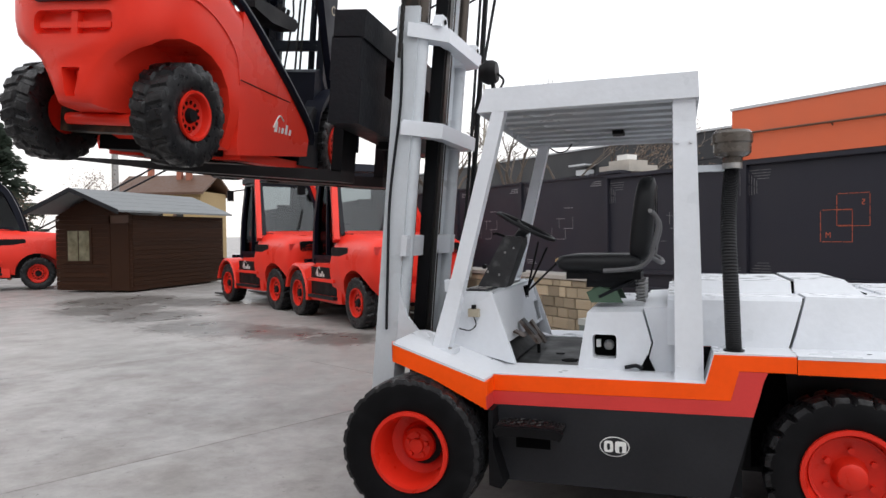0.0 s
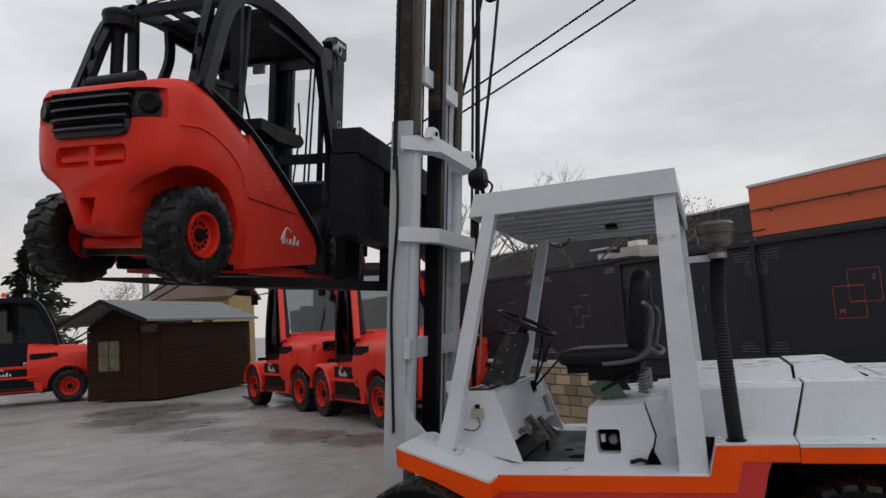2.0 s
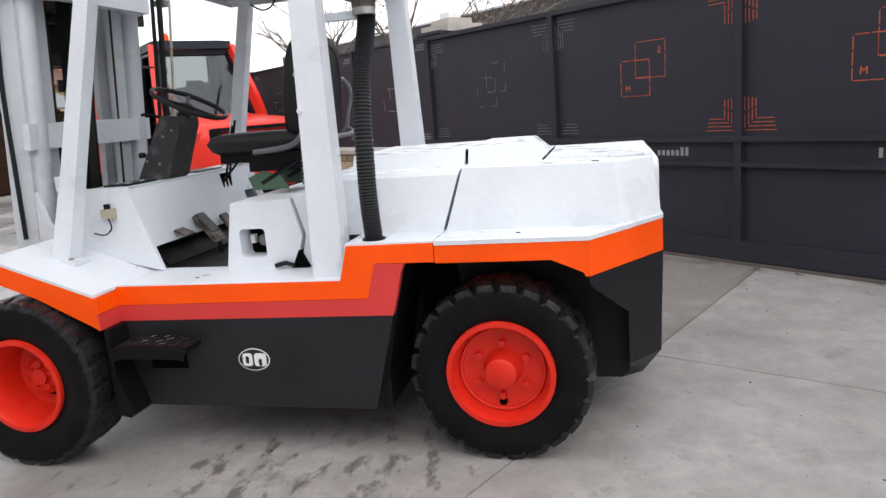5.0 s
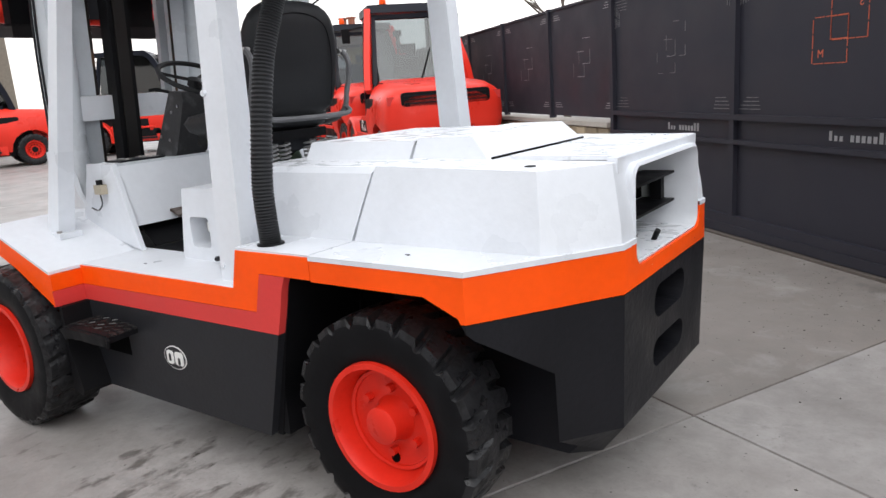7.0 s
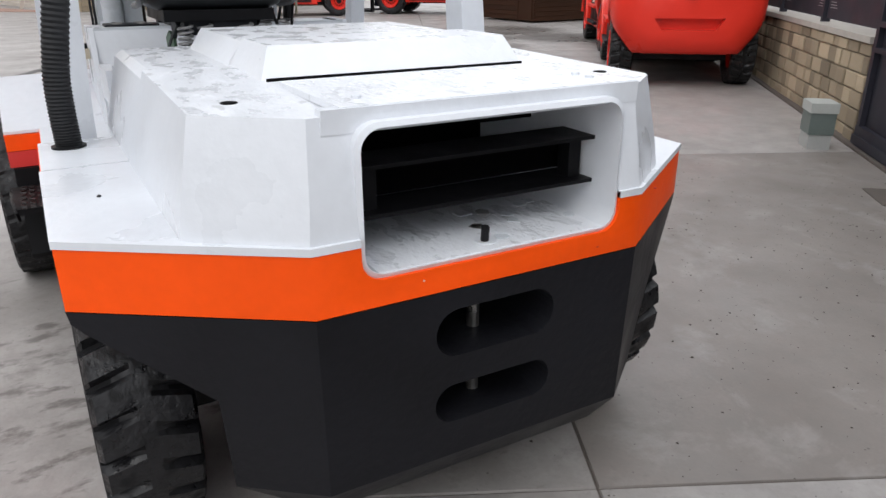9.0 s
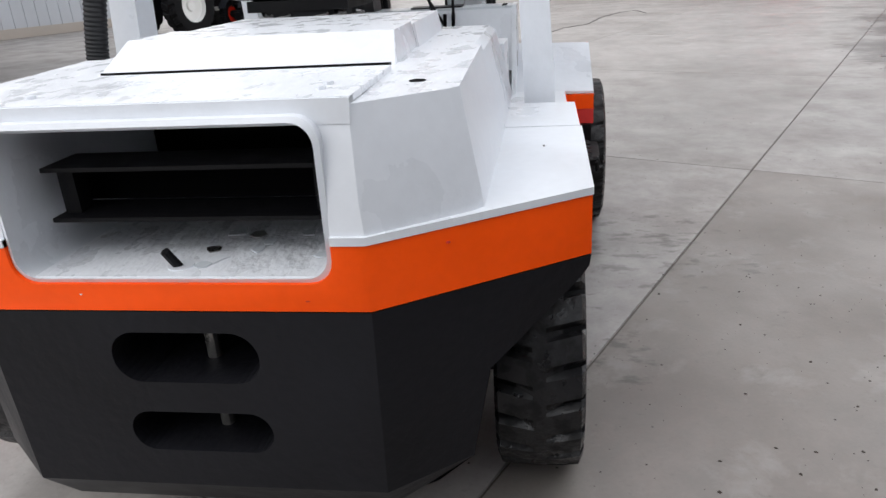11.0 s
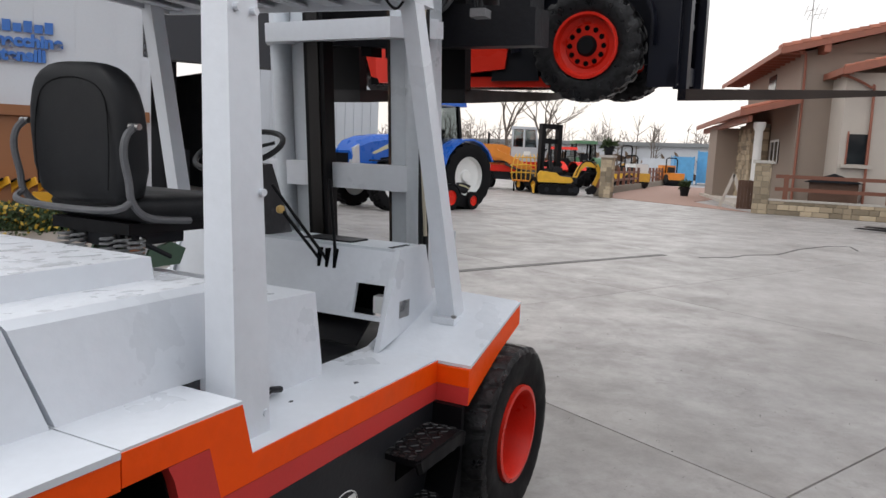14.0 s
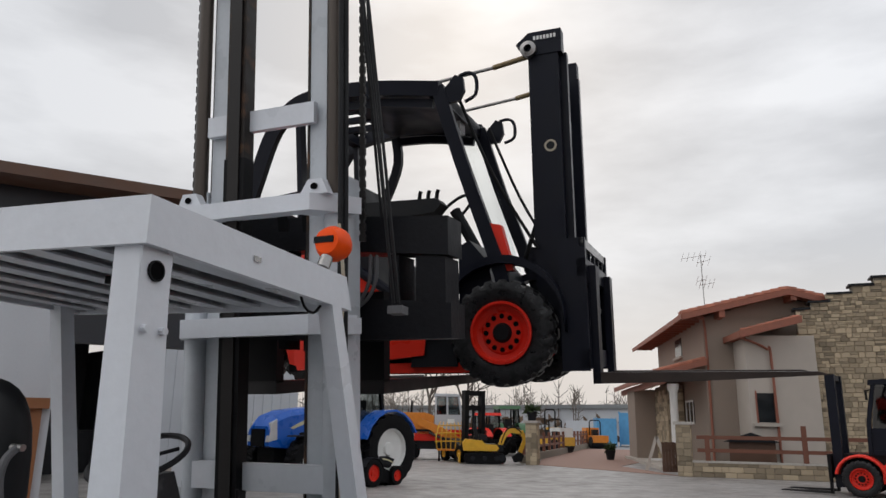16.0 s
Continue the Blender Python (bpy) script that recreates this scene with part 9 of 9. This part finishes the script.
def bare_tree(label, at, height, seed, leaves=0, spread=0.5, depth=5):
    rnd = random.Random(seed)
    t = root("tree", label, "tree", "bare trees", at=at)
    wood, twigs, tips = bmesh.new(), bmesh.new(), []

    def grow(p, d, ln, r, lev):
        q = p + d * ln * 0.5 + Vector((rnd.gauss(0, 1), rnd.gauss(0, 1), 0)) * ln * 0.05
        e = q + (d + Vector((rnd.gauss(0, 1), rnd.gauss(0, 1), 0.3)) * 0.12).normalized() * ln * 0.5
        tube([p, q, e], r, 6 if lev < 2 else 4 if lev < 4 else 3, wood if lev < 3 else twigs, radii=[r, r * 0.82, r * 0.66])
        if lev >= depth:
            tips.append(e)
            return
        for k in range(rnd.choice((2, 3, 3)) if lev else 4):
            nd = (d + Vector((rnd.gauss(0, 1), rnd.gauss(0, 1), rnd.uniform(-0.1, 0.5))) * spread).normalized()
            grow(q.lerp(e, rnd.uniform(0.3, 1)), nd, ln * rnd.uniform(0.55, 0.8), r * rnd.uniform(0.45, 0.62), lev + 1)

    grow(Vector((0, 0, 0)), Vector((0, 0, 1)), height * 0.36, height * 0.018, 0)
    part("trunk", wood, BARK, t, smooth=60)
    part("crown", twigs, TWIG, t, "bare winter twigs", smooth=0)
    if leaves:
        bm = bmesh.new()
        for p in tips:
            for _ in range(leaves):
                c = p + Vector((rnd.gauss(0, 1), rnd.gauss(0, 1), rnd.gauss(0, 1))) * 0.12
                d = Vector((rnd.gauss(0, 1), rnd.gauss(0, 1), rnd.gauss(-0.4, 1))).normalized()
                o = d.orthogonal() * 0.016
                bm.faces.new([bm.verts.new(v) for v in (c, c + d * 0.03 + o, c + d * 0.065, c + d * 0.03 - o)])
        part("dry_leaves", bm, DRYLEAF, t, smooth=0)
    return t


def conifer(at, height, seed):
    rnd = random.Random(seed)
    t = root("tree", "tall dark green conifer behind the shed", "tree", at=at)
    part("trunk", cyl((0, 0, 0), (0, 0, height), 0.22, 0.03, n=8), BARK, t)
    bm = bmesh.new()
    for k in range(4200):
        f = rnd.random() ** 0.8
        z = height * (0.12 + 0.88 * f)
        a, rr = rnd.uniform(0, 6.28), height * 0.30 * (1.04 - f ** 1.6) * rnd.uniform(0.25, 1.12)
        rr *= 0.75 + 0.35 * math.sin(z * 5 + a * 2)
        p = Vector((rr * math.cos(a), rr * math.sin(a), z - rr * 0.25))
        d = Vector((math.cos(a), math.sin(a), rnd.uniform(-0.5, 0.1))).normalized()
        q = d.orthogonal().normalized() * rnd.uniform(0.05, 0.13)
        ln = rnd.uniform(0.25, 0.55)
        bm.faces.new([bm.verts.new(v) for v in (p, p + d * ln * 0.5 + q, p + d * ln, p + d * ln * 0.5 - q)])
    part("crown", bm, NEEDLE, t, "dark green needle sprays", smooth=0)
    return t


conifer(pose(-35.0, 25.5, 0), 8.2, 3)
bare_tree("bare shrub with fine twigs behind the shed", pose(-22.5, 18.6, 0), 5.0, 31, 3, 0.6)
bare_tree("bare shrub with fine twigs behind the shed", pose(-25.5, 19.5, 0), 4.4, 32, 3, 0.6)
bare_tree("bare tree with dry seed clusters behind the gate", pose(-0.7, 12.9, 0), 6.0, 41, 2, 0.55)
bare_tree("small bare tree with dry leaves behind the gate pillar", pose(1.2, 9.8, 0), 4.0, 42, 3, 0.55)
bare_tree("bare tree with fine twigs beyond the wall", pose(-7.0, 20.0, 0), 8.2, 43, 0, 0.5)
bare_tree("bare tree with fine twigs beyond the wall", pose(-5.0, 24.0, 0), 8.5, 44, 0, 0.5)
bare_tree("tall bare tree beyond the machines", pose(-62.0, -20.5, 0), 12.0, 45, 0, 0.5)
bare_tree("tall bare tree beyond the machines", pose(-80.0, -31.0, 0), 14.5, 46, 0, 0.5)
woods = bmesh.new()
rw = random.Random(77)
for k in range(260):
    a = rw.uniform(-0.02, 0.62)
    d = rw.uniform(95, 150)
    x, y, hh = -d * math.cos(a), -d * math.sin(a) + 4, rw.uniform(4.5, 8.5)
    tube([(x, y, 0), (x + rw.gauss(0, 0.2), y, hh * 0.6), (x, y + rw.gauss(0, 0.3), hh)], 0.1, 3, woods, radii=[0.14, 0.08, 0.02])
    for q in range(9):
        z = hh * rw.uniform(0.35, 0.9)
        e = Vector((rw.gauss(0, 1), rw.gauss(0, 1), rw.uniform(0.5, 1.6))).normalized() * hh * rw.uniform(0.14, 0.3)
        tube([(x, y, z), (x + e.x, y + e.y, z + e.z)], 0.04, 3, woods, radii=[0.06, 0.015])
ob = part("far_woods", woods, TWIG, None, smooth=0)
tagged(ob, "row of bare winter trees on the horizon", "trees", kind="stuff")
hedge = part("far_hedge", leaf_cloud(5200, ((-140, -92), (-75, 6), (0.0, 2.6)), 1.1, 9), DRYLEAF, None, smooth=0)
tagged(hedge, "brown hedge and scrub on the horizon", "hedge", kind="stuff")
fh = root("far_shed", "long grey industrial hall on the horizon", "building", at=pose(-100, -30, 0, 0, 0, 75))
part("wall", bx(-22, 22, 0, 12, 0, 4.2), CLADDING, fh)
part("roof", bx(-22.5, 22.5, -0.5, 12.5, 4.2, 4.7), SHEDROOF, fh)
for z, rise in ((9.30, 0.457), (8.80, 0.438)):
    pts = [(x, 15.0, z + rise * (x + 4.75) - 0.0022 * (x + 22) * (14 - x)) for x in (-22, -14, -8, -2, 4, 9, 14)]
    wv = part("overhead_wire", tube(pts, 0.03, 6, smooth=4), CHARCOAL, None)
    tagged(wv, "twisted black overhead service cable", "cable", "overhead cables")
